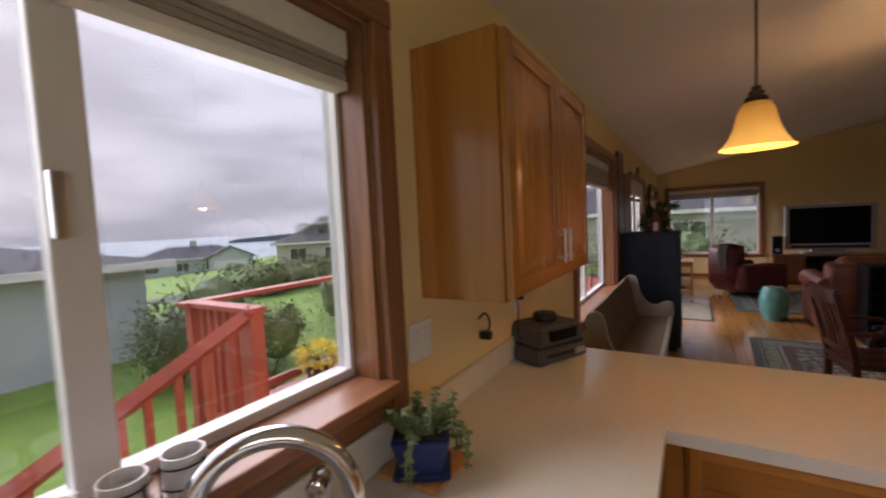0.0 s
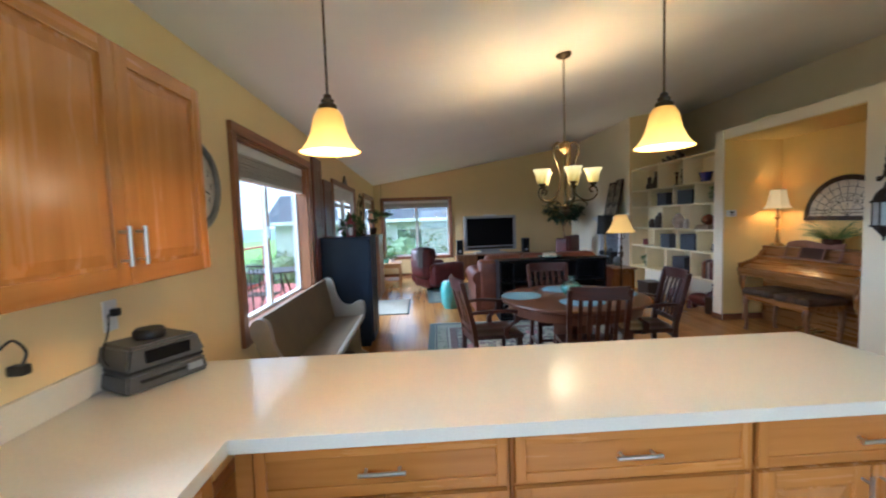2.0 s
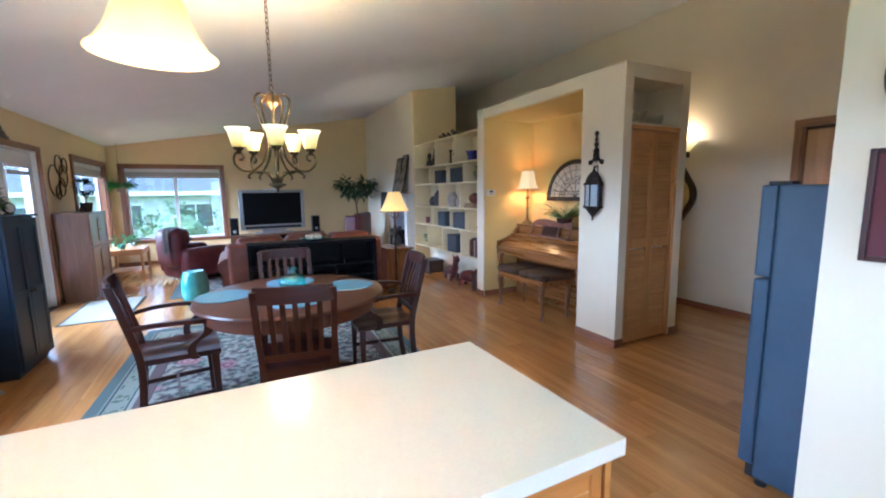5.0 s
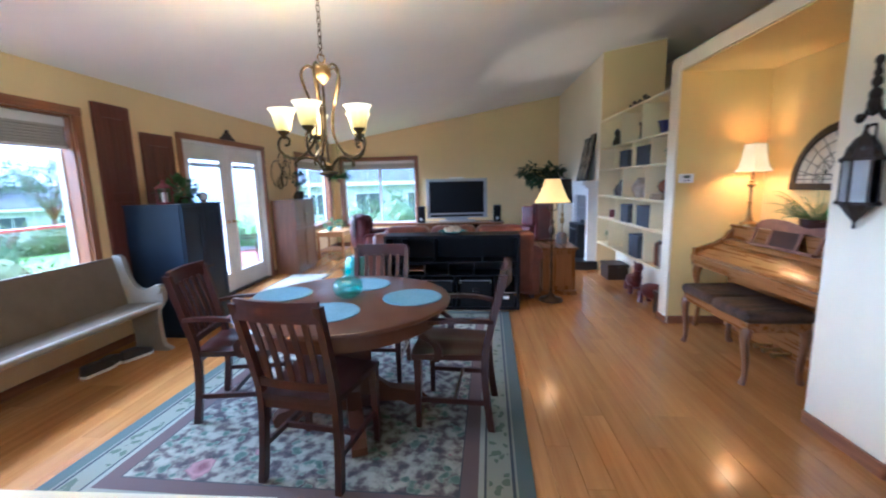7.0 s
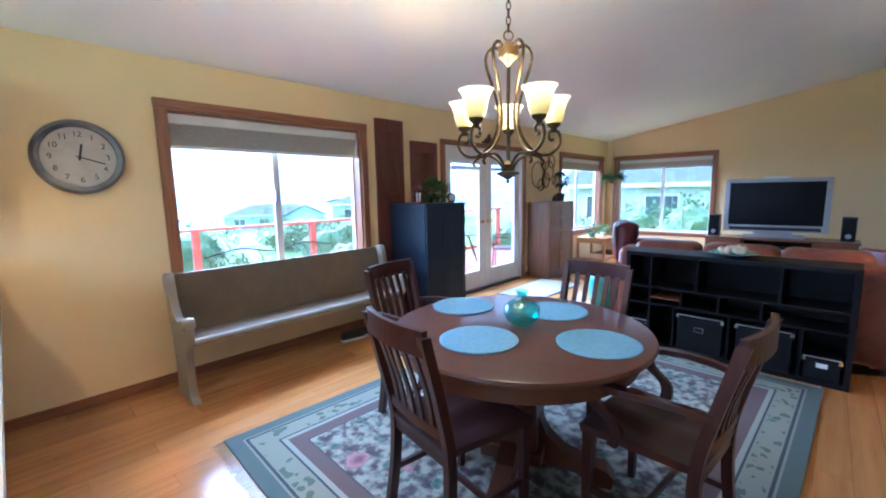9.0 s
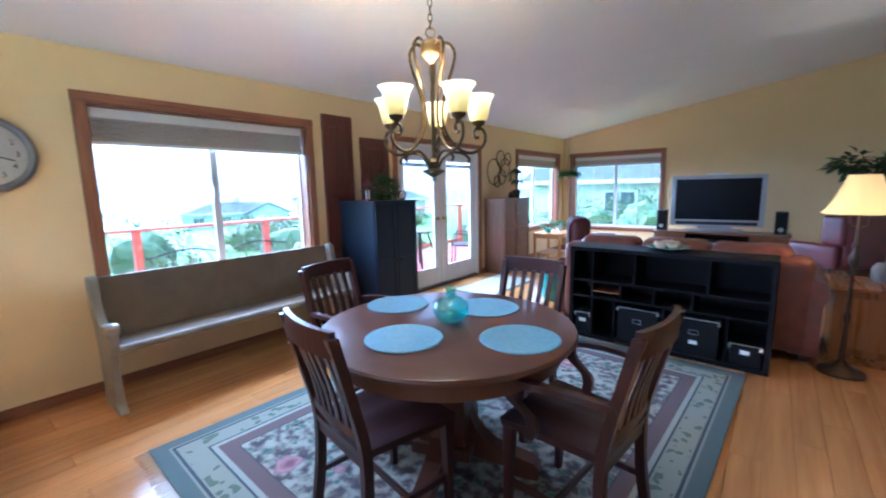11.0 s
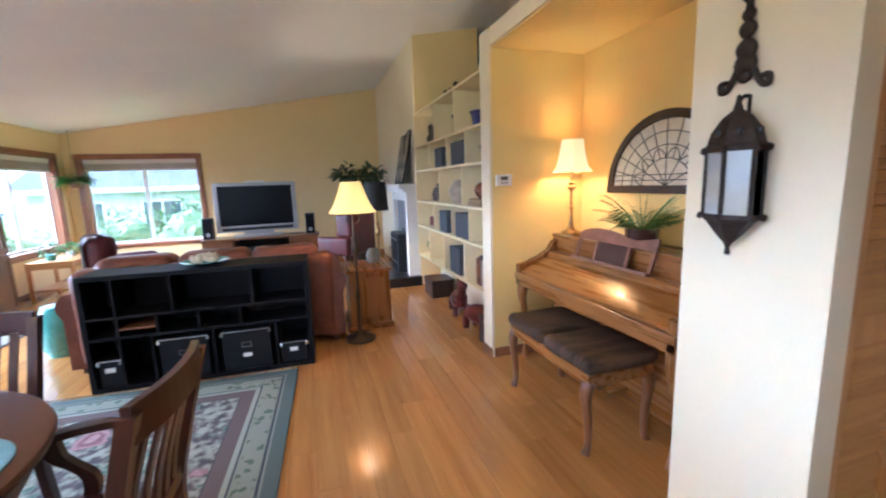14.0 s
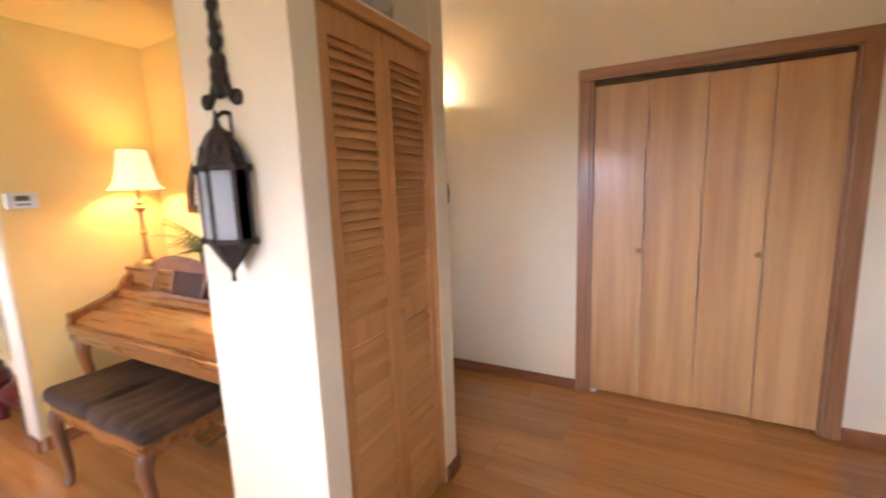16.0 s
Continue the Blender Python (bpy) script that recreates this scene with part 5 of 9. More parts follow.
SHOEDARK = material("dark shoe leather", (0.03, 0.028, 0.03), 0.5, scale=12)
for k, (sx, sy, an) in enumerate(((0.25, 4.55, 80), (0.25, 4.68, 95), (0.33, 4.84, 70))):
    sh = thing("shoe", "dark shoe with a white sole under the pew", "shoe", pose(sx, sy, 0.0, 0, 0, an), "shoes under the pew")
    bm = bmesh.new()
    ring = [(x, y) for x, y in ((-0.13, 0), (-0.12, 0.035), (-0.04, 0.036), (0.05, 0.045), (0.11, 0.035), (0.135, 0), (0.11, -0.03), (0.05, -0.04), (-0.04, -0.034), (-0.12, -0.033))]
    prism(bm, ring, 0, 0.022, pose(0, 0, 0.022, -90, 0, 0) @ Matrix.Scale(1, 4))
    part("sole", bm, WHITE, sh, "white rubber sole")
    bm = bmesh.new()
    rows = []
    for z, sxx, off in ((0.022, 1.0, 0), (0.05, 0.97, -0.004), (0.075, 0.72, -0.03), (0.095, 0.5, -0.055)):
        rows.append([bm.verts.new((x * sxx + off, y * (0.95 if z < 0.06 else 0.75), z)) for x, y in ring])
    for a_, b_ in zip(rows, rows[1:]):
        for i in range(len(ring)):
            j = (i + 1) % len(ring)
            bm.faces.new((a_[i], a_[j], b_[j], b_[i]))
    bm.faces.new(rows[-1])
    part("upper", bm, SHOEDARK, sh, "", True)

# Wall clock
ck = thing("wall_clock", "round wall clock with a steel rim and pale dial", "clock", pose(WX, 2.715, 1.68, 0, 90, 0))
bm = bmesh.new()
lathe(bm, [(0.19, 0.02), (0.195, 0.035), (0.215, 0.042), (0.235, 0.03), (0.238, 0.01), (0.235, 0.0), (0.0, 0.0)], 56)
part("rim", bm, material("pewter", (0.26, 0.26, 0.27), 0.3, 0.9, colour2=(0.18, 0.18, 0.19), scale=8), ck, "brushed pewter rim", True)
bm = bmesh.new()
lathe(bm, [(0.0, 0.016), (0.192, 0.016)], 48)
part("dial", bm, material("parchment dial", (0.60, 0.56, 0.48), 0.6, colour2=(0.50, 0.46, 0.39), scale=9), ck, "pale parchment dial")


def letter(text, parent, size, m, mat, name="lettering"):
    cu = bpy.data.curves.new(name, "FONT")
    cu.body, cu.size, cu.align_x, cu.align_y, cu.extrude = text, size, "CENTER", "CENTER", 0.0006
    tmp = new(name, cu)
    deps = bpy.context.evaluated_depsgraph_get()
    me = bpy.data.meshes.new_from_object(tmp.evaluated_get(deps))
    bpy.data.objects.remove(tmp)
    me.materials.clear()
    me.materials.append(mat)
    ob = new(name, me)
    ob.parent = parent
    ob.matrix_basis = m
    return ob


INK = material("black ink", (0.02, 0.018, 0.016), 0.6)
for hh in range(1, 13):
    a = radians(90 - hh * 30)
    # local +x of the dial points down the wall, local +y along the room
    cx, cy = 0.145 * math.cos(a), 0.145 * math.sin(a)
    letter(str(hh), ck, 0.05, Matrix.Translation((-cy, cx, 0.018)) @ pose(0, 0, 0, 0, 0, 90), INK, "numeral")
for ang, ln, wd in ((-11, 0.085, 0.006), (-107, 0.135, 0.004)):
    bm = bmesh.new()
    box(bm, -wd, -0.02, 0.020, wd, ln, 0.022)
    part("clock_hand", bm, INK, ck, "", False, pose(0, 0, 0, 0, 0, ang + 90))

# Carved panels on the wall
SHUTTER = {"z": wood("red cherry z", (0.13, 0.036, 0.02), (0.075, 0.02, 0.012), "z", 0.33, 0.2)}


def shutter(y0, y1, z0, z1):
    s_ = thing("wall_panel", "tall carved dark cherry shutter panel hung on the wall", "wall panel", pose(WX, y0, z0, 0, 0, 90), "carved panels beside the window")
    w_, h_ = y1 - y0, z1 - z0
    bx("board", SHUTTER["z"], s_, 0, -0.018, 0, w_, 0, h_, 0.003)
    for q in ((0, 0, 0.07, h_), (w_ - 0.07, 0, w_, h_), (0.07, 0, w_ - 0.07, 0.09), (0.07, h_ - 0.12, w_ - 0.07, h_), (0.07, h_ * 0.45, w_ - 0.07, h_ * 0.45 + 0.08)):
        bx("frame_bar", SHUTTER["z"], s_, q[0], -0.032, q[1], q[2], -0.018, q[3], 0.003)
    for q in ((0.07, 0.09, w_ - 0.07, h_ * 0.45), (0.07, h_ * 0.45 + 0.08, w_ - 0.07, h_ - 0.12)):
        n_ = 3
        for i in range(n_):
            a_ = q[0] + (q[2] - q[0]) * i / n_
            bx("plank", SHUTTER["z"], s_, a_ + 0.004, -0.025, q[1] + 0.004, a_ + (q[2] - q[0]) / n_ - 0.004, -0.018, q[3] - 0.004, 0.002)


shutter(5.12, 5.50, 0.62, 2.20)
shutter(5.62, 6.05, 0.62, 2.0)

# Black cabinet
cb = thing("tall_cabinet", "tall black painted two-door cabinet against the wall", "cabinet", pose(0.0, 5.28, 0))
bx("body", NAVY, cb, 0.0, 0, 0.05, 0.54, 0.62, 1.275, 0.004)
bx("top", NAVY, cb, -0.005, -0.012, 1.275, 0.575, 0.632, 1.295, 0.004)
bx("plinth", NAVY, cb, 0.02, 0.02, 0, 0.52, 0.60, 0.05, 0.002)
for a, b, hy in ((0.008, 0.307, 0.28), (0.313, 0.612, 0.34)):
    bm = bmesh.new()
    box(bm, 0.541, a, 0.06, 0.556, b, 1.268, 0.002)
    for q in ((a, 0.06, a + 0.05, 1.268), (b - 0.05, 0.06, b, 1.268), (a + 0.05, 0.06, b - 0.05, 0.12), (a + 0.05, 1.20, b - 0.05, 1.268), (a + 0.05, 0.62, b - 0.05, 0.68)):
        box(bm, 0.556, q[0], q[1], 0.564, q[2], q[3], 0.002)
    dr = part("door", bm, NAVY, cb)
    bm = bmesh.new()
    lathe(bm, [(0.0, 0.03), (0.012, 0.028), (0.014, 0.02), (0.006, 0.012), (0.006, 0.0)], 14, pose(0.564, hy, 0.66, 0, 90, 0))
    part("knob", bm, BRONZE, dr, "dark metal knob", True)

# On the black cabinet: lantern, foliage, small clock
REDTIN = material("faded red tin", (0.20, 0.035, 0.035), 0.5, colour2=(0.13, 0.025, 0.025), scale=12)
ln = thing("candle_lantern", "small faded red tin lantern with a white candle", "lantern", pose(0.33, 5.40, 1.295))
bx("base", REDTIN, ln, -0.05, -0.05, 0, 0.05, 0.05, 0.02, 0.003)
bm = bmesh.new()
for sx in (-1, 1):
    for sy in (-1, 1):
        box(bm, sx * 0.043 - 0.005, sy * 0.043 - 0.005, 0.02, sx * 0.043 + 0.005, sy * 0.043 + 0.005, 0.15)
part("posts", bm, REDTIN, ln)
bm = bmesh.new()
lathe(bm, [(0.075, 0.15), (0.07, 0.16), (0.03, 0.19), (0.02, 0.205), (0.024, 0.21), (0.012, 0.23), (0.0, 0.232)], 4, pose(0, 0, 0, 0, 0, 45))
part("roof", bm, REDTIN, ln)
bm = bmesh.new()
tube(bm, [(0, 0.025 * math.cos(t), 0.25 + 0.025 * math.sin(t)) for t in np.linspace(0, 6.28, 15)], 0.003, 6)
part("ring", bm, REDTIN, ln)
bm = bmesh.new()
lathe(bm, [(0, 0.02), (0.025, 0.02), (0.025, 0.11), (0, 0.112)], 16)
part("candle", bm, WHITE, ln, "white wax candle", True)


def leafy(bm, rg, centre, radius, count, size, flat=0.6, droop=0.0):
    """Many pointed folded leaves round a centre."""
    for _ in range(count):
        d = Vector((rg.gauss(0, 1), rg.gauss(0, 1), rg.gauss(0, flat))).normalized()
        p = Vector(centre) + Vector((d.x * radius[0], d.y * radius[1], d.z * radius[2])) * rg.uniform(0.35, 1.0) ** 0.6
        s = size * rg.uniform(0.6, 1.3)
        fwd = (d + Vector((rg.uniform(-0.5, 0.5), rg.uniform(-0.5, 0.5), rg.uniform(-0.3, 0.5) - droop))).normalized()
        side = fwd.cross(Vector((0, 0, 1)))
        side = side.normalized() if side.length > 0.05 else Vector((1, 0, 0))
        up = side.cross(fwd)
        a = bm.verts.new(p)
        b = bm.verts.new(p + fwd * s * 0.45 + side * s * 0.28 + up * s * 0.08)
        c = bm.verts.new(p + fwd * s - up * s * 0.12)
        e = bm.verts.new(p + fwd * s * 0.45 - side * s * 0.28 + up * s * 0.08)
        mid = bm.verts.new(p + fwd * s * 0.5 - up * s * 0.02)
        bm.faces.new((a, b, mid))
        bm.faces.new((b, c, mid))
        bm.faces.new((c, e, mid))
        bm.faces.new((e, a, mid))


def frond(bm, rg, base, direction, length, sag, leaflet=0.03, pairs=14, lift=0.5):
    d = Vector(direction).normalized()
    side = d.cross(Vector((0, 0, 1)))
    side = side.normalized() if side.length > 0.05 else Vector((1, 0, 0))
    pts = []
    for i in range(pairs + 1):
        t = i / pairs
        pts.append(Vector(base) + d * length * t + Vector((0, 0, lift * length * t - sag * t * t)))
    tube(bm, pts, [0.003 * (1 - 0.7 * i / pairs) for i in range(pairs + 1)], 4)
    for i in range(2, pairs + 1):
        t = i / pairs
        s = leaflet * math.sin(min(1, t * 1.2 + 0.15) * 2.6) + leaflet * 0.3
        for k in (-1, 1):
            tip = pts[i] + side * k * s + d * s * 0.5 + Vector((0, 0, -0.2 * s + rg.uniform(-0.1, 0.1) * s))
            w = d * s * 0.2
            a, b, c, e = bm.verts.new(pts[i] - w), bm.verts.new((pts[i] + tip) / 2 + w * 0.9), bm.verts.new(tip), bm.verts.new((pts[i] + tip) / 2 - w * 1.1)
            bm.faces.new((a, b, c, e))


rng = random.Random(11)
pt = thing("foliage_arrangement", "green leafy foliage arrangement on the black cabinet", "plant", pose(0.30, 5.66, 1.295))
bm = bmesh.new()
lathe(bm, [(0.0, 0), (0.06, 0), (0.08, 0.05), (0.075, 0.06), (0.0, 0.055)], 20)
part("bowl", bm, BRONZE, pt, "", True)
bm = bmesh.new()
leafy(bm, rng, (0, 0, 0.12), (0.13, 0.21, 0.13), 340, 0.075)
part("leaves", bm, LEAF, pt)
cl = thing("desk_clock", "small round dark desk clock on the black cabinet", "clock", pose(0.42, 5.83, 1.295, 0, 0, 60))
bm = bmesh.new()
lathe(bm, [(0.0, -0.015), (0.045, -0.015), (0.05, 0.0), (0.045, 0.015), (0.038, 0.012), (0.0, 0.012)], 28, pose(0, 0, 0.056, 90, 0, 0))
part("case", bm, BRONZE, cl, "", True)
bm = bmesh.new()
lathe(bm, [(0.0, 0.0135), (0.037, 0.0135)], 24, pose(0, 0, 0.056, 90, 0, 0))
part("dial", bm, WHITE, cl, "pale dial")
bx("stand", BRONZE, cl, -0.03, -0.018, 0, 0.03, 0.018, 0.012, 0.002)

# ---- living room ----
# Open shelf unit behind the sofa
sf = thing("shelf_unit", "low black open shelf unit behind the sofa", "shelf", pose(2.24, 6.19, 0.0, 0, 0, -1.5))
W, D = 1.525, 0.34
bx("top_board", BLACKWOOD, sf, 0, 0, 0.82, W, D, 0.855, 0.003)
bx("bottom_board", BLACKWOOD, sf, 0.035, 0.0, 0.0, W - 0.035, D, 0.035, 0.003)
bx("side_panel", BLACKWOOD, sf, 0, 0, 0, 0.035, D, 0.82, 0.003)
bx("side_panel", BLACKWOOD, sf, W - 0.035, 0, 0, W, D, 0.82, 0.003)
bx("back_panel", BLACKWOOD, sf, 0.035, D - 0.012, 0.035, W - 0.035, D, 0.82, 0.001)
bx("shelf_board", BLACKWOOD, sf, 0.035, 0.005, 0.535, W - 0.035, D - 0.013, 0.555, 0.002)
bx("shelf_board", BLACKWOOD, sf, 0.035, 0.005, 0.385, W - 0.035, D - 0.013, 0.405, 0.002)
for x, z0, z1 in ((0.20, 0.555, 0.82), (0.56, 0.555, 0.82), (1.10, 0.555, 0.82), (0.20, 0.405, 0.535), (0.45, 0.405, 0.535), (0.72, 0.405, 0.535), (1.0, 0.405, 0.535), (0.20, 0.035, 0.385), (0.40, 0.035, 0.385), (0.80, 0.035, 0.385), (1.24, 0.035, 0.385)):
    bx("divider", BLACKWOOD, sf, x, 0.008, z0, x + 0.018, D - 0.013, z1, 0.002)
bx("small_shelf", WALNUT["x"], sf, 0.218, 0.005, 0.45, 0.449, D - 0.02, 0.462, 0.002, "brown middle shelf")
BOXBLACK = material("black storage box board", (0.008, 0.008, 0.010), 0.55, colour2=(0.006, 0.006, 0.007), scale=40, spec=0.2)
for x0, x1, h in ((0.055, 0.19, 0.20), (0.44, 0.765, 0.31), (0.86, 1.20, 0.31), (1.275, 1.47, 0.17)):
    ob = thing("storage_box", "black lidded storage box with a steel label holder", "box", sf.matrix_basis @ pose((x0 + x1) / 2, 0.17, 0.036), "black boxes in the shelf unit")
    hw = (x1 - x0) / 2
    bx("body", BOXBLACK, ob, -hw, -0.145, 0, hw, 0.13, h - 0.045, 0.003)
    bx("lid", BOXBLACK, ob, -hw - 0.004, -0.149, h - 0.045, hw + 0.004, 0.134, h, 0.003)
    bm = bmesh.new()
    z = h * 0.62
    for q in ((-0.035, z - 0.02, -0.031, z + 0.02), (0.031, z - 0.02, 0.035, z + 0.02), (-0.031, z - 0.02, 0.031, z - 0.016), (-0.031, z + 0.016, 0.031, z + 0.02)):
        box(bm, q[0], -0.149, q[1], q[2], -0.144, q[3])
    part("label_holder", bm, CHROME, ob, "steel label holder")
    if hw < 0.12 or x0 == 0.86:
        bx("label_card", WHITE, ob, -0.03, -0.147, z - 0.016 if hw < 0.12 else z - 0.10, 0.03, -0.1445, z + 0.016 if hw < 0.12 else z - 0.07, 0, "white paper label")
    for s in (-1, 1):
        bx("corner_clip", CHROME, ob, s * hw - 0.012, -0.151, h - 0.04, s * hw + 0.012, -0.148, h - 0.012, 0.001, "steel corner clip")
    bx("lid_trim", STEEL, ob, -hw - 0.005, -0.150, h - 0.010, hw + 0.005, -0.1485, h - 0.004, 0, "steel lid edge")

bw = thing("decorative_bowl", "shallow aqua plate heaped with pale shells", "bowl", pose(3.02, 6.36, 0.855))
bm = bmesh.new()
lathe(bm, [(0.0, 0.0), (0.08, 0.0), (0.15, 0.022), (0.175, 0.03), (0.17, 0.033), (0.14, 0.026), (0.08, 0.010), (0.0, 0.010)], 36)
part("plate", bm, material("aqua plate glaze", (0.20, 0.44, 0.44), 0.2, colour2=(0.14, 0.34, 0.35), scale=9, coat=0.4), bw, "aqua glazed plate", True)
SHELLS = material("pale shells", (0.72, 0.64, 0.50), 0.5, colour2=(0.45, 0.36, 0.25), scale=14)
rg = random.Random(8)
for k in range(17):
    bm = bmesh.new()
    a, r = rg.uniform(0, 6.28), rg.uniform(0.0, 0.105)
    bmesh.ops.create_icosphere(bm, subdivisions=2, radius=0.034, matrix=Matrix.LocRotScale((r * math.cos(a), r * math.sin(a), 0.035 + 0.03 * (1 - r / 0.1)), Euler((rg.random() * 3, rg.random() * 3, 0)), (1.2, 0.8, 0.7)))
    part("shell", bm, SHELLS, bw, "", True)


# Sofa, back to the dining room
def puffy(bm, x0, y0, z0, x1, y1, z1, r, m=None):
    return box(bm, x0, y0, z0, x1, y1, z1, r, m)


def cushion(name, parent, mat, x0, y0, z0, x1, y1, z1, r=0.06, label=""):
    bm = bmesh.new()
    made = bmesh.ops.create_cube(bm, size=1.0, matrix=Matrix.LocRotScale(((x0 + x1) / 2, (y0 + y1) / 2, (z0 + z1) / 2), None, (x1 - x0, y1 - y0, z1 - z0)))
    bmesh.ops.bevel(bm, geom=list(bm.edges), offset=r, segments=4, profile=0.5, affect="EDGES", clamp_overlap=True)
    bmesh.ops.subdivide_edges(bm, edges=[e for e in bm.edges if e.calc_length() > 0.15], cuts=3, use_grid_fill=True)
    cx, cy, cz = (x0 + x1) / 2, (y0 + y1) / 2, (z0 + z1) / 2
    for v in bm.verts:
        q = noise.noise(v.co * 4.5) * 0.014
        d_ = Vector((v.co.x - cx, v.co.y - cy, v.co.z - cz)).normalized()
        v.co += d_ * q
    return part(name, bm, mat, parent, label, True)


so = thing("sofa", "red-brown leather sofa with rolled arms, back to the dining area", "sofa", pose(1.91, 6.58, 0))
SW = 2.18
cushion("base", so, LEATHER, 0.12, 0.05, 0.06, SW - 0.12, 0.92, 0.42, 0.04)
cushion("backrest", so, LEATHER, 0.10, 0.0, 0.06, SW - 0.10, 0.26, 0.83, 0.07)
for k in range(3):
    w3 = (SW - 0.44) / 3
    cushion("back_cushion", so, LEATHER, 0.22 + k * w3, 0.10, 0.50, 0.22 + (k + 1) * w3, 0.40, 0.90, 0.09)
    cushion("seat_cushion", so, LEATHER, 0.22 + k * w3, 0.28, 0.40, 0.22 + (k + 1) * w3, 0.93, 0.52, 0.05)
for x in (0.0, SW - 0.26):
    bm = bmesh.new()
    out = [(x + 0.04, 0.06), (x + 0.22, 0.06), (x + 0.22, 0.46)] + [(x + 0.13 + 0.13 * math.cos(t), 0.56 + 0.11 * math.sin(t)) for t in np.linspace(-0.6, math.pi + 0.6, 14)] + [(x + 0.04, 0.46)]
    prism(bm, out, 0.02, 0.95)
    bmesh.ops.bevel(bm, geom=[e for e in bm.edges if e.is_manifold and e.calc_face_angle(0) > 1.2], offset=0.02, segments=3, affect="EDGES")
    part("arm", bm, LEATHER, so, "", True)
for p in ((0.12, 0.1), (SW - 0.12, 0.1), (0.12, 0.85), (SW - 0.12, 0.85)):
    bx("foot", MAHOG["z"], so, p[0] - 0.03, p[1] - 0.03, 0, p[0] + 0.03, p[1] + 0.03, 0.07, 0.004)

# Recliner near the corner windows
rc = thing("armchair", "burgundy leather armchair with rounded arms and a grey throw", "armchair", pose(1.46, 9.28, 0, 0, 0, -62))
cushion("base", rc, LEATHER2, -0.33, -0.36, 0.06, 0.33, 0.42, 0.42, 0.05)
cushion("seat_cushion", rc, LEATHER2, -0.29, -0.22, 0.38, 0.29, 0.45, 0.50, 0.06)
cushion("backrest", rc, LEATHER2, -0.34, -0.46, 0.25, 0.34, -0.20, 0.88, 0.11)
cushion("headrest", rc, LEATHER2, -0.30, -0.38, 0.60, 0.30, -0.13, 0.90, 0.10)
for s in (-1, 1):
    cushion("arm", rc, LEATHER2, s * 0.40 - 0.11, -0.36, 0.10, s * 0.40 + 0.11, 0.42, 0.58, 0.09)
cushion("footrest", rc, LEATHER2, -0.30, 0.42, 0.12, 0.30, 0.52, 0.44, 0.04)
THROW = material("grey woollen throw", (0.20, 0.16, 0.13), 0.95, colour2=(0.13, 0.10, 0.085), scale=30, bump=0.6, bump_scale=90)
bm = bmesh.new()
rows = []
for i in range(14):
    t = i / 13
    y, z = (-0.10 - 0.22 * t * 2, 0.70 + 0.22 * min(1, t * 2.4)) if t < 0.5 else (-0.40 - 0.075 * min(1, (t - 0.5) * 6), 0.915 - max(0, t - 0.58) * 1.0)
    rows.append([bm.verts.new((x, y + 0.01 * math.sin(x * 40), z + 0.006 * math.sin(x * 55 + t * 5))) for x in np.linspace(0.02, 0.30, 10)])
for a_, b_ in zip(rows, rows[1:]):
    for i in range(9):
        bm.faces.new((a_[i], a_[i + 1], b_[i + 1], b_[i]))
bmesh.ops.solidify(bm, geom=list(bm.faces), thickness=0.012)
solo_throw = part("throw", bm, THROW, rc, "grey woollen throw", True)

# Garden stool
bm = bmesh.new()
lathe(bm, [(0.0, 0.0), (0.115, 0.0), (0.12, 0.015), (0.135, 0.06), (0.155, 0.14), (0.165, 0.22), (0.158, 0.32), (0.138, 0.40), (0.125, 0.43), (0.115, 0.45), (0.0, 0.455)], 40)
for z in (0.07, 0.385):
    for k in range(22):
        a = 2 * math.pi * k / 22
        r = 0.141 if z < 0.2 else 0.146
        bmesh.ops.create_icosphere(bm, subdivisions=1, radius=0.009, matrix=Matrix.Translation((r * math.cos(a), r * math.sin(a), z)))
solo("garden_stool", bm, TEAL, "teal glazed ceramic drum garden stool", "stool", smooth=True, m=pose(1.61, 7.25, 0.0))

# Rugs
STRIPE = material("grey blue striped rug", (0.22, 0.25, 0.25), 0.95, colour2=(0.10, 0.12, 0.125), scale=1.2, stretch=(14, 0.3, 1), bump=0.5, bump_scale=120, contrast=(0.45, 0.55))
fringed_rug("grey-blue bordered living room rug", 2.6, 8.75, 1.35, 1.05, rug_material("living rug", 1.35, 1.05), False)
DOORMAT = material("beige woven mat", (0.42, 0.38, 0.30), 0.95, colour2=(0.33, 0.30, 0.24), scale=50, bump=0.6, bump_scale=150)
mt = thing("door_mat", "pale beige woven mat with a dark edge before the doors", "mat", pose(0.60, 7.52, 0.0))
bx("border", material("dark mat binding", (0.05, 0.05, 0.05), 0.9), mt, -0.33, -0.62, 0, 0.33, 0.62, 0.006, 0.002, "dark bound edge")
bx("weave", DOORMAT, mt, -0.30, -0.59, 0.006, 0.30, 0.59, 0.010, 0.001)

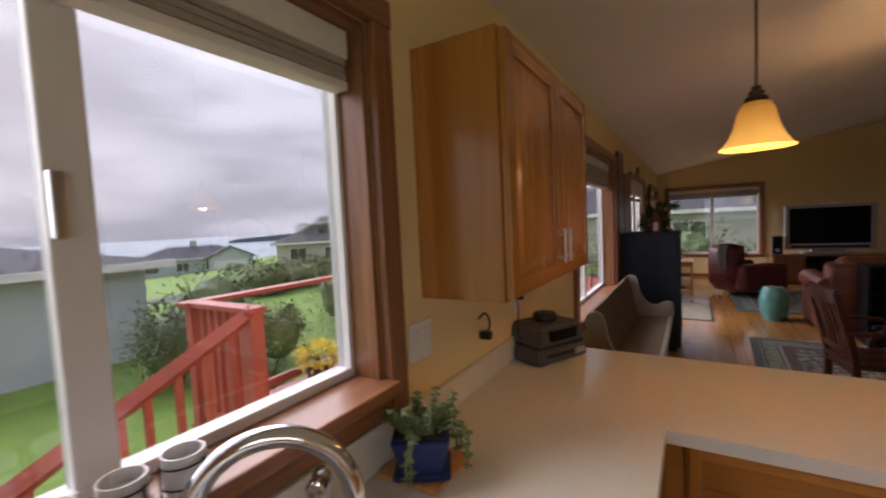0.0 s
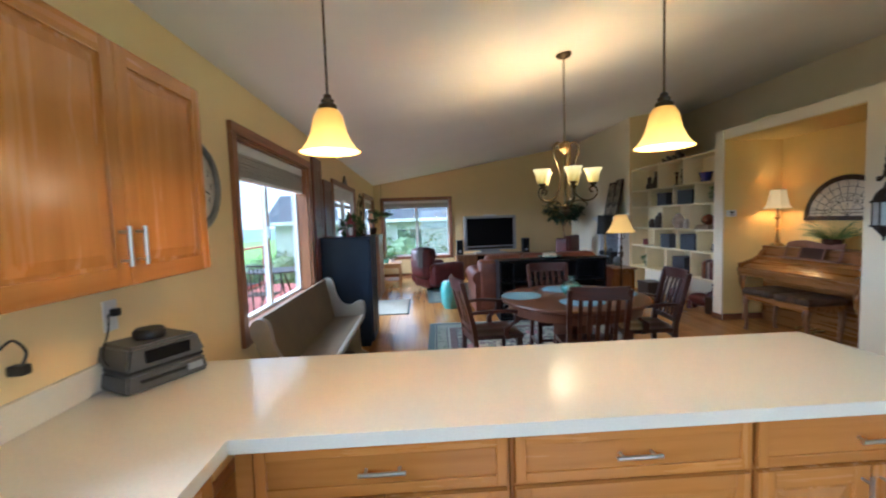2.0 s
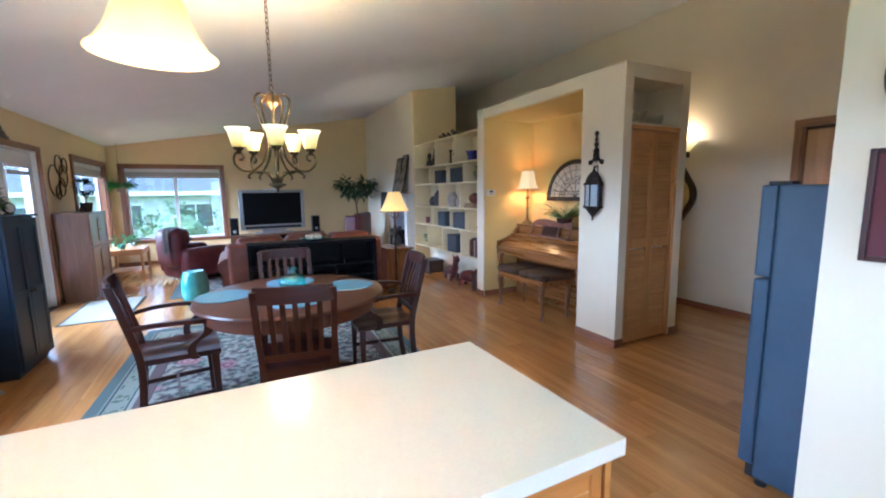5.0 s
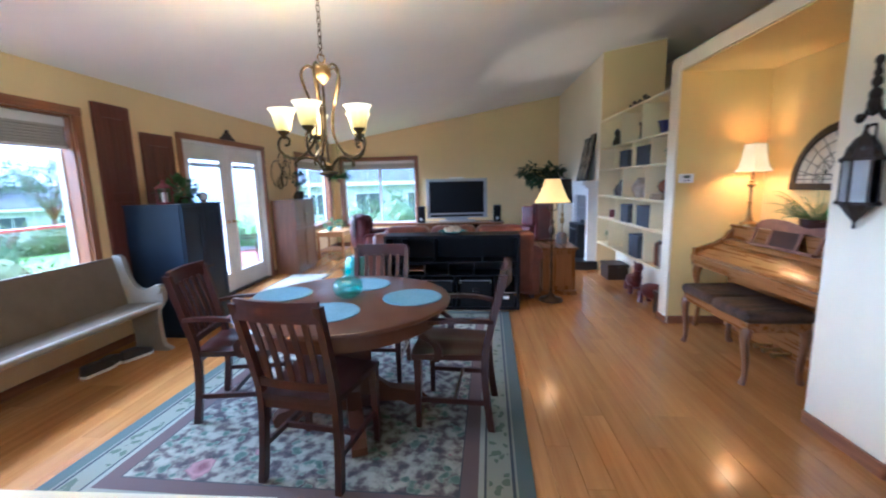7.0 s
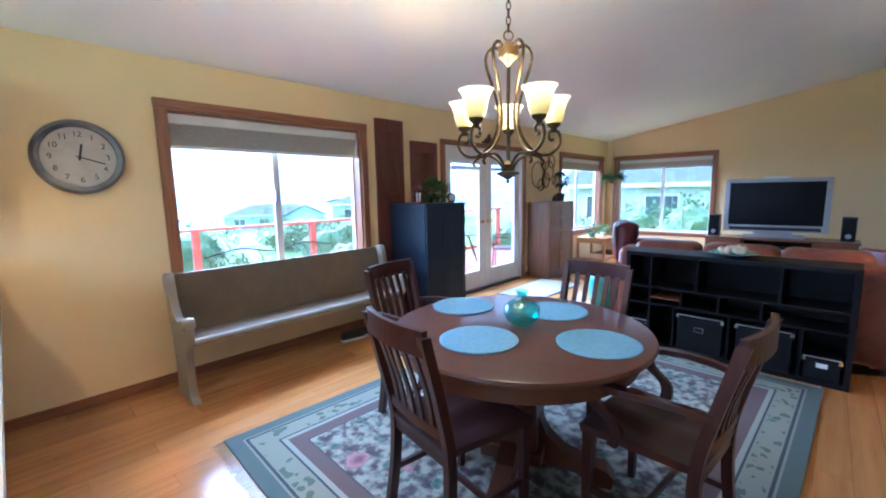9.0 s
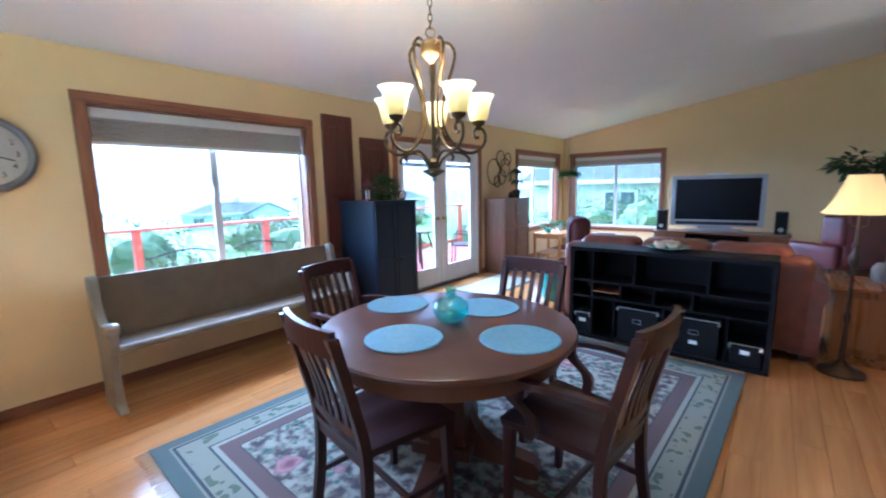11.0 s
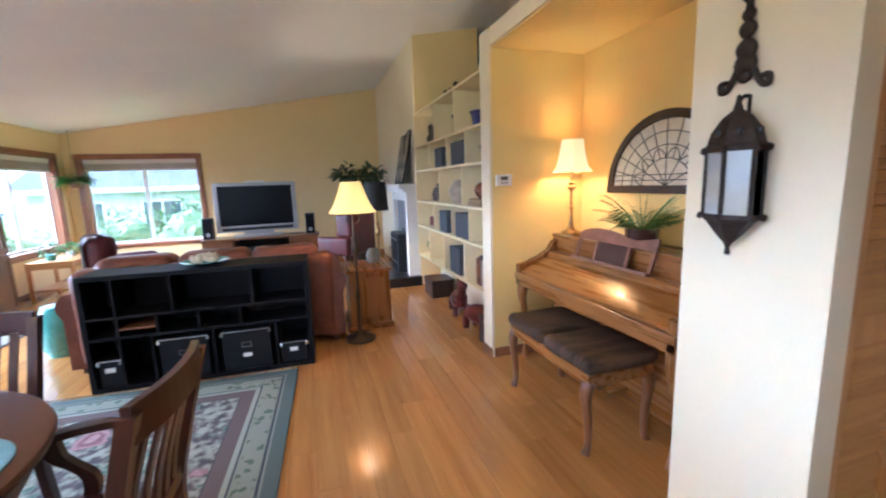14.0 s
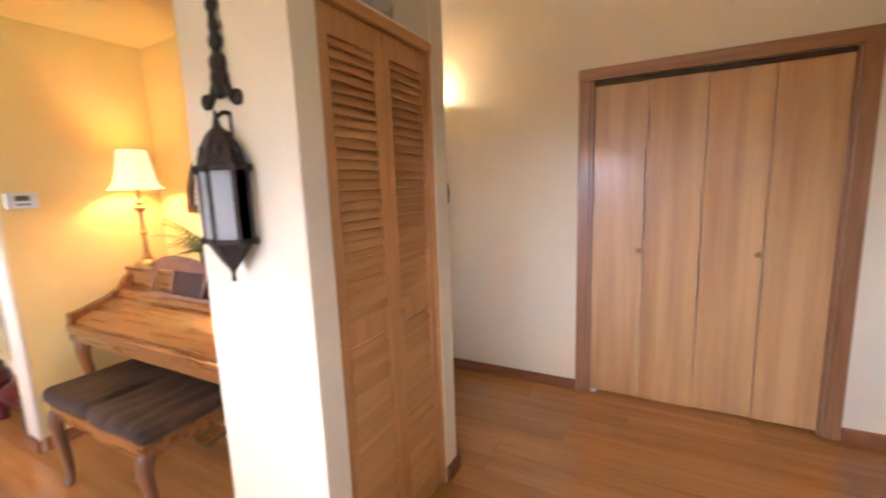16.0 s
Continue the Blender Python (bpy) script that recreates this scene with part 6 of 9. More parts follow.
# Brown cabinet by the doors
ar = thing("side_cabinet", "brown wooden two-door panelled cabinet by the doors", "cabinet", pose(0.0, 8.16, 0))
bx("body", WALNUT["z"], ar, 0.0, 0, 0.04, 0.36, 0.84, 1.20, 0.004)
bx("top", WALNUT["y"], ar, -0.003, -0.015, 1.20, 0.395, 0.855, 1.222, 0.004)
bx("plinth", WALNUT["y"], ar, 0.01, 0.01, 0, 0.35, 0.83, 0.04, 0.002)
for a, b in ((0.008, 0.417), (0.423, 0.832)):
    for z0, z1 in ((0.05, 0.74), (0.76, 1.19)):
        bm = bmesh.new()
        box(bm, 0.361, a, z0, 0.373, b, z1, 0.002)
        for q in ((a, z0, a + 0.05, z1), (b - 0.05, z0, b, z1), (a + 0.05, z0, b - 0.05, z0 + 0.06), (a + 0.05, z1 - 0.06, b - 0.05, z1)):
            box(bm, 0.373, q[0], q[1], 0.382, q[2], q[3], 0.002)
        dr = part("door", bm, WALNUT["z"], ar)
        bm = bmesh.new()
        lathe(bm, [(0.0, 0.022), (0.01, 0.02), (0.011, 0.014), (0.005, 0.008), (0.005, 0.0)], 12, pose(0.382, b - 0.03 if a < 0.1 else a + 0.03, (z0 + z1) / 2, 0, 90, 0))
        part("knob", bm, BRASS, dr, "brass knob", True)
rg = random.Random(21)
tp = thing("topiary_plant", "small dark ball topiary in a brown pot", "plant", pose(0.20, 8.86, 1.222) @ Matrix.Scale(1.3, 4))
bm = bmesh.new()
lathe(bm, [(0.0, 0), (0.045, 0), (0.06, 0.09), (0.055, 0.10), (0.0, 0.09)], 20)
part("pot", bm, BRONZE, tp, "", True)
bm = bmesh.new()
tube(bm, [(0, 0, 0.09), (0.004, 0, 0.2)], 0.007, 6)
part("stem", bm, WALNUT["z"], tp)
bm = bmesh.new()
leafy(bm, rg, (0, 0, 0.27), (0.10, 0.10, 0.095), 260, 0.04, 1.0)
part("leaves", bm, LEAFDARK, tp)
bm = bmesh.new()
lathe(bm, [(0.0, 0), (0.035, 0), (0.045, 0.03), (0.03, 0.07), (0.014, 0.09), (0.018, 0.11), (0.0, 0.11)], 18)
solo("small_jar", bm, BRONZE, "small dark rounded jar on the cabinet", "jar", smooth=True, m=pose(0.2, 8.66, 1.222))

# Wire ring wall sculpture
rw = thing("wall_sculpture", "bronze wire wall sculpture of interlocking rings", "wall art", pose(WX + 0.02, 8.67, 1.72, 0, 0, 90))
for dx, dz, r in ((-0.20, -0.06, 0.20), (0.02, 0.16, 0.13), (0.17, 0.02, 0.15), (0.06, -0.14, 0.12), (0.26, 0.17, 0.10), (-0.10, -0.22, 0.09)):
    bm = bmesh.new()
    tube(bm, [(dx + r * math.cos(t), 0, dz + r * 1.05 * math.sin(t)) for t in np.linspace(0, 2 * math.pi, 33)], 0.008, 6, False)
    part("ring", bm, BRONZE, rw, "", True)

# Corner tables and plants
ct = thing("corner_table", "light wooden corner table with a lower shelf", "table", pose(0.42, 9.95, 0))
bx("tabletop", PINE["y"], ct, -0.27, -0.33, 0.50, 0.27, 0.33, 0.53, 0.005)
bx("shelf", PINE["y"], ct, -0.24, -0.30, 0.13, 0.24, 0.30, 0.15, 0.003)
for sx in (-1, 1):
    for sy in (-1, 1):
        bx("leg", PINE["z"], ct, sx * 0.245 - 0.02, sy * 0.305 - 0.02, 0, sx * 0.245 + 0.02, sy * 0.305 + 0.02, 0.50, 0.003)
for s in (-1, 1):
    bx("apron", PINE["x"], ct, -0.225, s * 0.305 - 0.01, 0.43, 0.225, s * 0.305 + 0.01, 0.499, 0.002)
    bx("apron", PINE["y"], ct, s * 0.245 - 0.01, -0.285, 0.43, s * 0.245 + 0.01, 0.285, 0.499, 0.002)
for (px, py, sc) in ((0.36, 9.82, 1.0), (0.46, 10.12, 0.8)):
    q = thing("potted_plant", "small leafy pot plant on the corner table", "plant", pose(px, py, 0.53), "plants by the corner windows")
    bm = bmesh.new()
    lathe(bm, [(0.0, 0), (0.05 * sc, 0), (0.07 * sc, 0.08 * sc), (0.06 * sc, 0.085 * sc), (0.0, 0.075 * sc)], 18)
    part("pot", bm, WHITE if sc < 1 else TEAL, q, "", True)
    bm = bmesh.new()
    leafy(bm, rg, (0, 0, 0.15 * sc), (0.14 * sc, 0.14 * sc, 0.10 * sc), 110, 0.06)
    part("leaves", bm, LEAF, q)
hf = thing("hanging_fern", "hanging green fern in the window corner", "plant", pose(0.19, 11.18, 1.62))
bm = bmesh.new()
lathe(bm, [(0.0, -0.1), (0.06, -0.1), (0.09, 0.0), (0.08, 0.0), (0.0, -0.02)], 20)
part("basket", bm, WALNUT["z"], hf, "", True)
bm = bmesh.new()
for k in range(52):
    a = k * 2.4
    frond(bm, rg, (0.03 * math.cos(a), 0.03 * math.sin(a), 0.0), (math.cos(a), math.sin(a), 0.1), rg.uniform(0.16, 0.27), rg.uniform(0.10, 0.26), 0.08, 12, rg.uniform(0.3, 1.1))
part("fronds", bm, material("bright fern leaf", (0.12, 0.28, 0.05), 0.5, colour2=(0.07, 0.18, 0.03), scale=12), hf)
bm = bmesh.new()
for k in range(3):
    a = 2.1 * k
    tube(bm, [(0.085 * math.cos(a), 0.085 * math.sin(a), 0), (0, 0, 0.45)], 0.0025, 4)
tube(bm, [(0, 0, 0.45), (0, 0, ceil_z(0.19) - 1.62)], 0.0025, 4)
part("hanger", bm, WIRE, hf)

# Television and stand
st = thing("television_stand", "brown wooden media stand with a black open bay", "stand", pose(2.02, 10.55, 0))
bx("top", WALNUT["x"], st, 0, 0, 0.55, 1.92, 0.52, 0.58, 0.004)
bx("left_cupboard", WALNUT["z"], st, 0.02, 0.02, 0.04, 0.52, 0.5, 0.55, 0.003)
bx("right_cupboard", WALNUT["z"], st, 1.40, 0.02, 0.04, 1.90, 0.5, 0.55, 0.003)
bx("bay_floor", BLACKWOOD, st, 0.52, 0.02, 0.04, 1.40, 0.5, 0.07, 0.002)
bx("bay_back", BLACKWOOD, st, 0.52, 0.46, 0.07, 1.40, 0.5, 0.55, 0.002)
bx("bay_shelf", BLACKWOOD, st, 0.52, 0.04, 0.34, 1.40, 0.46, 0.36, 0.002)
bx("plinth", WALNUT["x"], st, 0.03, 0.04, 0, 1.89, 0.48, 0.04, 0.002)
for x0 in (0.03, 1.41):
    bx("door", WALNUT["z"], st, x0, 0.0, 0.06, x0 + 0.48, 0.019, 0.54, 0.003)
pl_ = thing("disc_player", "black disc player with a pale display in the stand", "player", pose(2.98, 10.75, 0.36))
bx("case", BLACK, pl_, -0.21, -0.14, 0.0, 0.21, 0.14, 0.075, 0.004)
bx("display", WHITE, pl_, -0.13, -0.143, 0.02, 0.13, -0.14, 0.055, 0.001, "pale display")
tv = thing("television", "large silver-framed television, switched off", "television", pose(2.915, 10.88, 0.58, 0, 0, 5))
bx("foot", SILVER, tv, -0.40, -0.12, 0, 0.40, 0.14, 0.035, 0.008)
bx("neck", SILVER, tv, -0.25, -0.03, 0.035, 0.25, 0.08, 0.10, 0.006)
bm = bmesh.new()
for q in ((-0.67, 0.09, -0.60, 0.95), (0.60, 0.09, 0.67, 0.95), (-0.60, 0.09, 0.60, 0.20), (-0.60, 0.89, 0.60, 0.95)):
    box(bm, q[0], -0.06, q[1], q[2], 0.03, q[3], 0.008)
part("bezel", bm, SILVER, tv, "silver plastic bezel")
bx("screen", SCREEN, tv, -0.60, -0.045, 0.20, 0.60, -0.03, 0.89, 0.001, "dark glass screen")
bx("back_shell", BLACK, tv, -0.62, 0.0, 0.11, 0.62, 0.10, 0.93, 0.02)
bx("speaker_grille", BLACK, tv, -0.58, -0.0625, 0.115, 0.58, -0.06, 0.165, 0.001)
for x in (2.13, 3.80):
    sp = thing("loudspeaker", "slim black loudspeaker beside the television", "speaker", pose(x, 10.78, 0.58), "loudspeakers by the television")
    bx("cabinet", BLACK, sp, -0.08, -0.09, 0, 0.08, 0.09, 0.36, 0.006)
    bx("grille", BLACKWOOD, sp, -0.07, -0.097, 0.02, 0.07, -0.09, 0.34, 0.003)
    bm = bmesh.new()
    lathe(bm, [(0.0, 0.008), (0.02, 0.006), (0.035, 0.0)], 16, pose(0, -0.097, 0.08, 90, 0, 0))
    part("driver", bm, SILVER, sp, "silver driver cone", True)
bm = bmesh.new()
box(bm, -0.16, -0.02, 0, 0.16, 0.02, 0.03, 0.004)
solo("sensor_bar", bm, WHITE, "pale narrow bar on top of the television", "bar", m=pose(2.915, 10.88, 1.531, 0, 0, 5))

# Wing chair
wc = thing("wing_chair", "burgundy wing chair with a grey throw and dark legs", "armchair", pose(4.35, 9.95, 0, 0, 0, 48))
cushion("seat", wc, LEATHER2, -0.30, -0.30, 0.28, 0.30, 0.32, 0.46, 0.05)
cushion("backrest", wc, LEATHER2, -0.31, -0.42, 0.30, 0.31, -0.26, 1.02, 0.06)
for s in (-1, 1):
    cushion("wing", wc, LEATHER2, s * 0.32 - 0.05, -0.38, 0.60, s * 0.32 + 0.05, -0.10, 0.98, 0.045)
    cushion("arm", wc, LEATHER2, s * 0.34 - 0.06, -0.34, 0.30, s * 0.34 + 0.06, 0.28, 0.60, 0.05)
    for y in (-0.34, 0.26):
        bx("leg", MAHOG["z"], wc, s * 0.30 - 0.02, y - 0.02, 0, s * 0.30 + 0.02, y + 0.02, 0.29, 0.003)
cushion("throw", wc, THROW, -0.26, -0.24, 0.44, 0.20, -0.10, 0.88, 0.04, "grey folded throw")


# Floor lamp
def turned_lamp(label, m, height, shade_z0, shade_z1, r0, r1, mat_pole, mat_shade, watts, square=False, base_r=0.14, name="floor_lamp", glow=True, flare=0.72):
    lp = thing(name, label, "lamp", m)
    bm = bmesh.new()
    lathe(bm, [(0.0, 0), (base_r, 0), (base_r, 0.015), (base_r * 0.9, 0.03), (base_r * 0.45, 0.045), (base_r * 0.3, 0.07), (0.018, 0.10)], 32)
    part("base", bm, mat_pole, lp, "", True)
    bm = bmesh.new()
    h = height
    prof = [(0.018, 0.10)]
    for f_, r in ((0.25, 0.012), (0.30, 0.022), (0.33, 0.012), (0.62, 0.012), (0.66, 0.03), (0.70, 0.034), (0.74, 0.016), (0.78, 0.026), (0.80, 0.012), (1.0, 0.010)):
        prof.append((r, 0.10 + (h - 0.10) * f_))
    lathe(bm, prof, 18)
    part("pole", bm, mat_pole, lp, "", True)
    bm = bmesh.new()
    n = 6 if square else 36
    pr = []
    for i in range(9):
        t = i / 8
        r = r0 + (r1 - r0) * (t ** flare)
        pr.append((r, shade_z0 + (shade_z1 - shade_z0) * t))
    lathe(bm, pr, n)
    lathe(bm, [(r - 0.003, z) for r, z in pr], n)
    sh_ = part("shade", bm, mat_shade, lp, "cloth lamp shade, glowing" if glow else "black lamp shade", not square)
    bm = bmesh.new()
    for r, z in ((r0, shade_z0),):
        tube(bm, [(r * math.cos(t), r * math.sin(t), z) for t in np.linspace(0, 2 * math.pi, n + 1)], 0.004, 6, False)
    part("shade_trim", bm, mat_shade, sh_)
    if watts:
        p = m.translation
        bulb(p.x, p.y, p.z + (shade_z0 * 0.55 + shade_z1 * 0.45), watts, 0.04)
    return lp


fl = turned_lamp("bronze floor lamp with a flared cream cloth shade, lit", pose(4.178, 6.55, 0), 1.20, 1.185, 1.45, 0.205, 0.085, BRONZE, LAMPCLOTH, FLOORLAMP_W)
bm = bmesh.new()
for s in (-1, 1):
    tube(bm, curve_points([(0, 0, 1.09), (s * 0.025, 0, 1.085), (s * 0.05, 0, 1.10), (s * 0.055, 0, 1.13), (s * 0.05, 0, 1.165)], 5), 0.006, 6)
part("scroll_arms", bm, BRONZE, fl, "bronze scroll arms", True)

# End table with a stone jar, and the black lamp behind
et = thing("end_table", "square honey wood end table chest", "table", pose(4.32, 7.05, 0))
bx("top", PIANO["y"], et, -0.23, -0.29, 0.58, 0.23, 0.29, 0.605, 0.006)
bx("body", PIANO["z"], et, -0.20, -0.26, 0.06, 0.20, 0.26, 0.58, 0.004)
bx("plinth", PIANO["y"], et, -0.22, -0.28, 0, 0.22, 0.28, 0.06, 0.006)
bx("panel", PIANO["z"], et, -0.15, -0.268, 0.12, 0.15, -0.26, 0.52, 0.004)
bx("panel", PIANO["z"], et, 0.20, -0.20, 0.12, 0.208, 0.20, 0.52, 0.004)
bm = bmesh.new()
lathe(bm, [(0.0, 0), (0.06, 0), (0.075, 0.05), (0.07, 0.11), (0.05, 0.14), (0.045, 0.15), (0.0, 0.15)], 20)
solo("stone_jar", bm, material("grey stoneware", (0.16, 0.17, 0.17), 0.6, colour2=(0.10, 0.11, 0.11), scale=12), "grey stoneware jar on the end table", "jar", smooth=True, m=pose(4.42, 7.15, 0.605))
turned_lamp("tall black-shaded brass lamp beside the hearth", pose(4.62, 8.05, 0), 1.16, 1.10, 1.45, 0.15, 0.13, BRASS, material("black lamp shade", (0.015, 0.015, 0.016), 0.7), 1.8, False, 0.12, "floor_lamp", False)

# Tall foliage plant in the north-east corner
rg = random.Random(33)
fp = thing("indoor_tree", "tall dark green leafy potted tree in the corner", "plant", pose(4.72, 10.55, 0))
bm = bmesh.new()
lathe(bm, [(0.0, 0), (0.13, 0), (0.17, 0.28), (0.18, 0.30), (0.16, 0.30), (0.0, 0.27)], 28)
part("pot", bm, BRONZE, fp, "dark round pot", True)
bm = bmesh.new()
tips = []
tube(bm, curve_points([(0, 0, 0.26), (0.02, 0.01, 0.7), (-0.01, 0.02, 1.2)], 6), 0.018, 7)
for k in range(9):
    a = k * 2.4
    e = (0.26 * math.cos(a), 0.26 * math.sin(a), 1.55 + 0.12 * math.sin(k * 1.7))
    tube(bm, curve_points([(-0.01, 0.02, 1.15), (e[0] * 0.4, e[1] * 0.4, 1.38), e], 5), 0.007, 5)
    tips.append(e)
part("trunk", bm, WALNUT["z"], fp, "", True)
bm = bmesh.new()
for e in tips:
    leafy(bm, rg, (e[0], e[1], e[2]), (0.2, 0.2, 0.13), 60, 0.13, 0.6, 0.4)
part("crown", bm, LEAFDARK, fp)

# Fireplace
STONE = material("grey stone tile", (0.16, 0.16, 0.17), 0.35, colour2=(0.09, 0.09, 0.10), scale=5, bump=0.2)
HEARTH = material("black stone hearth", (0.02, 0.02, 0.022), 0.3, colour2=(0.012, 0.012, 0.013), scale=5)
fpc = thing("fireplace", "white mantel fireplace with grey stone and a black stove insert", "fireplace", pose(5.243, 8.28, 0))
bx("mantel_shelf", WHITE, fpc, -0.265, 0.02, 1.35, 0, 1.18, 1.415, 0.006)
bx("mantel_moulding", WHITE, fpc, -0.21, 0.06, 1.30, 0, 1.14, 1.35, 0.006)
bx("pilaster", WHITE, fpc, -0.16, 0.08, 0.13, 0, 0.20, 1.30, 0.004)
bx("pilaster", WHITE, fpc, -0.16, 1.00, 0.13, 0, 1.12, 1.30, 0.004)
bx("frieze", WHITE, fpc, -0.15, 0.20, 1.18, 0, 1.00, 1.30, 0.004)
for i in range(3):
    for j in range(5):
        if not (j < 3 and i == 1):
            bx("tile", STONE, fpc, -0.10, 0.205 + i * 0.265, 0.135 + j * 0.208, -0.02, 0.205 + i * 0.265 + 0.26, 0.135 + j * 0.208 + 0.203, 0.003)
bx("backing", STONE, fpc, -0.02, 0.20, 0.13, 0, 1.0, 1.18, 0)
bx("hearth", HEARTH, fpc, -0.50, 0.0, 0, 0, 1.25, 0.13, 0.008, "black stone hearth slab")
stv = bx("stove", material("black cast iron", (0.012, 0.012, 0.013), 0.45, 0.3, scale=20, bump=0.2), fpc, -0.26, 0.34, 0.131, -0.101, 0.86, 0.70, 0.012, "black cast iron stove insert")
bx("stove_glass", SCREEN, stv, -0.266, 0.42, 0.28, -0.258, 0.78, 0.60, 0.002, "dark stove glass")
bx("stove_trim", STEEL, stv, -0.27, 0.40, 0.60, -0.256, 0.80, 0.615, 0.002)
bx("stove_trim", STEEL, stv, -0.27, 0.40, 0.265, -0.256, 0.80, 0.28, 0.002)
bm = bmesh.new()
lathe(bm, [(0, 0), (0.012, 0), (0.012, 0.03), (0, 0.035)], 10, pose(-0.262, 0.81, 0.45, 0, -90, 0))
part("stove_knob", bm, STEEL, stv, "", True)

ART = material("sepia art print", (0.30, 0.25, 0.17), 0.6, colour2=(0.05, 0.045, 0.035), scale=6, contrast=(0.42, 0.58))
for yy, h, th, dpt in ((8.72, 0.80, 12, 0.0), (8.98, 0.72, 11, 0.05)):
    pc = thing("leaning_panel", "dark sepia framed panel leaning on the mantel", "picture", pose(5.235 - 0.15 - dpt * 0, yy, 1.418, 0, 0, -90) @ pose(0, 0, 0, -th, 0, 0), "panels on the mantel")
    bx("frame", BLACKWOOD, pc, -0.16, 0.0, 0, 0.16, 0.02, h, 0.003)
    bx("print", ART, pc, -0.13, -0.004, 0.03, 0.13, 0.0, h - 0.03, 0.001)

# Bookcase
bc = thing("bookcase", "built-in ivory bookcase with staggered compartments", "bookcase", pose(5.17, 5.885, 0))
L_, D_ = 2.25, 0.325
ZS = [0.49, 0.88, 1.20, 1.58, 1.88, 2.285]
for z in ZS:
    bx("shelf", SHELFCREAM, bc, 0, 0.02, z - 0.022, D_, L_ - 0.02, z, 0.002)
bx("side", SHELFCREAM, bc, 0, 0, ZS[0] - 0.022, D_, 0.02, ZS[-1], 0.002)
bx("side", SHELFCREAM, bc, 0, L_ - 0.02, ZS[0] - 0.022, D_, L_, ZS[-1], 0.002)
bx("back", SHELFCREAM, bc, D_ - 0.008, 0.02, ZS[0], D_, L_ - 0.02, ZS[-1], 0)
UP = {0: (0.52, 1.13, 1.72), 1: (0.38, 0.86, 1.48), 2: (0.545, 1.24), 3: (0.435, 0.96, 1.60), 4: (0.71, 1.375)}
for r_, ys in UP.items():
    for y in ys:
        bx("upright", SHELFCREAM, bc, 0.004, y, ZS[r_], D_ - 0.009, y + 0.018, ZS[r_ + 1] - 0.022, 0.001)


def case_at(y, row):
    return (5.17 + 0.14, 5.885 + y, ZS[row])


SLATE = material("slate grey cloth box", (0.055, 0.06, 0.075), 0.7, colour2=(0.04, 0.045, 0.055), scale=40)
for y, row, wy, h in ((0.71, 3, 0.34, 0.22), (1.30, 3, 0.26, 0.21), (0.63, 1, 0.34, 0.24), (1.20, 1, 0.26, 0.23), (0.85, 0, 0.30, 0.27)):
    x, yy, z = case_at(y, row)
    o = thing("cloth_bin", "slate grey fabric storage bin in the bookcase", "box", pose(x, yy, z), "grey bins in the bookcase")
    bx("body", SLATE, o, -0.12, -wy / 2, 0, 0.14, wy / 2, h, 0.006)
    bx("rim", SLATE, o, -0.123, -wy / 2 - 0.003, h - 0.03, 0.143, wy / 2 + 0.003, h - 0.012, 0.003)


def ornament(name, label, category, profile, mat, y, row, dx=0.0, m=None):
    x, yy, z = case_at(y, row) if row < 5 else (5.31, 5.885 + y, ZS[5])
    bm = bmesh.new()
    lathe(bm, profile, 24)
    return solo(name, bm, mat, label, category, smooth=True, m=pose(x + dx, yy, z))


COBALT = material("cobalt glaze", (0.02, 0.025, 0.22), 0.15, coat=0.5)
RUST = material("rust brown glaze", (0.24, 0.07, 0.025), 0.25, colour2=(0.10, 0.03, 0.015), scale=12, coat=0.3)
PALE = material("pale marbled stone", (0.50, 0.42, 0.34), 0.4, colour2=(0.32, 0.26, 0.20), scale=14)
DARKWOOD = material("dark carved wood", (0.05, 0.028, 0.018), 0.4, colour2=(0.03, 0.018, 0.012), scale=16)
ornament("blue_bowl", "cobalt blue glazed flower pot", "pot", [(0, 0), (0.06, 0), (0.085, 0.12), (0.10, 0.14), (0.095, 0.145), (0.075, 0.12), (0, 0.02)], COBALT, 0.40, 4)
ornament("tall_bottle", "tall dark wooden bottle", "bottle", [(0, 0), (0.05, 0), (0.055, 0.18), (0.03, 0.26), (0.028, 0.32), (0, 0.32)], DARKWOOD, 0.10, 4)
ornament("carved_figure", "dark carved wooden standing ornament", "ornament", [(0, 0), (0.04, 0), (0.035, 0.08), (0.05, 0.14), (0.03, 0.2), (0.04, 0.25), (0, 0.28)], DARKWOOD, 0.90, 4)
ornament("candle_stick", "slim dark turned wooden candlestick", "candlestick", [(0, 0), (0.045, 0), (0.04, 0.02), (0.015, 0.04), (0.015, 0.18), (0.03, 0.2), (0.03, 0.22), (0, 0.22)], DARKWOOD, 1.08, 4)
ornament("wooden_vase", "slender dark wooden vase", "vase", [(0, 0), (0.05, 0), (0.06, 0.1), (0.03, 0.2), (0.02, 0.28), (0.03, 0.30), (0, 0.3)], DARKWOOD, 1.66, 4)
ornament("carved_figure", "dark carved wooden standing ornament", "ornament", [(0, 0), (0.05, 0), (0.06, 0.06), (0.03, 0.12), (0.04, 0.2), (0, 0.24)], DARKWOOD, 1.80, 4, -0.04)
ornament("round_vase", "round rust brown glazed ball vase", "vase", [(0, 0), (0.035, 0), (0.075, 0.035), (0.088, 0.078), (0.07, 0.125), (0.032, 0.148), (0.028, 0.155), (0, 0.155)], RUST, 0.34, 2, 0, None).location.z += 0.062
x, yy, z = case_at(0.34, 2)
bm = bmesh.new()
box(bm, -0.11, -0.14, 0, 0.11, 0.14, 0.028, 0.003)
box(bm, -0.10, -0.13, 0.0285, 0.10, 0.13, 0.0615, 0.003)
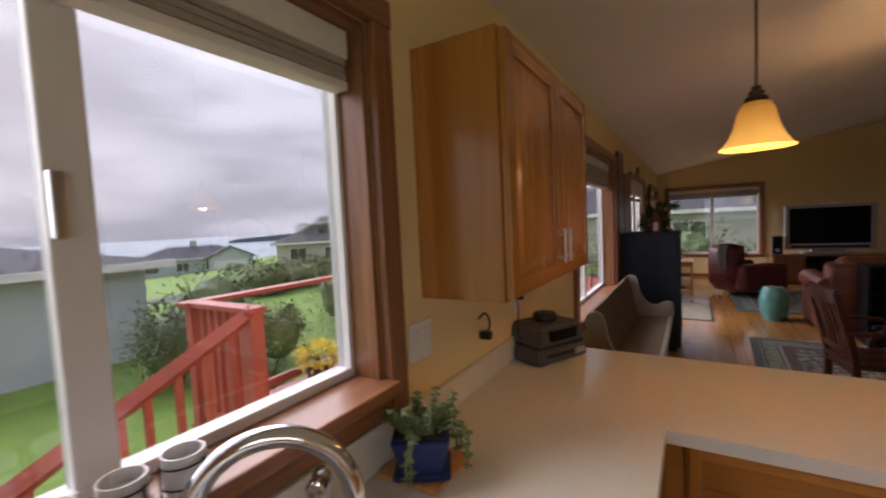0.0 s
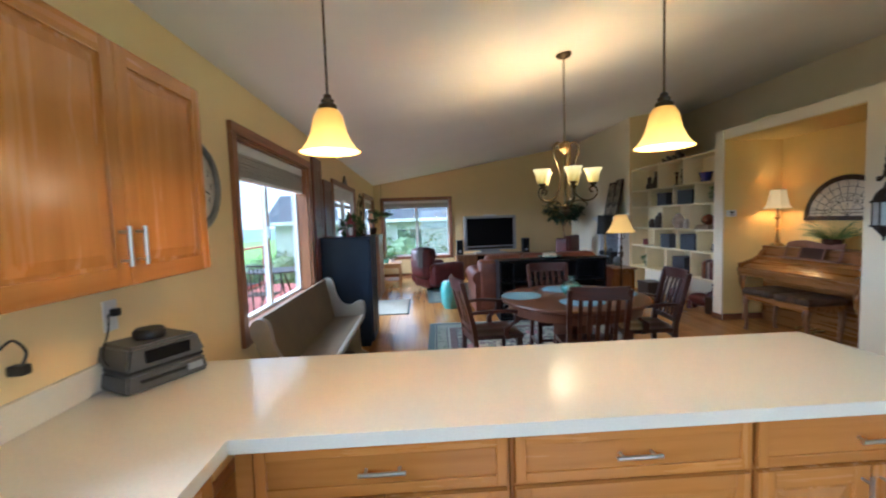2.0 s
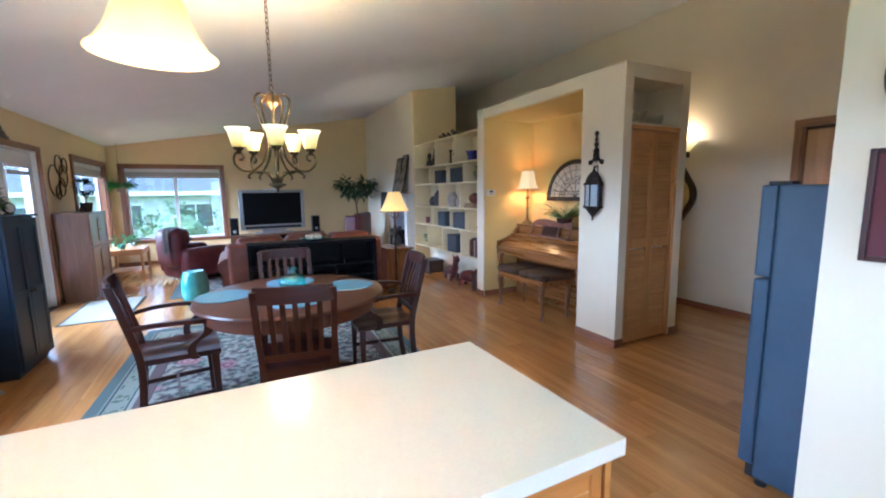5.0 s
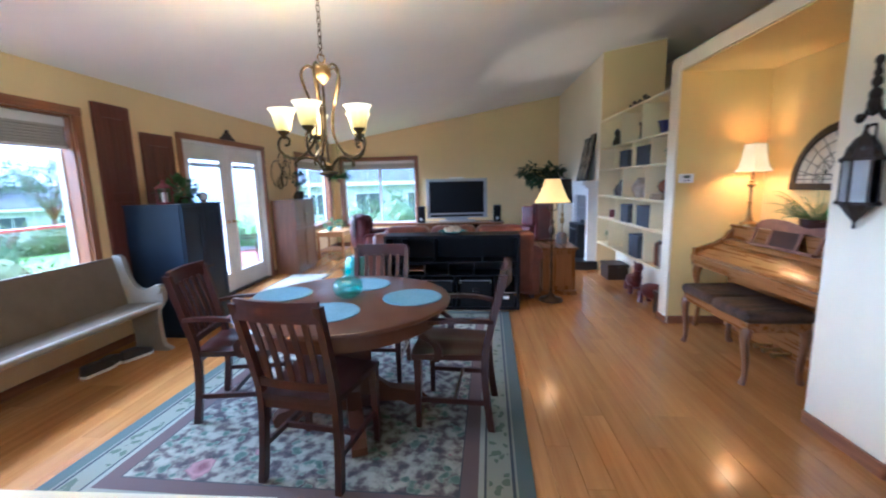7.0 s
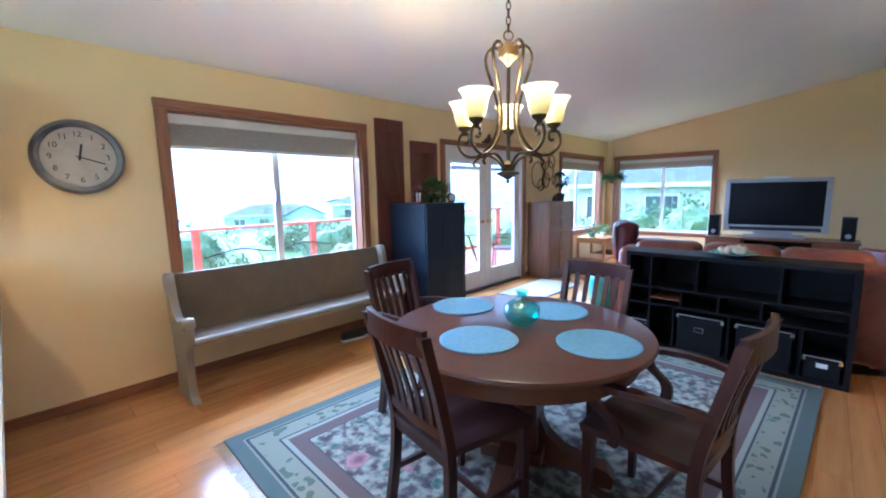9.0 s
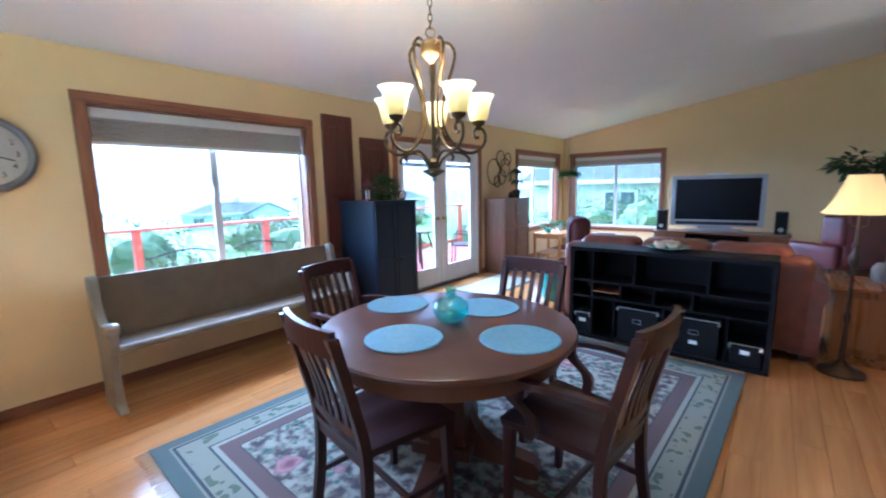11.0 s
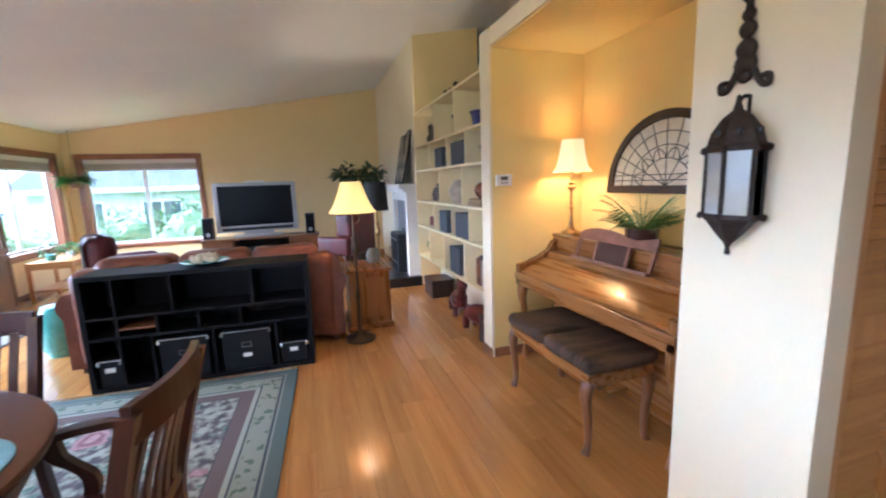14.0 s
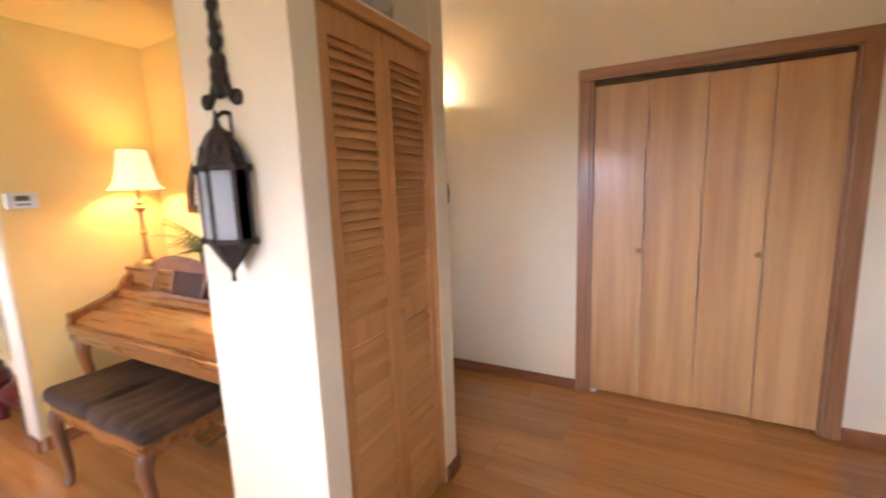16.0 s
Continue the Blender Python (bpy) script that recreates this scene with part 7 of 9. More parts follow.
solo("book_stack", bm, material("tan book cloth", (0.36, 0.24, 0.12), 0.7, colour2=(0.24, 0.15, 0.08), scale=30), "two tan books lying flat under the vase", "books", m=pose(x, yy, z))
ornament("stone_vase", "pale marbled stone vase", "vase", [(0, 0), (0.05, 0), (0.095, 0.08), (0.10, 0.13), (0.06, 0.2), (0.04, 0.22), (0.045, 0.24), (0, 0.24)], PALE, 1.02, 2)
ornament("small_vase", "small pale stone vase", "vase", [(0, 0), (0.04, 0), (0.05, 0.07), (0.03, 0.12), (0.03, 0.15), (0, 0.15)], PALE, 0.82, 2)
ornament("dark_jar", "dark glazed lidded jar", "jar", [(0, 0), (0.06, 0), (0.09, 0.1), (0.07, 0.2), (0.03, 0.23), (0.03, 0.26), (0, 0.27)], DARKWOOD, 1.55, 2)
ornament("dark_jar", "small dark glazed lidded jar", "jar", [(0, 0), (0.05, 0), (0.06, 0.08), (0.04, 0.13), (0.02, 0.16), (0, 0.16)], DARKWOOD, 1.78, 2)
ornament("red_candle", "short red jar candle", "candle", [(0, 0), (0.04, 0), (0.04, 0.11), (0, 0.11)], REDTIN, 2.0, 1)
ornament("small_pitcher", "small dark glazed clay pitcher", "pitcher", [(0, 0), (0.04, 0), (0.05, 0.05), (0.03, 0.09), (0.035, 0.11), (0, 0.11)], DARKWOOD, 0.2, 1)
for y, row, hh_, n_ in ((0.12, 0, 0.28, 6), (0.06, 2, 0.2, 2)):
    for k in range(n_):
        x, yy, z = case_at(y + k * 0.042, row)
        bk = thing("book", "upright book with a worn cloth cover", "book", pose(x, yy, z), "books on the bookcase")
        mat_ = [WALNUT["z"], MAROON, PALE, DARKWOOD, RUST][k % 5]
        h = hh_ - 0.02 * (k % 3)
        bx("cover", mat_, bk, -0.09, -0.018, 0, 0.09, 0.018, h, 0.002)
        bx("pages", WHITE, bk, -0.086, -0.014, h - 0.003, 0.086, 0.014, h + 0.001, 0)
for y, row, rr, cnt in ((0.16, 3, (0.08, 0.11, 0.10), 150), (1.92, 0, (0.08, 0.14, 0.08), 130)):
    x, yy, z = case_at(y, row)
    o = thing("potted_plant", "trailing green plant on the bookcase", "plant", pose(x, yy, z), "plants on the bookcase")
    bm = bmesh.new()
    lathe(bm, [(0.0, 0), (0.04, 0), (0.06, 0.08), (0.0, 0.075)], 18)
    part("pot", bm, DARKWOOD, o, "", True)
    bm = bmesh.new()
    leafy(bm, rg, (0, 0, 0.13), rr, cnt, 0.055)
    part("leaves", bm, LEAF, o)
for y, s_ in ((0.95, 1.0), (1.12, 0.8), (1.28, 0.9), (1.42, 0.7)):
    bm = bmesh.new()
    bmesh.ops.create_icosphere(bm, subdivisions=2, radius=0.055 * s_, matrix=Matrix.LocRotScale((0, 0, 0.05 * s_), None, (0.7, 1.2, 0.9)))
    bmesh.ops.create_icosphere(bm, subdivisions=2, radius=0.03 * s_, matrix=Matrix.Translation((0, 0.06 * s_, 0.1 * s_)))
    for dx, dy in ((-0.02, -0.03), (0.02, -0.03), (-0.02, 0.03), (0.02, 0.03)):
        tube(bm, [(dx * s_, dy * s_, 0.04 * s_), (dx * s_, dy * s_, 0)], 0.012 * s_, 6)
    solo("carved_animal", bm, DARKWOOD, "small carved dark wooden animal on the bookcase top", "ornament", "carved animals on the bookcase", smooth=True, m=pose(5.31, 5.885 + y, ZS[5]))

# Under the bookcase: red carved animals, boxes
REDWOOD = material("red lacquered wood", (0.12, 0.02, 0.018), 0.3, colour2=(0.07, 0.014, 0.012), scale=12, coat=0.3)
for y, sc in ((6.35, 1.0), (6.95, 0.95)):
    bm = bmesh.new()
    bmesh.ops.create_icosphere(bm, subdivisions=3, radius=0.13, matrix=Matrix.LocRotScale((0, 0, 0.15), None, (0.75, 1.5, 0.75)))
    tube(bm, curve_points([(0, 0.13, 0.18), (0, 0.2, 0.28), (0, 0.23, 0.36)], 5), [0.07] * 4 + [0.05] * 7, 10)
    bmesh.ops.create_icosphere(bm, subdivisions=2, radius=0.065, matrix=Matrix.LocRotScale((0, 0.25, 0.38), None, (0.9, 1.3, 0.9)))
    for s in (-1, 1):
        tube(bm, [(s * 0.03, 0.22, 0.42), (s * 0.05, 0.21, 0.46)], [0.016, 0.004], 6)
        for yy in (-0.14, 0.14):
            tube(bm, [(s * 0.06, yy, 0.12), (s * 0.065, yy, 0.0)], [0.035, 0.03], 8)
    solo("carved_animal", bm, REDWOOD, "red lacquered carved wooden animal under the bookcase", "ornament", "red carved animals", smooth=True, m=pose(5.30, y, 0, 0, 0, 200 if sc == 1.0 else 170) @ Matrix.Scale(sc, 4))
for y, w_, h in ((5.99, 0.2, 0.24), (7.75, 0.36, 0.22)):
    o = thing("basket_box", "dark woven box under the bookcase", "box", pose(5.32, y, 0), "dark boxes under the bookcase")
    bx("body", DARKWOOD, o, -0.14, -w_ / 2, 0, 0.14, w_ / 2, h - 0.04, 0.005)
    bx("lid", DARKWOOD, o, -0.148, -w_ / 2 - 0.008, h - 0.04, 0.148, w_ / 2 + 0.008, h, 0.005)

# ---- piano alcove and hall ----
pn = thing("spinet_piano", "walnut spinet piano with a closed lid and carved music desk", "piano", pose(5.34, 4.17, 0))
PW = 1.52
bx("case", PIANO["y"], pn, 0.34, 0.0, 0.0, 0.61, PW, 0.957, 0.004)
bx("lid", PIANO["y"], pn, 0.335, -0.01, 0.957, 0.615, PW + 0.01, 0.982, 0.006)
bx("key_bed", PIANO["y"], pn, 0.0, 0.0, 0.605, 0.34, PW, 0.665, 0.006)
bx("key_slip", PIANO["y"], pn, -0.012, 0.0, 0.655, 0.02, PW, 0.70, 0.007, "moulded key slip")
bm = bmesh.new()
prism(bm, [(0.02, 0.665), (0.34, 0.665), (0.34, 0.85), (0.27, 0.85), (0.25, 0.81), (0.20, 0.79), (0.05, 0.735), (0.02, 0.715)], 0.05, PW - 0.05)
bmesh.ops.bevel(bm, geom=[e for e in bm.edges if e.is_manifold and e.calc_face_angle(0) > 0.3 and e.calc_length() > 0.5], offset=0.01, segments=3, affect="EDGES")
part("fallboard", bm, PIANO["y"], pn, "glossy closed fallboard", True)
for y in (0.0, PW - 0.05):
    bm = bmesh.new()
    prism(bm, [(0.0, 0.60), (0.34, 0.60), (0.34, 0.94), (0.31, 0.92), (0.27, 0.86), (0.20, 0.82), (0.06, 0.775), (0.0, 0.765)], y, y + 0.05)
    part("cheek", bm, PIANO["z"], pn)
for y in (0.035, PW - 0.035):
    bm = bmesh.new()
    pts = curve_points([(0.05, y, 0.605), (0.035, y, 0.52), (0.055, y, 0.38), (0.075, y, 0.18), (0.06, y, 0.05), (0.05, y, 0.0)], 5)
    tube(bm, pts, [0.045, 0.045, 0.044, 0.042, 0.04, 0.037, 0.034, 0.031, 0.028, 0.026, 0.024, 0.022, 0.021, 0.02, 0.019, 0.018, 0.018, 0.018, 0.018, 0.019, 0.02, 0.021, 0.022, 0.022, 0.022, 0.022], 10)
    part("leg", bm, PIANO["z"], pn, "curved piano leg", True)
bx("lower_panel", PIANO["y"], pn, 0.325, 0.08, 0.12, 0.34, PW - 0.08, 0.60, 0.004)
for k in range(3):
    bm = bmesh.new()
    tube(bm, [(0.34, PW / 2 - 0.1 + 0.1 * k, 0.06), (0.26, PW / 2 - 0.1 + 0.1 * k, 0.055), (0.20, PW / 2 - 0.1 + 0.1 * k, 0.045)], [0.01, 0.012, 0.022], 8)
    part("pedal", bm, BRASS, pn, "brass pedal", True)
# music desk with carved openings, leaning back
DESK = material("rosy carved wood", (0.26, 0.115, 0.075), 0.4, colour2=(0.16, 0.07, 0.045), scale=10, coat=0.2)
dm = pose(0.262, 0.44, 0.852, 0, 0, -90) @ pose(-0.70, 0, 0, -18, 0, 0)
bm = bmesh.new()
box(bm, 0.0, -0.03, 0.0, 0.70, 0.015, 0.02, 0.004)
for x in (0.0, 0.19, 0.485, 0.675):
    box(bm, x, 0, 0.02, x + 0.025, 0.014, 0.17, 0.003)
tp_ = [(0.0, 0.17)] + [(0.35 - 0.35 * math.cos(t), 0.175 + 0.045 * abs(math.sin(t * 1.5)) + 0.02 * math.sin(t)) for t in np.linspace(0.02, math.pi - 0.02, 24)] + [(0.70, 0.17), (0.70, 0.15), (0.0, 0.15)]
prism(bm, tp_, 0.0, 0.014)
part("music_desk", bm, DESK, pn, "carved pierced music desk", False, dm)
bx("desk_panel", MAHOG["x"], pn, 0.215, 0.006, 0.02, 0.485, 0.012, 0.155, 0.001, "dark desk panel", dm)

be = thing("piano_bench", "wooden piano bench with a dark tufted fur cushion", "bench", pose(5.05, 4.40, 0))
bx("apron_box", PIANO["y"], be, 0.02, 0.02, 0.38, 0.43, 0.86, 0.45, 0.006)
# Sheen patches are painted in as paler brown over the near-black hide.
FUR_SHEEN = material("dark brown hide", (0.11, 0.06, 0.036), 0.55, spec=0.3, colour2=(0.014, 0.008, 0.006), scale=5, stretch=(1, 4, 1), bump=0.8, bump_scale=70)
for a in (0.0, 0.445):
    cushion("cushion", be, FUR_SHEEN, 0.0, a, 0.440, 0.45, a + 0.435, 0.525, 0.04, "dark brown hide cushion")
for sx in (0.045, 0.405):
    for sy in (0.045, 0.835):
        bm = bmesh.new()
        d_ = -1 if sx < 0.2 else 1
        tube(bm, curve_points([(sx, sy, 0.40), (sx + d_ * 0.018, sy, 0.33), (sx + d_ * 0.002, sy, 0.18), (sx - d_ * 0.002, sy, 0.06), (sx + d_ * 0.016, sy, 0.0)], 5), [0.034, 0.036, 0.036, 0.035, 0.033, 0.031, 0.028, 0.026, 0.024, 0.023, 0.022, 0.021, 0.02, 0.019, 0.018, 0.018, 0.018, 0.019, 0.021, 0.023, 0.023], 10)
        part("leg", bm, WALNUT["z"], be, "curved bench leg", True)

PLEAT = shade_material("pleated cream cloth", (1.0, 0.64, 0.25), 0.055, 1.1, 0.9)
tl = turned_lamp("antique brass table lamp with a pleated cream shade, lit", pose(5.73, 5.53, 0.982), 0.49, 0.485, 0.72, 0.16, 0.088, BRASS, PLEAT, 0, True, 0.075, "table_lamp", True, 0.45)
bulb(5.73, 5.53, 1.58, PIANOLAMP_W, 0.04, (1.0, 0.69, 0.29))

rg = random.Random(44)
fe = thing("potted_fern", "bright green fern in a dark glazed pot", "plant", pose(5.76, 4.84, 0.982))
bm = bmesh.new()
lathe(bm, [(0.0, 0), (0.075, 0), (0.095, 0.05), (0.10, 0.12), (0.092, 0.12), (0.0, 0.11)], 28)
part("pot", bm, material("dark plum glaze", (0.06, 0.025, 0.02), 0.2, coat=0.5), fe, "", True)
FERN = material("fern green", (0.12, 0.26, 0.03), 0.5, colour2=(0.06, 0.16, 0.02), scale=12)
for k in range(30):
    a = k * 2.399
    bm = bmesh.new()
    lift = rg.uniform(0.25, 1.0)
    frond(bm, rg, (0.03 * math.cos(a), 0.03 * math.sin(a), 0.11), (math.cos(a), math.sin(a), 0), rg.uniform(0.15, 0.27), rg.uniform(0.05, 0.13), 0.046, 13, lift * 1.7)
    part("frond", bm, FERN, fe)

# Arched leaded glass panel
aw = thing("leaded_glass_panel", "arched leaded glass panel in a dark wood frame", "glass panel", pose(5.958, 4.864, 1.303, 0, 0, -90))
R_ = 0.512
bm = bmesh.new()
arc = [(R_ * math.cos(t), R_ * math.sin(t)) for t in np.linspace(0, math.pi, 41)]
arc2 = [((R_ - 0.055) * math.cos(t), 0.05 + (R_ - 0.105) * math.sin(t)) for t in np.linspace(0, math.pi, 41)]
for i in range(40):
    prism(bm, [arc[i], arc[i + 1], arc2[i + 1], arc2[i]], -0.03, 0.0)
box(bm, -R_, -0.03, 0.0, R_, 0.0, 0.052)
part("frame", bm, DARKWOOD, aw, "dark wooden arched frame")
bm = bmesh.new()
prism(bm, arc2, -0.012, -0.008)
part("glass", bm, material("frosted cream glass", (0.80, 0.72, 0.56), 0.25, colour2=(0.70, 0.62, 0.47), scale=16), aw, "cream textured glass")
LEAD = material("lead came", (0.06, 0.055, 0.05), 0.5, 0.5)
def lead(points):
    bm = bmesh.new()
    tube(bm, points, 0.003, 5)
    part("lead_line", bm, LEAD, aw, "dark lead line")


a_, b_ = R_ - 0.055, R_ - 0.105
for f_ in (0.42, 0.62, 0.82):
    lead([(a_ * f_ * math.cos(t), -0.014, 0.05 + b_ * f_ * math.sin(t)) for t in np.linspace(0, math.pi, 31)])
for k in range(1, 12):
    t = math.pi * k / 12
    f0 = 0.42 if k % 2 else 0.0
    lead([(a_ * f0 * math.cos(t), -0.014, 0.05 + b_ * f0 * math.sin(t)), (a_ * math.cos(t), -0.014, 0.05 + b_ * math.sin(t))])
for k in range(6):
    t0, t1 = math.pi * k / 6, math.pi * (k + 1) / 6
    lead([(a_ * (0.42 + 0.16 * math.sin(math.pi * s)) * math.cos(t0 + (t1 - t0) * s), -0.014, 0.05 + b_ * (0.42 + 0.16 * math.sin(math.pi * s)) * math.sin(t0 + (t1 - t0) * s)) for s in np.linspace(0, 1, 9)])
for z in (0.085, 0.12):
    w_ = a_ * math.sqrt(max(0, 1 - ((z - 0.05) / b_) ** 2))
    lead([(-w_, -0.014, z), (w_, -0.014, z)])

th_ = thing("thermostat", "white wall thermostat with a grey display", "thermostat", pose(5.25, 5.724, 1.42))
bx("case", WHITE, th_, -0.065, -0.026, -0.042, 0.065, 0, 0.042, 0.006)
bx("display", material("grey green display", (0.10, 0.12, 0.09), 0.3), th_, -0.03, -0.028, 0.0, 0.03, -0.026, 0.028, 0.001, "grey display")
for k in range(3):
    bx("button", GREY, th_, -0.025 + 0.02 * k, -0.029, -0.025, -0.011 + 0.02 * k, -0.026, -0.015, 0.001)

# Iron wall lantern
IRON = material("brown black iron", (0.045, 0.032, 0.026), 0.5, 0.6, colour2=(0.028, 0.02, 0.016), scale=20, bump=0.3, bump_scale=80)
la = thing("wall_lantern", "brown iron hexagonal wall lantern with glass panes", "lantern", pose(5.103, 3.785, 1.155) @ Matrix.Diagonal((0.46, 0.94, 0.955, 1)))
hexa = 6
bm = bmesh.new()
lathe(bm, [(0.0, 0.0), (0.012, 0.005), (0.008, 0.025), (0.014, 0.04), (0.05, 0.075), (0.085, 0.115), (0.10, 0.125), (0.10, 0.14), (0.0, 0.14)], hexa)
part("lower_cup", bm, IRON, la)
bm = bmesh.new()
lathe(bm, [(0.0, 0.345), (0.105, 0.345), (0.108, 0.36), (0.098, 0.37), (0.085, 0.41), (0.05, 0.455), (0.018, 0.475), (0.010, 0.50), (0.006, 0.52), (0.0, 0.525)], hexa)
part("cap", bm, IRON, la)
for k in range(hexa):
    a = 2 * math.pi * k / hexa
    c0 = Vector((0.096 * math.cos(a), 0.096 * math.sin(a), 0))
    bm = bmesh.new()
    tube(bm, [c0 + Vector((0, 0, 0.135)), c0 + Vector((0, 0, 0.35))], 0.009, 6)
    for z in (0.132, 0.352):
        bmesh.ops.create_icosphere(bm, subdivisions=1, radius=0.014, matrix=Matrix.Translation(c0 * 1.12 + Vector((0, 0, z))))
    part("post", bm, IRON, la)
    b = 2 * math.pi * (k + 1) / hexa
    c1 = Vector((0.096 * math.cos(b), 0.096 * math.sin(b), 0))
    bm = bmesh.new()
    q = 0.985
    vs = [bm.verts.new(c0 * q + Vector((0, 0, 0.14))), bm.verts.new(c1 * q + Vector((0, 0, 0.14))), bm.verts.new(c1 * q + Vector((0, 0, 0.345))), bm.verts.new(c0 * q + Vector((0, 0, 0.345)))]
    bm.faces.new(vs)
    bmesh.ops.solidify(bm, geom=list(bm.faces), thickness=0.003)
    part("glass_pane", bm, material("milky pane", (0.74, 0.78, 0.80), 0.10, colour2=(0.66, 0.70, 0.72), scale=6) if k == 0 else bpy.data.materials["milky pane"], la, "pale reflective pane")
    mid = (c0 + c1) / 2
    bm = bmesh.new()
    bmesh.ops.create_icosphere(bm, subdivisions=1, radius=0.014, matrix=Matrix.LocRotScale(mid * 0.93 + Vector((0, 0, 0.405)), None, (1, 1, 1.2)))
    part("vent", bm, BLACK, la, "dark vent hole")
bm = bmesh.new()
tube(bm, [(0, 0, 0.50), (0.05, 0, 0.52), (0.10, 0, 0.52)], 0.007, 6)
tube(bm, [(0.10, 0, 0.52), (0.10, 0, 0.10)], 0.007, 6)
part("bracket", bm, IRON, la)
hb = thing("iron_bracket", "ornate scrolled dark iron wall bracket above the lantern", "bracket", pose(5.15, 3.80, 1.665, 0, 0, -90) @ Matrix.Diagonal((1, 1, 0.84, 1)))
bm = bmesh.new()
tube(bm, curve_points([(0, -0.012, 0.33), (0, -0.014, 0.20), (-0.022, -0.012, 0.09), (-0.055, -0.012, 0.02), (-0.075, -0.012, 0.015), (-0.075, -0.012, 0.045), (-0.055, -0.012, 0.045)], 6), 0.010, 7)
part("scroll", bm, IRON, hb, "", True)
bm = bmesh.new()
tube(bm, curve_points([(0, -0.012, 0.33), (0, -0.014, 0.20), (0.022, -0.012, 0.09), (0.055, -0.012, 0.02), (0.075, -0.012, 0.015), (0.075, -0.012, 0.045), (0.055, -0.012, 0.045)], 6), 0.010, 7)
part("scroll", bm, IRON, hb, "", True)
for z, r in ((0.335, 0.024), (0.27, 0.022), (0.22, 0.028), (0.15, 0.034), (0.10, 0.036), (0.06, 0.025)):
    bm = bmesh.new()
    bmesh.ops.create_icosphere(bm, subdivisions=2, radius=r, matrix=Matrix.LocRotScale((0, -0.012, z), None, (1, 0.5, 1.15)))
    part("boss", bm, IRON, hb, "", True)

# Louvred closet doors
bx_trim = thing("door_2", "pine louvred bifold closet doors, closed", "door", kind="structure")
bx("head_casing", PINE["x"], bx_trim, 5.251, 3.515, 1.957, 5.904, 3.55, 1.996, 0.003)
bx("jamb", PINE["z"], bx_trim, 5.251, 3.523, 0.0, 5.264, 3.62, 1.957, 0.002)
bx("jamb", PINE["z"], bx_trim, 5.891, 3.523, 0.0, 5.904, 3.62, 1.957, 0.002)
for x0, x1 in ((5.266, 5.576), (5.579, 5.889)):
    bm = bmesh.new()
    y0, y1 = 3.535, 3.562
    for q in ((x0, 0.015, x0 + 0.045, 1.953), (x1 - 0.045, 0.015, x1, 1.953), (x0 + 0.045, 0.015, x1 - 0.045, 0.12), (x0 + 0.045, 1.87, x1 - 0.045, 1.953), (x0 + 0.045, 0.90, x1 - 0.045, 0.99)):
        box(bm, q[0], y0, q[1], q[2], y1, q[3], 0.003)
    leaf = part("door_leaf", bm, PINE["z"], bx_trim)
    zs = [z for z in np.arange(0.14, 0.89, 0.033)] + [z for z in np.arange(1.005, 1.865, 0.033)]
    for z in zs:
        bx("louvre", PINE["x"], leaf, x0 + 0.043, -0.021, -0.003, x1 - 0.043, 0.021, 0.003, 0, "", pose(0, 3.549, z, 60, 0, 0))
bm = bmesh.new()
lathe(bm, [(0.0, 0.026), (0.013, 0.024), (0.015, 0.016), (0.006, 0.008), (0.006, 0.0)], 14, pose(5.602, 3.535, 0.95, 90, 0, 0))
part("knob", bm, PINE["z"], bx_trim, "small wooden knob", True)
for x, s_, lab in ((5.45, 1.0, "bowl"), (5.62, 0.8, "jug"), (5.80, 0.9, "bowl")):
    bm = bmesh.new()
    pr = [(0.0, 0), (0.04, 0), (0.07, 0.05), (0.075, 0.11), (0.07, 0.11), (0.065, 0.05), (0.0, 0.006)] if lab == "bowl" else [(0.0, 0), (0.05, 0), (0.06, 0.08), (0.035, 0.14), (0.045, 0.16), (0.03, 0.14), (0.0, 0.006)]
    lathe(bm, [(r * s_, z * s_) for r, z in pr], 22)
    solo("glass_" + lab, bm, CLEAR, "clear glass %s in the niche above the closet" % lab, lab, "glassware in the niche", smooth=True, m=pose(x - 0.06, 3.66, 2.02))

# Bifold closet in the hall
cd = thing("door_3", "four-panel birch veneer bifold closet doors with brown casing", "door", kind="structure")
CASING = {a: wood("oak casing " + a, (0.36, 0.18, 0.075), (0.25, 0.115, 0.045), a, 0.35, 0.2) for a in "yz"}
y0, y1, zt = 1.835, 3.058, 2.01
bx("casing", CASING["z"], cd, EX - 0.018, y0 - 0.07, 0, EX, y0, zt, 0.003)
bx("casing", CASING["z"], cd, EX - 0.018, y1, 0, EX, y1 + 0.07, zt, 0.003)
bx("casing", CASING["y"], cd, EX - 0.02, y0 - 0.073, zt, EX, y1 + 0.073, zt + 0.07, 0.003)
bx("jamb", CASING["z"], cd, EX - 0.001, y0, 0, EX + 0.12, y0 + 0.018, zt, 0.002)
bx("jamb", CASING["z"], cd, EX - 0.001, y1 - 0.018, 0, EX + 0.12, y1, zt, 0.002)
bx("head_track", BRONZE, cd, EX + 0.015, y0 + 0.018, zt - 0.03, EX + 0.05, y1 - 0.018, zt, 0.002, "dark metal track")
pw_ = (y1 - y0 - 0.036 - 0.015) / 4
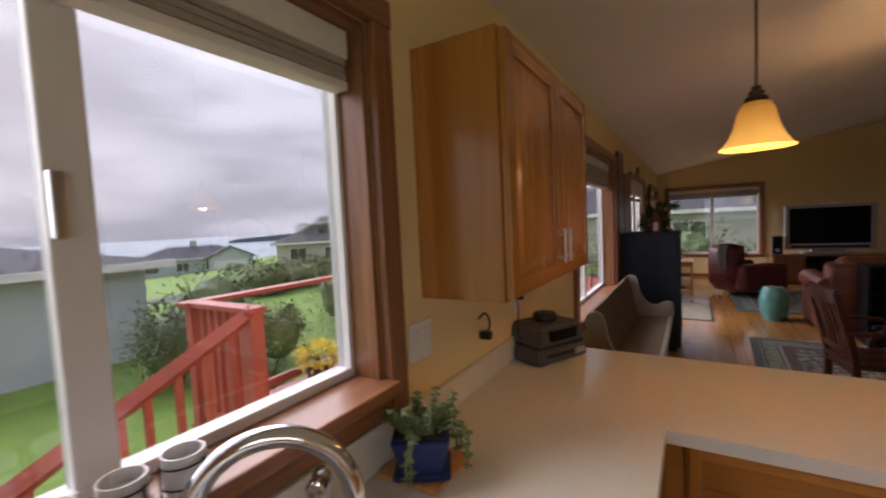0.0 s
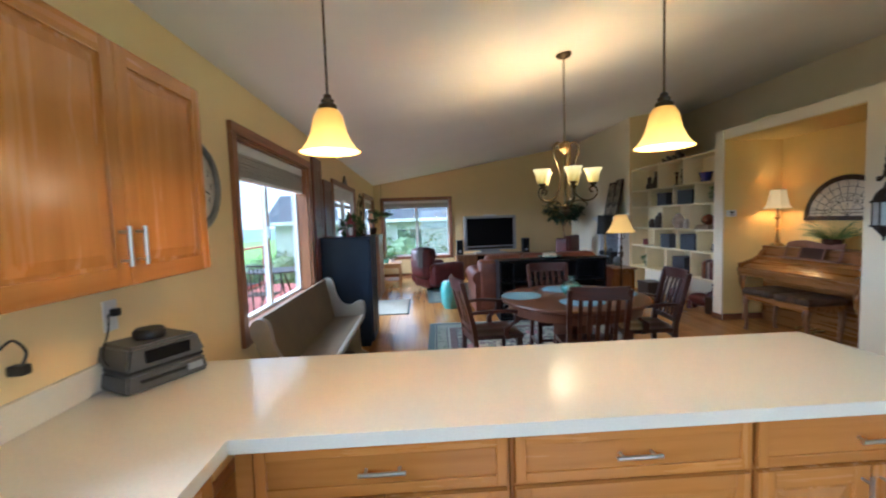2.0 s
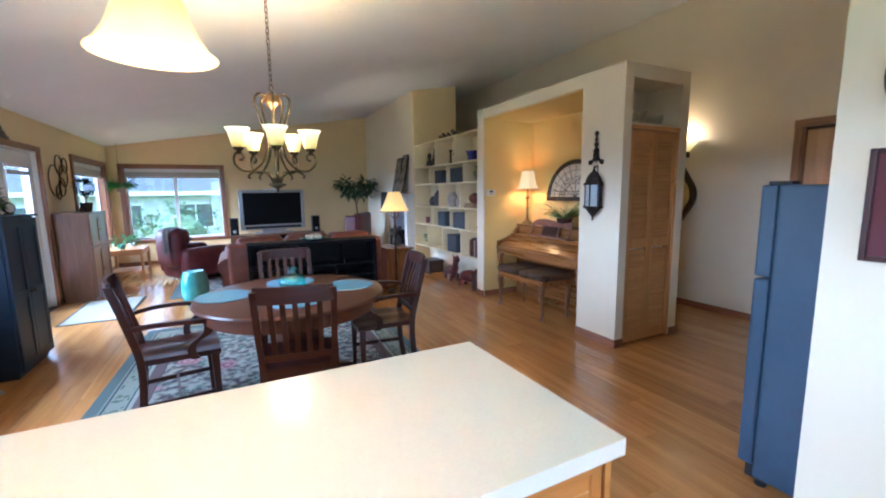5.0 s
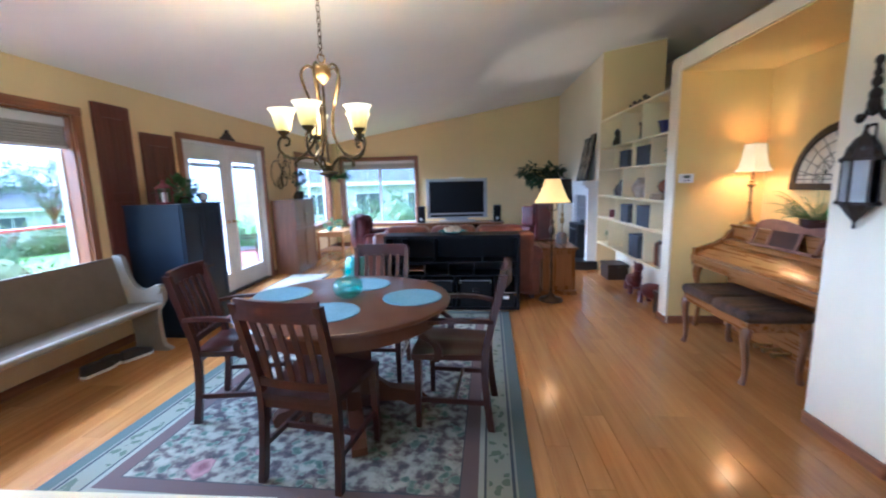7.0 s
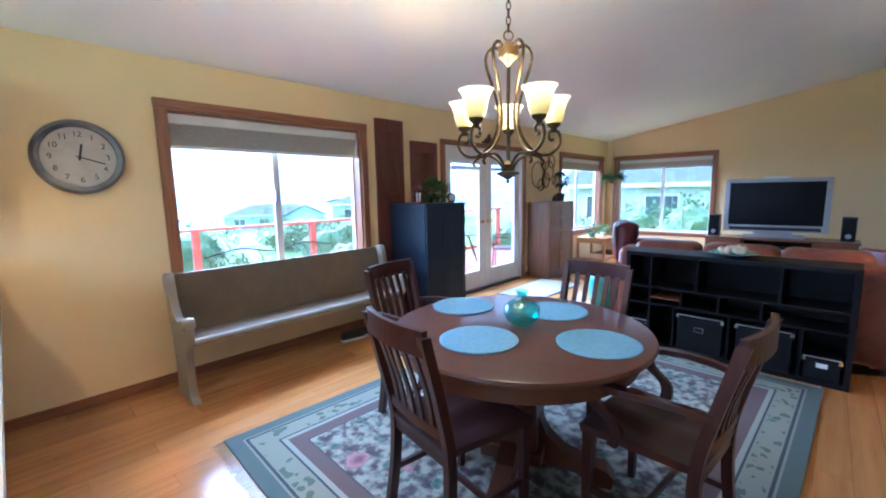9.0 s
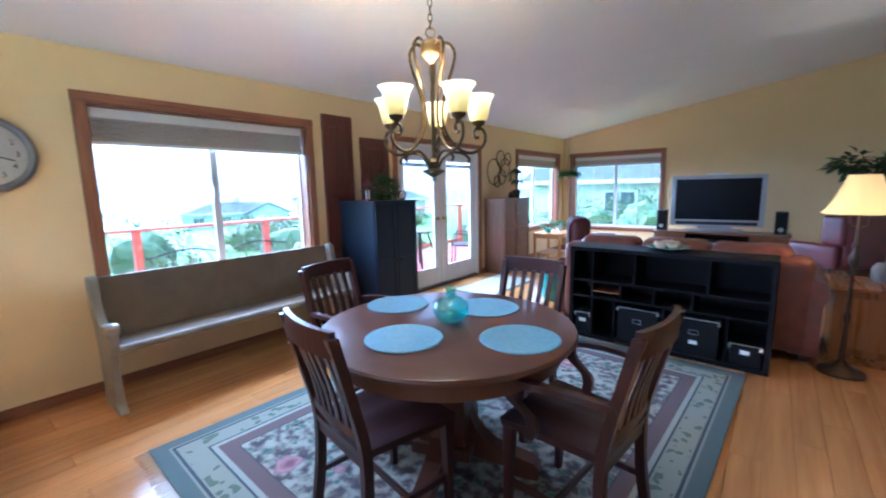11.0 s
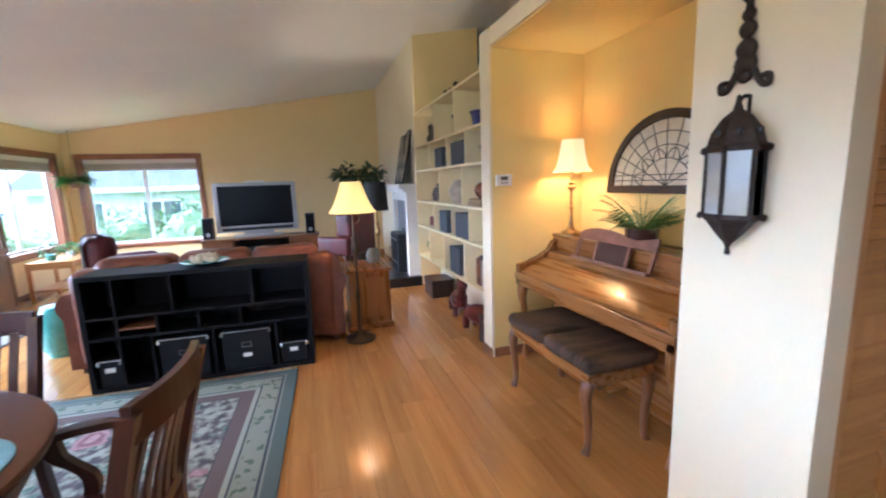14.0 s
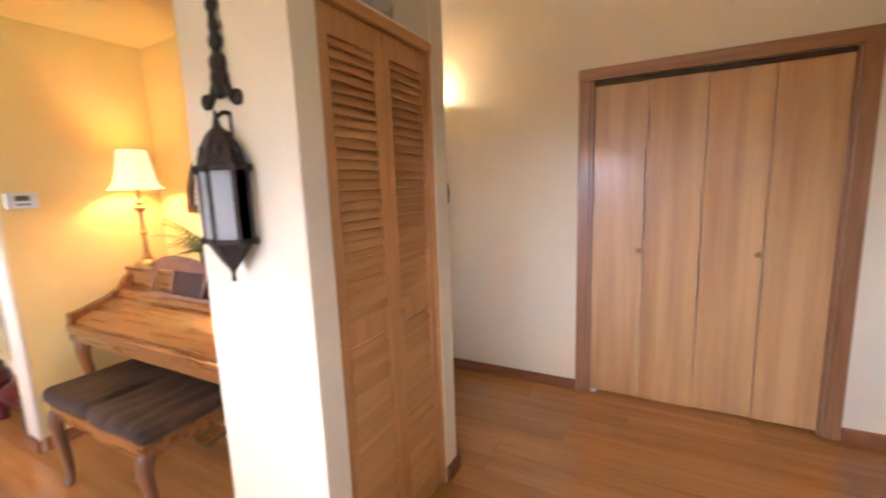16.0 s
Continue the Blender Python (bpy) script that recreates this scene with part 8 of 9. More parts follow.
for k in range(4):
    a = y0 + 0.02 + k * (pw_ + 0.004)
    dx = 0.008 * (1 if k % 2 else 0)
    leaf = bx("door_panel", BIRCH["z"], cd, EX + 0.02 + dx, a, 0.015, EX + 0.048 + dx, a + pw_, zt - 0.03, 0.002)
    if k in (1, 3):
        bm = bmesh.new()
        lathe(bm, [(0.0, 0.028), (0.014, 0.026), (0.017, 0.018), (0.008, 0.01), (0.008, 0.0)], 16, pose(EX + 0.02 + dx, a + 0.022, 0.98, 0, -90, 0))
        part("knob", bm, BRASS, leaf, "brass knob", True)
bx("floor_guide", WHITE, cd, EX + 0.01, y1 - 0.06, 0.0, EX + 0.06, y1 - 0.025, 0.016, 0.003, "white floor guide")

# Sconce and mirror
sc = thing("wall_sconce", "half-bowl cream glass wall sconce, lit", "sconce", pose(EX, 4.20, 1.93))
bm = bmesh.new()
lathe(bm, [(0.01, -0.06), (0.03, -0.05), (0.07, 0.0), (0.11, 0.05), (0.14, 0.07), (0.136, 0.072), (0.10, 0.05), (0.06, 0.0), (0.01, -0.05)], 28)
bmesh.ops.bisect_plane(bm, geom=list(bm.verts) + list(bm.edges) + list(bm.faces), plane_co=(0, 0, 0), plane_no=(1, 0, 0), clear_outer=True)
part("bowl", bm, CREAMGLASS, sc, "cream glass half bowl, glowing", True)
bx("back_plate", BRONZE, sc, -0.012, -0.03, -0.12, 0, 0.03, 0.02, 0.003)
bm = bmesh.new()
lathe(bm, [(0, -0.11), (0.012, -0.10), (0.02, -0.075), (0.03, -0.055)], 16, pose(-0.03, 0, 0))
part("finial", bm, BRONZE, sc, "", True)
bulb(EX - 0.09, 4.20, 2.03, SCONCE_W, 0.03)
mi = thing("wall_mirror", "ornate dark-framed hall mirror", "mirror", pose(EX, 4.30, 1.36, 0, 0, -90))
out = [(0.23 * math.cos(t) * (1 + 0.10 * math.cos(4 * t)), 0.36 * math.sin(t) * (1 + 0.06 * math.cos(4 * t))) for t in np.linspace(0, 2 * math.pi, 48, endpoint=False)]
bm = bmesh.new()
for k in range(48):
    a, b = out[k], out[(k + 1) % 48]
    prism(bm, [a, b, (b[0] * 0.72, b[1] * 0.78), (a[0] * 0.72, a[1] * 0.78)], -0.03 - 0.008 * (k % 4 == 0), 0)
part("frame", bm, DARKWOOD, mi, "carved dark frame")
bm = bmesh.new()
prism(bm, [(x * 0.73, z * 0.79) for x, z in out], -0.012, -0.006)
part("glass", bm, material("mirror silver", (0.85, 0.86, 0.86), 0.02, 1.0), mi, "mirror glass")

# ---- outside ----
def boards(name, label, x0, x1, y0, y1, z0, z1, width, mat, along="y", gap=0.006):
    o = thing(name, label, "deck", kind="structure")
    n = max(1, int((x1 - x0 if along == "y" else y1 - y0) / width))
    for i in range(n):
        if along == "y":
            bx("plank", mat, o, x0 + i * width, y0, z0, x0 + (i + 1) * width - gap, y1, z1, 0.003)
        else:
            bx("plank", mat, o, x0, y0 + i * width, z0, x1, y0 + (i + 1) * width - gap, z1, 0.003)
    return o


boards("deck", "red stained timber deck outside the west windows", -2.98, -0.21, 2.05, 11.6, -0.12, -0.09, 0.14, REDDECK)
rl = thing("deck_railing", "red stained timber deck railing with square posts", "railing")
RX = -2.9
for y in (2.1, 4.15, 5.95, 7.75, 9.55, 11.4):
    bx("post", REDDECK, rl, RX - 0.045, y - 0.045, -0.3, RX + 0.045, y + 0.045, 0.92, 0.004)
bx("top_rail", REDDECK, rl, RX - 0.07, 2.0, 0.92, RX + 0.07, 11.5, 0.96, 0.006)
bx("bottom_rail", REDDECK, rl, RX - 0.02, 2.1, -0.02, RX + 0.02, 11.4, 0.06, 0.004)
bx("post", REDDECK, rl, -2.16, 2.05, -0.3, -2.05, 2.16, 0.92, 0.004)
bx("top_rail", REDDECK, rl, -2.83, 2.03, 0.921, -2.02, 2.17, 0.961, 0.006)
bx("bottom_rail", REDDECK, rl, -2.85, 2.08, -0.02, -2.16, 2.12, 0.06, 0.004)
for k in range(6):
    x = -2.75 + 0.105 * k
    bx("baluster", REDDECK, rl, x - 0.02, 2.08, 0.06, x + 0.02, 2.12, 0.92, 0.002)
stp = thing("stair_railing", "red sloping handrail down the deck stairs", "railing")
y_a, z_a, y_b, z_b = 2.10, 0.92, -0.4, -0.22
bm = bmesh.new()
tube(bm, [(-2.1, y_a, z_a), (-2.1, y_b, z_b)], 0.06, 4)
part("hand_rail", bm, REDDECK, stp)
bm = bmesh.new()
tube(bm, [(-2.1, y_a, z_a - 0.85), (-2.1, y_b, z_b - 0.85)], 0.04, 4)
part("bottom_rail", bm, REDDECK, stp)
for k in range(1, 14):
    t = k / 14
    y, z = y_a + (y_b - y_a) * t, z_a + (z_b - z_a) * t
    w_ = 0.05 if k % 5 == 0 else 0.02
    bx("baluster", REDDECK, stp, -2.1 - w_, y - w_, z - 0.88, -2.1 + w_, y + w_, z - 0.02, 0.002)
stairs = thing("deck_stairs", "red timber stairs down from the deck", "stairs")
for k in range(6):
    bx("tread", REDDECK, stairs, -2.05, 2.02 - 0.28 * (k + 1), -0.12 - 0.18 * (k + 1), -1.0, 2.02 - 0.28 * k, -0.08 - 0.18 * (k + 1), 0.004)
bx("stringer", REDDECK, stairs, -1.0, -0.3, -1.5, -0.95, -0.2, -1.2, 0.004)
bm = bmesh.new()
prism(bm, [(2.05, -0.1), (0.2, -1.30), (0.2, -1.42), (2.05, -0.4)], 0.96, 1.0, pose(0, 0, 0, 0, 0, 90))
part("stringer", bm, REDDECK, stairs)

# Ground, gravel, sea, far shore
bm = bmesh.new()
nx, ny = 46, 46
grid = []
for i in range(nx + 1):
    row = []
    for j in range(ny + 1):
        x, y = -95 + 190 * i / nx, -95 + 190 * j / ny
        z = -1.45 + 0.10 * noise.noise(Vector((x * 0.06, y * 0.06, 0)))
        if x < -14:
            z -= (-14 - x) * 0.055
        if y > 16:
            z += min(y - 16, 30) * 0.03
        row.append(bm.verts.new((x, y, z)))
    grid.append(row)
for i in range(nx):
    for j in range(ny):
        bm.faces.new((grid[i][j], grid[i + 1][j], grid[i + 1][j + 1], grid[i][j + 1]))
solo("ground", bm, GRASS, "green mown lawn sloping to the sea", "lawn", kind="structure", smooth=True)
bm = bmesh.new()
box(bm, -4200, -4200, -30.2, 4200, 4200, -30)
SEA = material("pale grey sea", (0.20, 0.25, 0.30), 0.6, spec=0.15, colour2=(0.17, 0.22, 0.26), scale=0.02, bump=0.3, bump_scale=0.6)
solo("water", bm, SEA, "calm pale grey sea to the horizon", "sea", kind="structure")
bm = bmesh.new()
outl = [(-140, 0), (-134, 7), (-110, 12), (-60, 16), (-20, 17), (40, 20), (110, 22), (180, 24), (260, 22), (330, 0)]
prism(bm, outl, 0, 90, pose(-1200, 892, -31, 0, 0, 53))
solo("backdrop_island", bm, material("far blue green shore", (0.16, 0.20, 0.22), 0.95, colour2=(0.12, 0.15, 0.17), scale=0.03), "long low wooded island across the water", "island", kind="structure")
bm = bmesh.new()
box(bm, -3.6, -8, -1.6, -2.6, 1.2, -1.36, 0.02)
solo("gravel_bed", bm, material("grey gravel", (0.30, 0.28, 0.26), 0.95, colour2=(0.16, 0.15, 0.14), scale=40, bump=1.0, bump_scale=60), "strip of grey gravel beside the lawn", "gravel", kind="stuff")
bm = bmesh.new()
box(bm, -24.6, -60, -2.6, -21.8, 60, -1.92, 0.02)
solo("road", bm, material("worn asphalt", (0.12, 0.12, 0.12), 0.9, colour2=(0.09, 0.09, 0.09), scale=6), "narrow grey lane beyond the lawn", "road", kind="structure")

SIDING = material("grey blue lap siding", (0.52, 0.56, 0.60), 0.7, colour2=(0.46, 0.50, 0.54), scale=1.5)
SIDINGPALE = material("pale lap siding", (0.55, 0.53, 0.49), 0.7, colour2=(0.48, 0.46, 0.43), scale=1.5)
ROOF = material("charcoal shingles", (0.085, 0.088, 0.10), 0.85, colour2=(0.055, 0.058, 0.065), scale=5, bump=0.6, bump_scale=14)
WINDARK = material("dark window glass", (0.09, 0.10, 0.11), 0.08)


def house(label, m, w_, d_, h, rise, wall_mat, garage=False, hip=True):
    """w_ along local x, front towards -y."""
    o = thing("house", label, "house", m, "neighbouring houses")
    bm = bmesh.new()
    n = int(h / 0.2)
    for k in range(n):
        e_ = 0.012 * (k % 2)
        box(bm, -w_ / 2 - e_, -d_ / 2 - e_, -0.6 if k == 0 else k * h / n, w_ / 2 + e_, d_ / 2 + e_, (k + 1) * h / n)
    part("wall", bm, wall_mat, o)
    bm = bmesh.new()
    ov = 0.5
    a = [bm.verts.new((sx * (w_ / 2 + ov), sy * (d_ / 2 + ov), h)) for sx, sy in ((-1, -1), (1, -1), (1, 1), (-1, 1))]
    inset = d_ / 2 if hip else -0.0
    r0, r1 = bm.verts.new((-w_ / 2 - ov + inset, 0, h + rise)), bm.verts.new((w_ / 2 + ov - inset, 0, h + rise))
    bm.faces.new((a[0], a[1], r1, r0))
    bm.faces.new((a[2], a[3], r0, r1))
    bm.faces.new((a[1], a[2], r1))
    bm.faces.new((a[3], a[0], r0))
    bm.faces.new(list(reversed(a)))
    rf = part("roof", bm, ROOF, o)
    bx("fascia", WHITE, o, -w_ / 2 - ov, -d_ / 2 - ov - 0.03, h - 0.16, w_ / 2 + ov, -d_ / 2 - ov, h + 0.02, 0.01, "white fascia board")
    bx("fascia", WHITE, o, w_ / 2 + ov, -d_ / 2 - ov, h - 0.16, w_ / 2 + ov + 0.03, d_ / 2 + ov, h + 0.02, 0.01)
    bx("chimney", SIDINGPALE, rf, -0.4, -0.3, h + rise * 0.5, 0.4, 0.3, h + rise + 0.7, 0.02)
    for k in range(3):
        x = -w_ / 2 + w_ * (0.15 + 0.25 * k)
        q = bx("window", WHITE, o, x - 0.75, -d_ / 2 - 0.05, h * 0.38, x + 0.75, -d_ / 2 + 0.02, h * 0.82, 0.01, "white framed window")
        bx("pane", WINDARK, q, x - 0.67, -d_ / 2 - 0.06, h * 0.41, x - 0.03, -d_ / 2 - 0.045, h * 0.79, 0)
        bx("pane", WINDARK, q, x + 0.03, -d_ / 2 - 0.06, h * 0.41, x + 0.67, -d_ / 2 - 0.045, h * 0.79, 0)
    for k in range(2):
        y = -d_ / 4 + d_ / 2 * k
        q = bx("window", WHITE, o, w_ / 2 - 0.02, y - 0.7, h * 0.38, w_ / 2 + 0.05, y + 0.7, h * 0.82, 0.01, "white framed window")
        bx("pane", WINDARK, q, w_ / 2 + 0.045, y - 0.62, h * 0.41, w_ / 2 + 0.06, y + 0.62, h * 0.79, 0)
    if garage:
        bm = bmesh.new()
        gx = w_ / 2 - 2.3
        prism(bm, [(gx - 2.6, -0.5), (gx + 2.6, -0.5), (gx + 2.6, h), (gx, h + 1.3), (gx - 2.6, h)], -d_ / 2 - 1.6, -d_ / 2 + 0.5)
        g_ = part("garage", bm, wall_mat, o)
        for i in range(4):
            bx("door_panel", WHITE, g_, gx - 2.0, -d_ / 2 - 1.66, 0.05 + 0.52 * i, gx + 2.0, -d_ / 2 - 1.59, 0.05 + 0.52 * i + 0.5, 0.01, "white garage door panel")
        bm = bmesh.new()
        for s in (-1, 1):
            prism(bm, [(gx, h + 1.45), (gx + s * 3.1, h - 0.1), (gx + s * 3.1, h - 0.25), (gx, h + 1.3)], -d_ / 2 - 2.0, -d_ / 2 + 1.5)
        part("garage_roof", bm, ROOF, o)
    return o


house("grey lap-sided two-storey neighbour house with a charcoal roof", pose(-15.6, 0.4, -1.35, 0, 0, 90), 9.6, 9.0, 2.25, 0.95, SIDING, False)
house("blue-grey bungalow with a white garage door", pose(-58, 31, -4.1, 0, 0, 62), 13, 8, 2.6, 1.5, SIDING, True, True)
house("pale bungalow with a charcoal roof", pose(-30, 31, -2.2, 0, 0, 50), 12, 8, 2.6, 1.6, SIDINGPALE, False)
house("pale gabled house beyond the north window", pose(-1.5, 27.5, -1.2, 0, 0, 6), 11, 8, 2.8, 1.7, SIDINGPALE, False, False)
house("tan hip-roofed house beyond the north garden", pose(13, 31, -0.6, 0, 0, -8), 12, 8, 2.8, 1.7, material("tan siding", (0.50, 0.34, 0.18), 0.8, scale=2), False)

# Shrubs, hedges and trees
rg = random.Random(77)
BUSH = material("shrub leaf", (0.13, 0.185, 0.07), 0.6, colour2=(0.075, 0.12, 0.045), scale=1.2, vary=0.15)
BUSH2 = material("olive shrub leaf", (0.18, 0.21, 0.07), 0.6, colour2=(0.10, 0.13, 0.045), scale=1.2, vary=0.15)
YELLOW = material("yellow blossom", (0.78, 0.62, 0.04), 0.6, colour2=(0.60, 0.52, 0.05), scale=9)


def shrub(x, y, z, rx, ry, rz, count, size, mat, label="rounded green garden shrub", name="shrub"):
    o = thing(name, label, "shrub", pose(x, y, z), "garden shrubs")
    bm = bmesh.new()
    for k in range(7):
        a = rg.uniform(0, 6.28)
        tube(bm, [(0, 0, -0.2), (rx * 0.4 * math.cos(a), ry * 0.4 * math.sin(a), rz * 0.6), (rx * 0.7 * math.cos(a), ry * 0.7 * math.sin(a), rz * 1.1)], [0.03, 0.02, 0.008], 5)
    part("stems", bm, WALNUT["z"], o)
    bm = bmesh.new()
    core = bmesh.ops.create_icosphere(bm, subdivisions=3, radius=1.0, matrix=Matrix.LocRotScale((0, 0, rz * 0.62), None, (rx * 0.62, ry * 0.62, rz * 0.5)))
    for v in core["verts"]:
        v.co *= 1 + 0.16 * noise.noise(v.co * (2.2 / max(rx, 0.4))) + 0.07 * noise.noise(v.co * 7)
    for k in range(max(16, count // 28)):
        a = rg.uniform(0, 6.28)
        r = 0.8 * rg.random() ** 0.5
        leafy(bm, rg, (rx * r * math.cos(a), ry * r * math.sin(a), rz * rg.uniform(0.35, 1.0)), (rx * 0.42, ry * 0.42, rz * 0.4), 120, size * 0.62, 0.8)
    part("leaves", bm, mat, o)


for x, y, s in ((-8.2, 4.4, 1.0), (-9.6, 6.0, 1.3), (-7.4, 6.2, 0.8), (-5.0, 3.9, 0.7)):
    shrub(x, y, -1.5, 0.9 * s, 0.9 * s, 1.3 * s, 620, 0.16, BUSH if s != 0.8 else BUSH2)
for x, y, s in ((-5.2, 6.8, 1.0), (-6.2, 9.0, 1.1), (-5.0, 10.6, 0.95), (-8.5, 9.5, 1.2), (-6.0, 12.5, 1.1), (-10.5, 12, 1.3), (-4.6, 14.5, 1.2)):
    shrub(x, y, -1.5, 1.0 * s, 1.0 * s, 1.25 * s, 700, 0.13, BUSH if s != 1.1 else BUSH2, "clipped round garden shrub")
for k in range(6):
    shrub(-18.5 + rg.uniform(-1, 1), 13 + 2.6 * k, -2.0, 1.8, 1.8, 1.5, 620, 0.3, BUSH2, "dark olive hedge shrub along the lane")
for k in range(9):
    shrub(-4 + 2.3 * k, 17.0 + 1.2 * math.sin(k * 2.0), -1.5, 1.4, 1.3, 1.5 + 0.3 * (k % 3), 620, 0.22, BUSH if k % 3 else BUSH2, "leafy green shrub beyond the north window")
for k, (x, y, h) in enumerate(((-21, 24, 5.0), (5, 24, 6.0), (-31, 28.5, 4.6), (9.5, 22, 5.0))):
    o = thing("tree", "broad green garden tree with spreading limbs", "tree", pose(x, y, -1.9), "garden trees")
    bm = bmesh.new()
    tube(bm, curve_points([(0, 0, -0.3), (0.1, 0, h * 0.3), (0, 0.1, h * 0.6)], 5), [0.2 - 0.012 * i for i in range(11)], 8)
    ends = []
    for i in range(8):
        a = i * 0.9
        e = Vector((h * 0.26 * math.cos(a), h * 0.26 * math.sin(a), h * rg.uniform(0.55, 0.95)))
        tube(bm, curve_points([(0.08, 0.03, h * 0.35), (e.x * 0.5, e.y * 0.5, e.z * 0.8), e], 4), [0.09, 0.08, 0.07, 0.06, 0.05, 0.04, 0.03, 0.025, 0.02], 6)
        ends.append(e)
    part("trunk", bm, WALNUT["z"], o, "", True)
    bm = bmesh.new()
    for e in ends:
        leafy(bm, rg, e, (h * 0.17, h * 0.17, h * 0.13), 420, 0.17, 0.8)
    part("crown", bm, BUSH2 if k % 2 else BUSH, o)

# On the deck: flower pots, table and chairs, iron trellis
BLUEPOT = material("dark blue glaze", (0.03, 0.05, 0.11), 0.3, coat=0.3)
for x, y, mt_, mp_ in ((-2.62, 3.15, YELLOW, BLUEPOT), (-2.55, 5.0, YELLOW, BLACK), (-2.6, 3.75, BUSH2, WHITE)):
    o = thing("flower_pot", "potted flowers standing on the deck", "plant", pose(x, y, -0.09), "flower pots on the deck")
    bm = bmesh.new()
    lathe(bm, [(0.0, 0), (0.10, 0), (0.15, 0.22), (0.16, 0.24), (0.14, 0.24), (0.0, 0.2)], 24)
    part("pot", bm, mp_, o, "", True)
    bm = bmesh.new()
    leafy(bm, rg, (0, 0, 0.30), (0.21, 0.21, 0.13), 420, 0.07)
    part("flowers", bm, mt_, o)
tr = thing("iron_trellis", "low black wrought iron scroll trellis by the railing", "trellis", pose(-2.78, 4.2, 0))
bm = bmesh.new()
for z in (0.30, 0.55):
    tube(bm, curve_points([(0, 0, z), (0, 0.5, z + 0.08), (0, 1.0, z), (0, 1.5, z + 0.08), (0, 2.0, z)], 8), 0.012, 6)
for k in range(9):
    y = 0.25 * k
    tube(bm, curve_points([(0, y, -0.09 if k % 4 == 0 else 0.30), (0, y + 0.08, 0.42), (0, y, 0.58)], 5), 0.008, 5)
part("scrollwork", bm, IRON, tr)
pt_ = thing("patio_table", "dark metal patio table on the deck", "table", pose(-1.55, 8.3, -0.09))
bm = bmesh.new()
lathe(bm, [(0.0, 0.70), (0.5, 0.70), (0.51, 0.71), (0.5, 0.725), (0.0, 0.725)], 32)
part("tabletop", bm, IRON, pt_, "", True)
for k in range(4):
    a = math.pi / 4 + k * math.pi / 2
    bm = bmesh.new()
    tube(bm, [(0.12 * math.cos(a), 0.12 * math.sin(a), 0.70), (0.36 * math.cos(a), 0.36 * math.sin(a), 0)], 0.018, 8)
    part("leg", bm, IRON, pt_)
for x, y, an in ((-1.5, 7.4, 0), (-0.95, 8.9, 120), (-2.3, 8.6, -100)):
    o = thing("patio_chair", "dark metal slatted patio chair on the deck", "chair", pose(x, y, -0.09, 0, 0, an), "patio chairs")
    for s in (-1, 1):
        bm = bmesh.new()
        tube(bm, [(s * 0.24, 0.22, 0), (s * 0.24, 0.2, 0.42), (s * 0.24, -0.2, 0.40), (s * 0.24, -0.32, 0.92)], 0.014, 7)
        tube(bm, [(s * 0.24, -0.2, 0.40), (s * 0.24, -0.26, 0)], 0.014, 7)
        tube(bm, [(s * 0.25, -0.25, 0.64), (s * 0.26, 0.2, 0.64), (s * 0.25, 0.2, 0.42)], 0.014, 7)
        part("side_frame", bm, IRON, o)
    for k in range(6):
        bx("seat_slat", IRON, o, -0.23, -0.18 + 0.065 * k, 0.415, 0.23, -0.13 + 0.065 * k, 0.43, 0.003)
    for k in range(7):
        x_ = -0.2 + 0.066 * k
        bm = bmesh.new()
        tube(bm, [(x_, -0.21, 0.44), (x_, -0.315, 0.9)], 0.008, 5)
        part("back_slat", bm, IRON, o)
    bm = bmesh.new()
    tube(bm, [(-0.24, -0.32, 0.92), (0.24, -0.32, 0.92)], 0.014, 7)
    part("top_bar", bm, IRON, o)
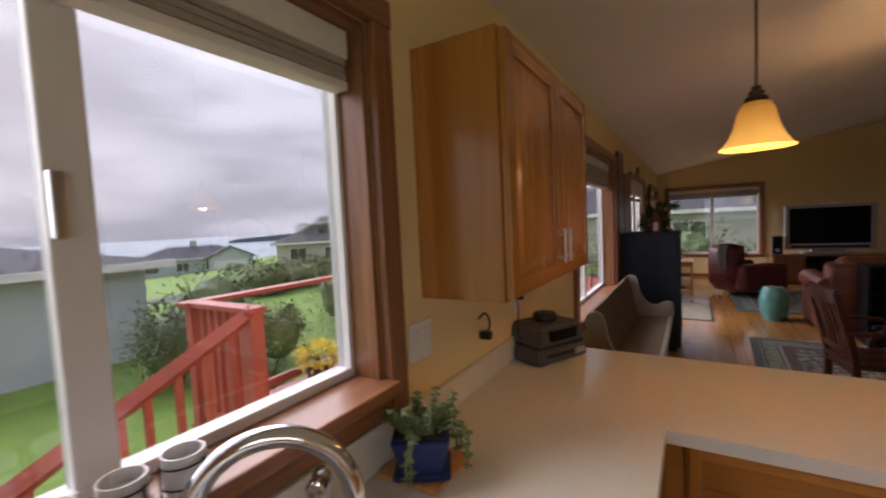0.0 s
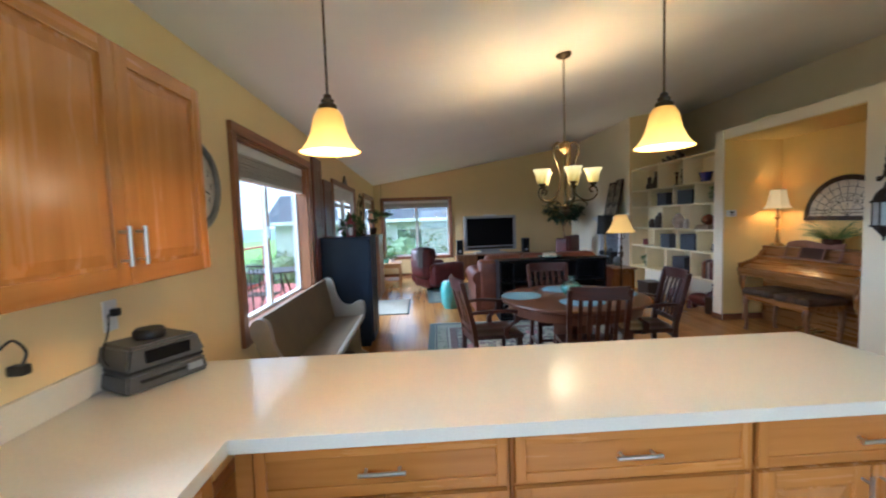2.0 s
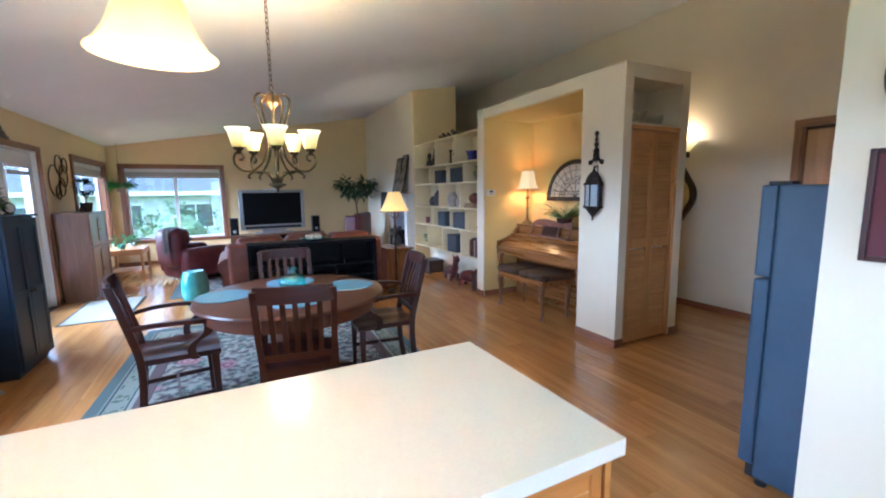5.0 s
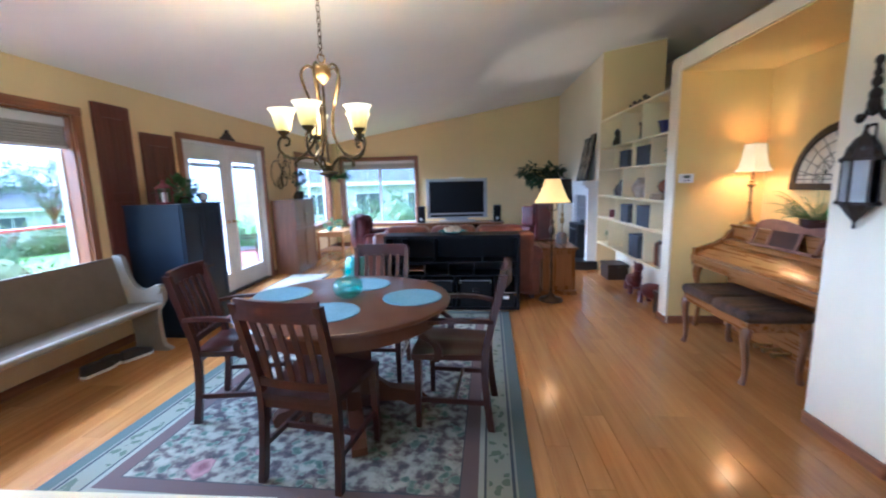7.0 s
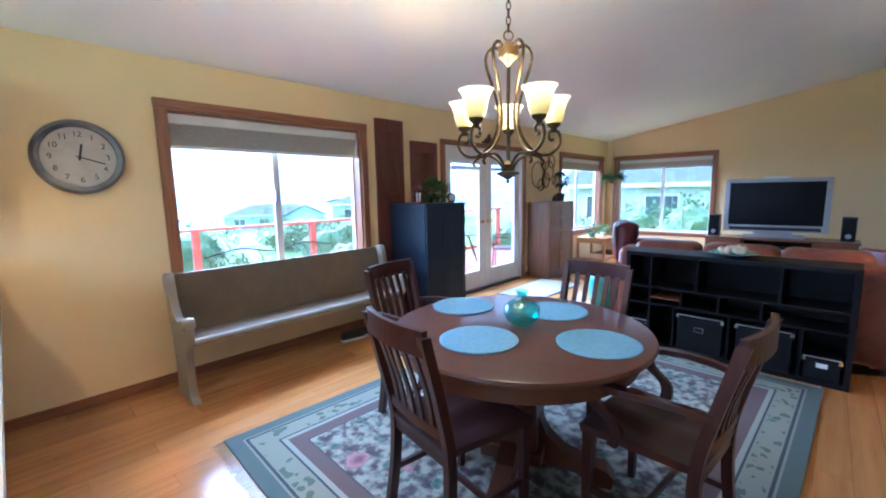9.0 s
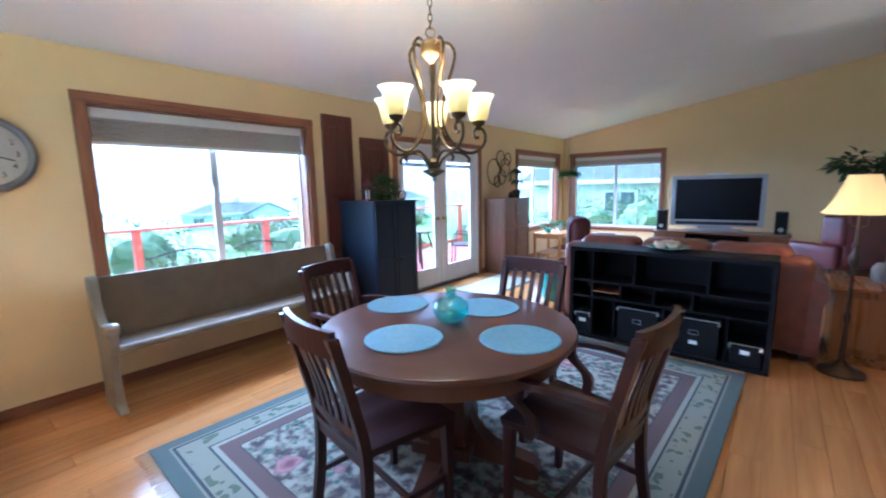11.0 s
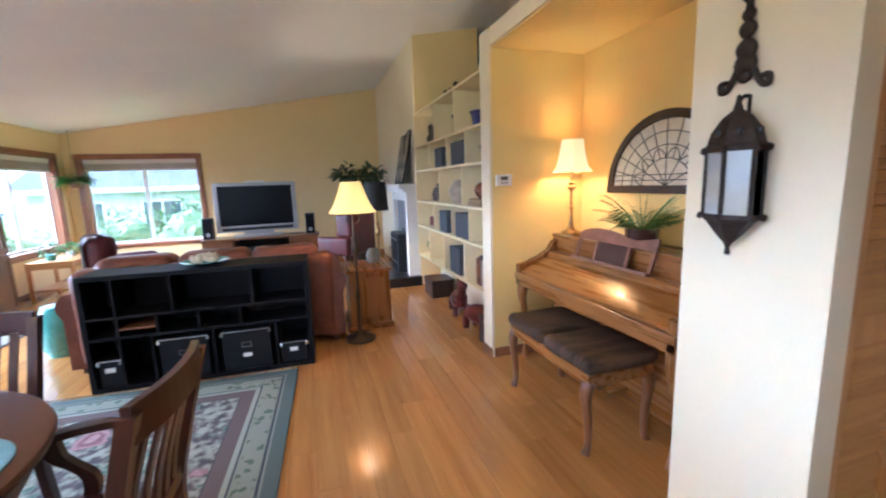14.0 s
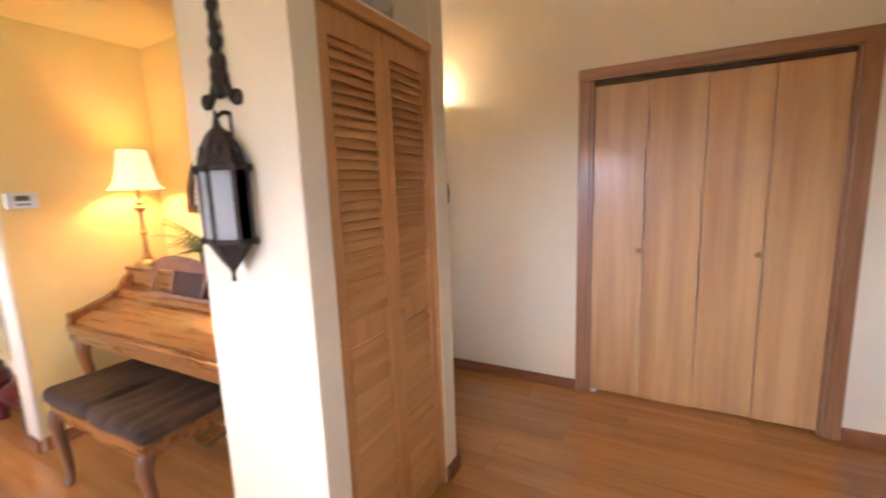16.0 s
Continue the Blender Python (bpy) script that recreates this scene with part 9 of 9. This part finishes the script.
# the outer house wall under the windows closes the deck side
bm = bmesh.new()
box(bm, WX - 0.20, SY, -1.6, WX - 0.162, NY + 0.3, -0.13)
solo("wall_foundation", bm, SIDING, "grey foundation wall below the deck", "wall", kind="structure")

# ---- floor planks ----
PW_, PL_ = 0.135, 1.25
rg = random.Random(9)
meshes = {}


def plank_mesh(length):
    k = round(length, 3)
    if k not in meshes:
        bm = bmesh.new()
        vs = box(bm, 0, 0, -0.011, PW_ - 0.0007, k - 0.0007, 0.0)
        for v in vs:
            if v.co.z > -0.005:
                v.co.x += 0.0004 if v.co.x < 0.05 else -0.0004
                v.co.y += 0.0004 if v.co.y < k / 2 else -0.0004
        bmesh.ops.recalc_face_normals(bm, faces=bm.faces)
        me = bpy.data.meshes.new("plank")
        bm.to_mesh(me)
        bm.free()
        me.materials.append(FLOORWOOD)
        meshes[k] = me
    return meshes[k]


placed, far = 0, []
x = WX + 0.002
while x < EX:
    y = SY + rg.choice((0.0, -0.31, -0.62, -0.93))
    while y < NY:
        a, b = max(y, SY), min(y + PL_, NY)
        if b - a > 0.05:
            near = 2.2 < b and a < 6.9 and 0.2 < x < 6.6 and not (1.2 < x < 3.4 and 3.0 < a and b < 6.1)
            if near and placed < 300:
                ob = new("plank", plank_mesh(b - a))
                ob.parent = FLOOR
                ob.location = (x, a, 0)
                placed += 1
            else:
                far.append((x, a, b - a))
        y += PL_
    x += PW_
bm = bmesh.new()
for x, a, ln in far:
    w_ = PW_ - 0.0007
    lo = [bm.verts.new(p) for p in ((x, a, -0.011), (x + w_, a, -0.011), (x + w_, a + ln - 0.0007, -0.011), (x, a + ln - 0.0007, -0.011))]
    hi = [bm.verts.new(p) for p in ((x + 0.0004, a + 0.0004, 0), (x + w_ - 0.0004, a + 0.0004, 0), (x + w_ - 0.0004, a + ln - 0.0011, 0), (x + 0.0004, a + ln - 0.0011, 0))]
    bm.faces.new(hi)
    for i in range(4):
        j = (i + 1) % 4
        bm.faces.new((lo[i], lo[j], hi[j], hi[i]))
rest = part("planks_rest", bm, FLOORWOOD_REST, FLOOR)
tagged(rest, kind="stuff")
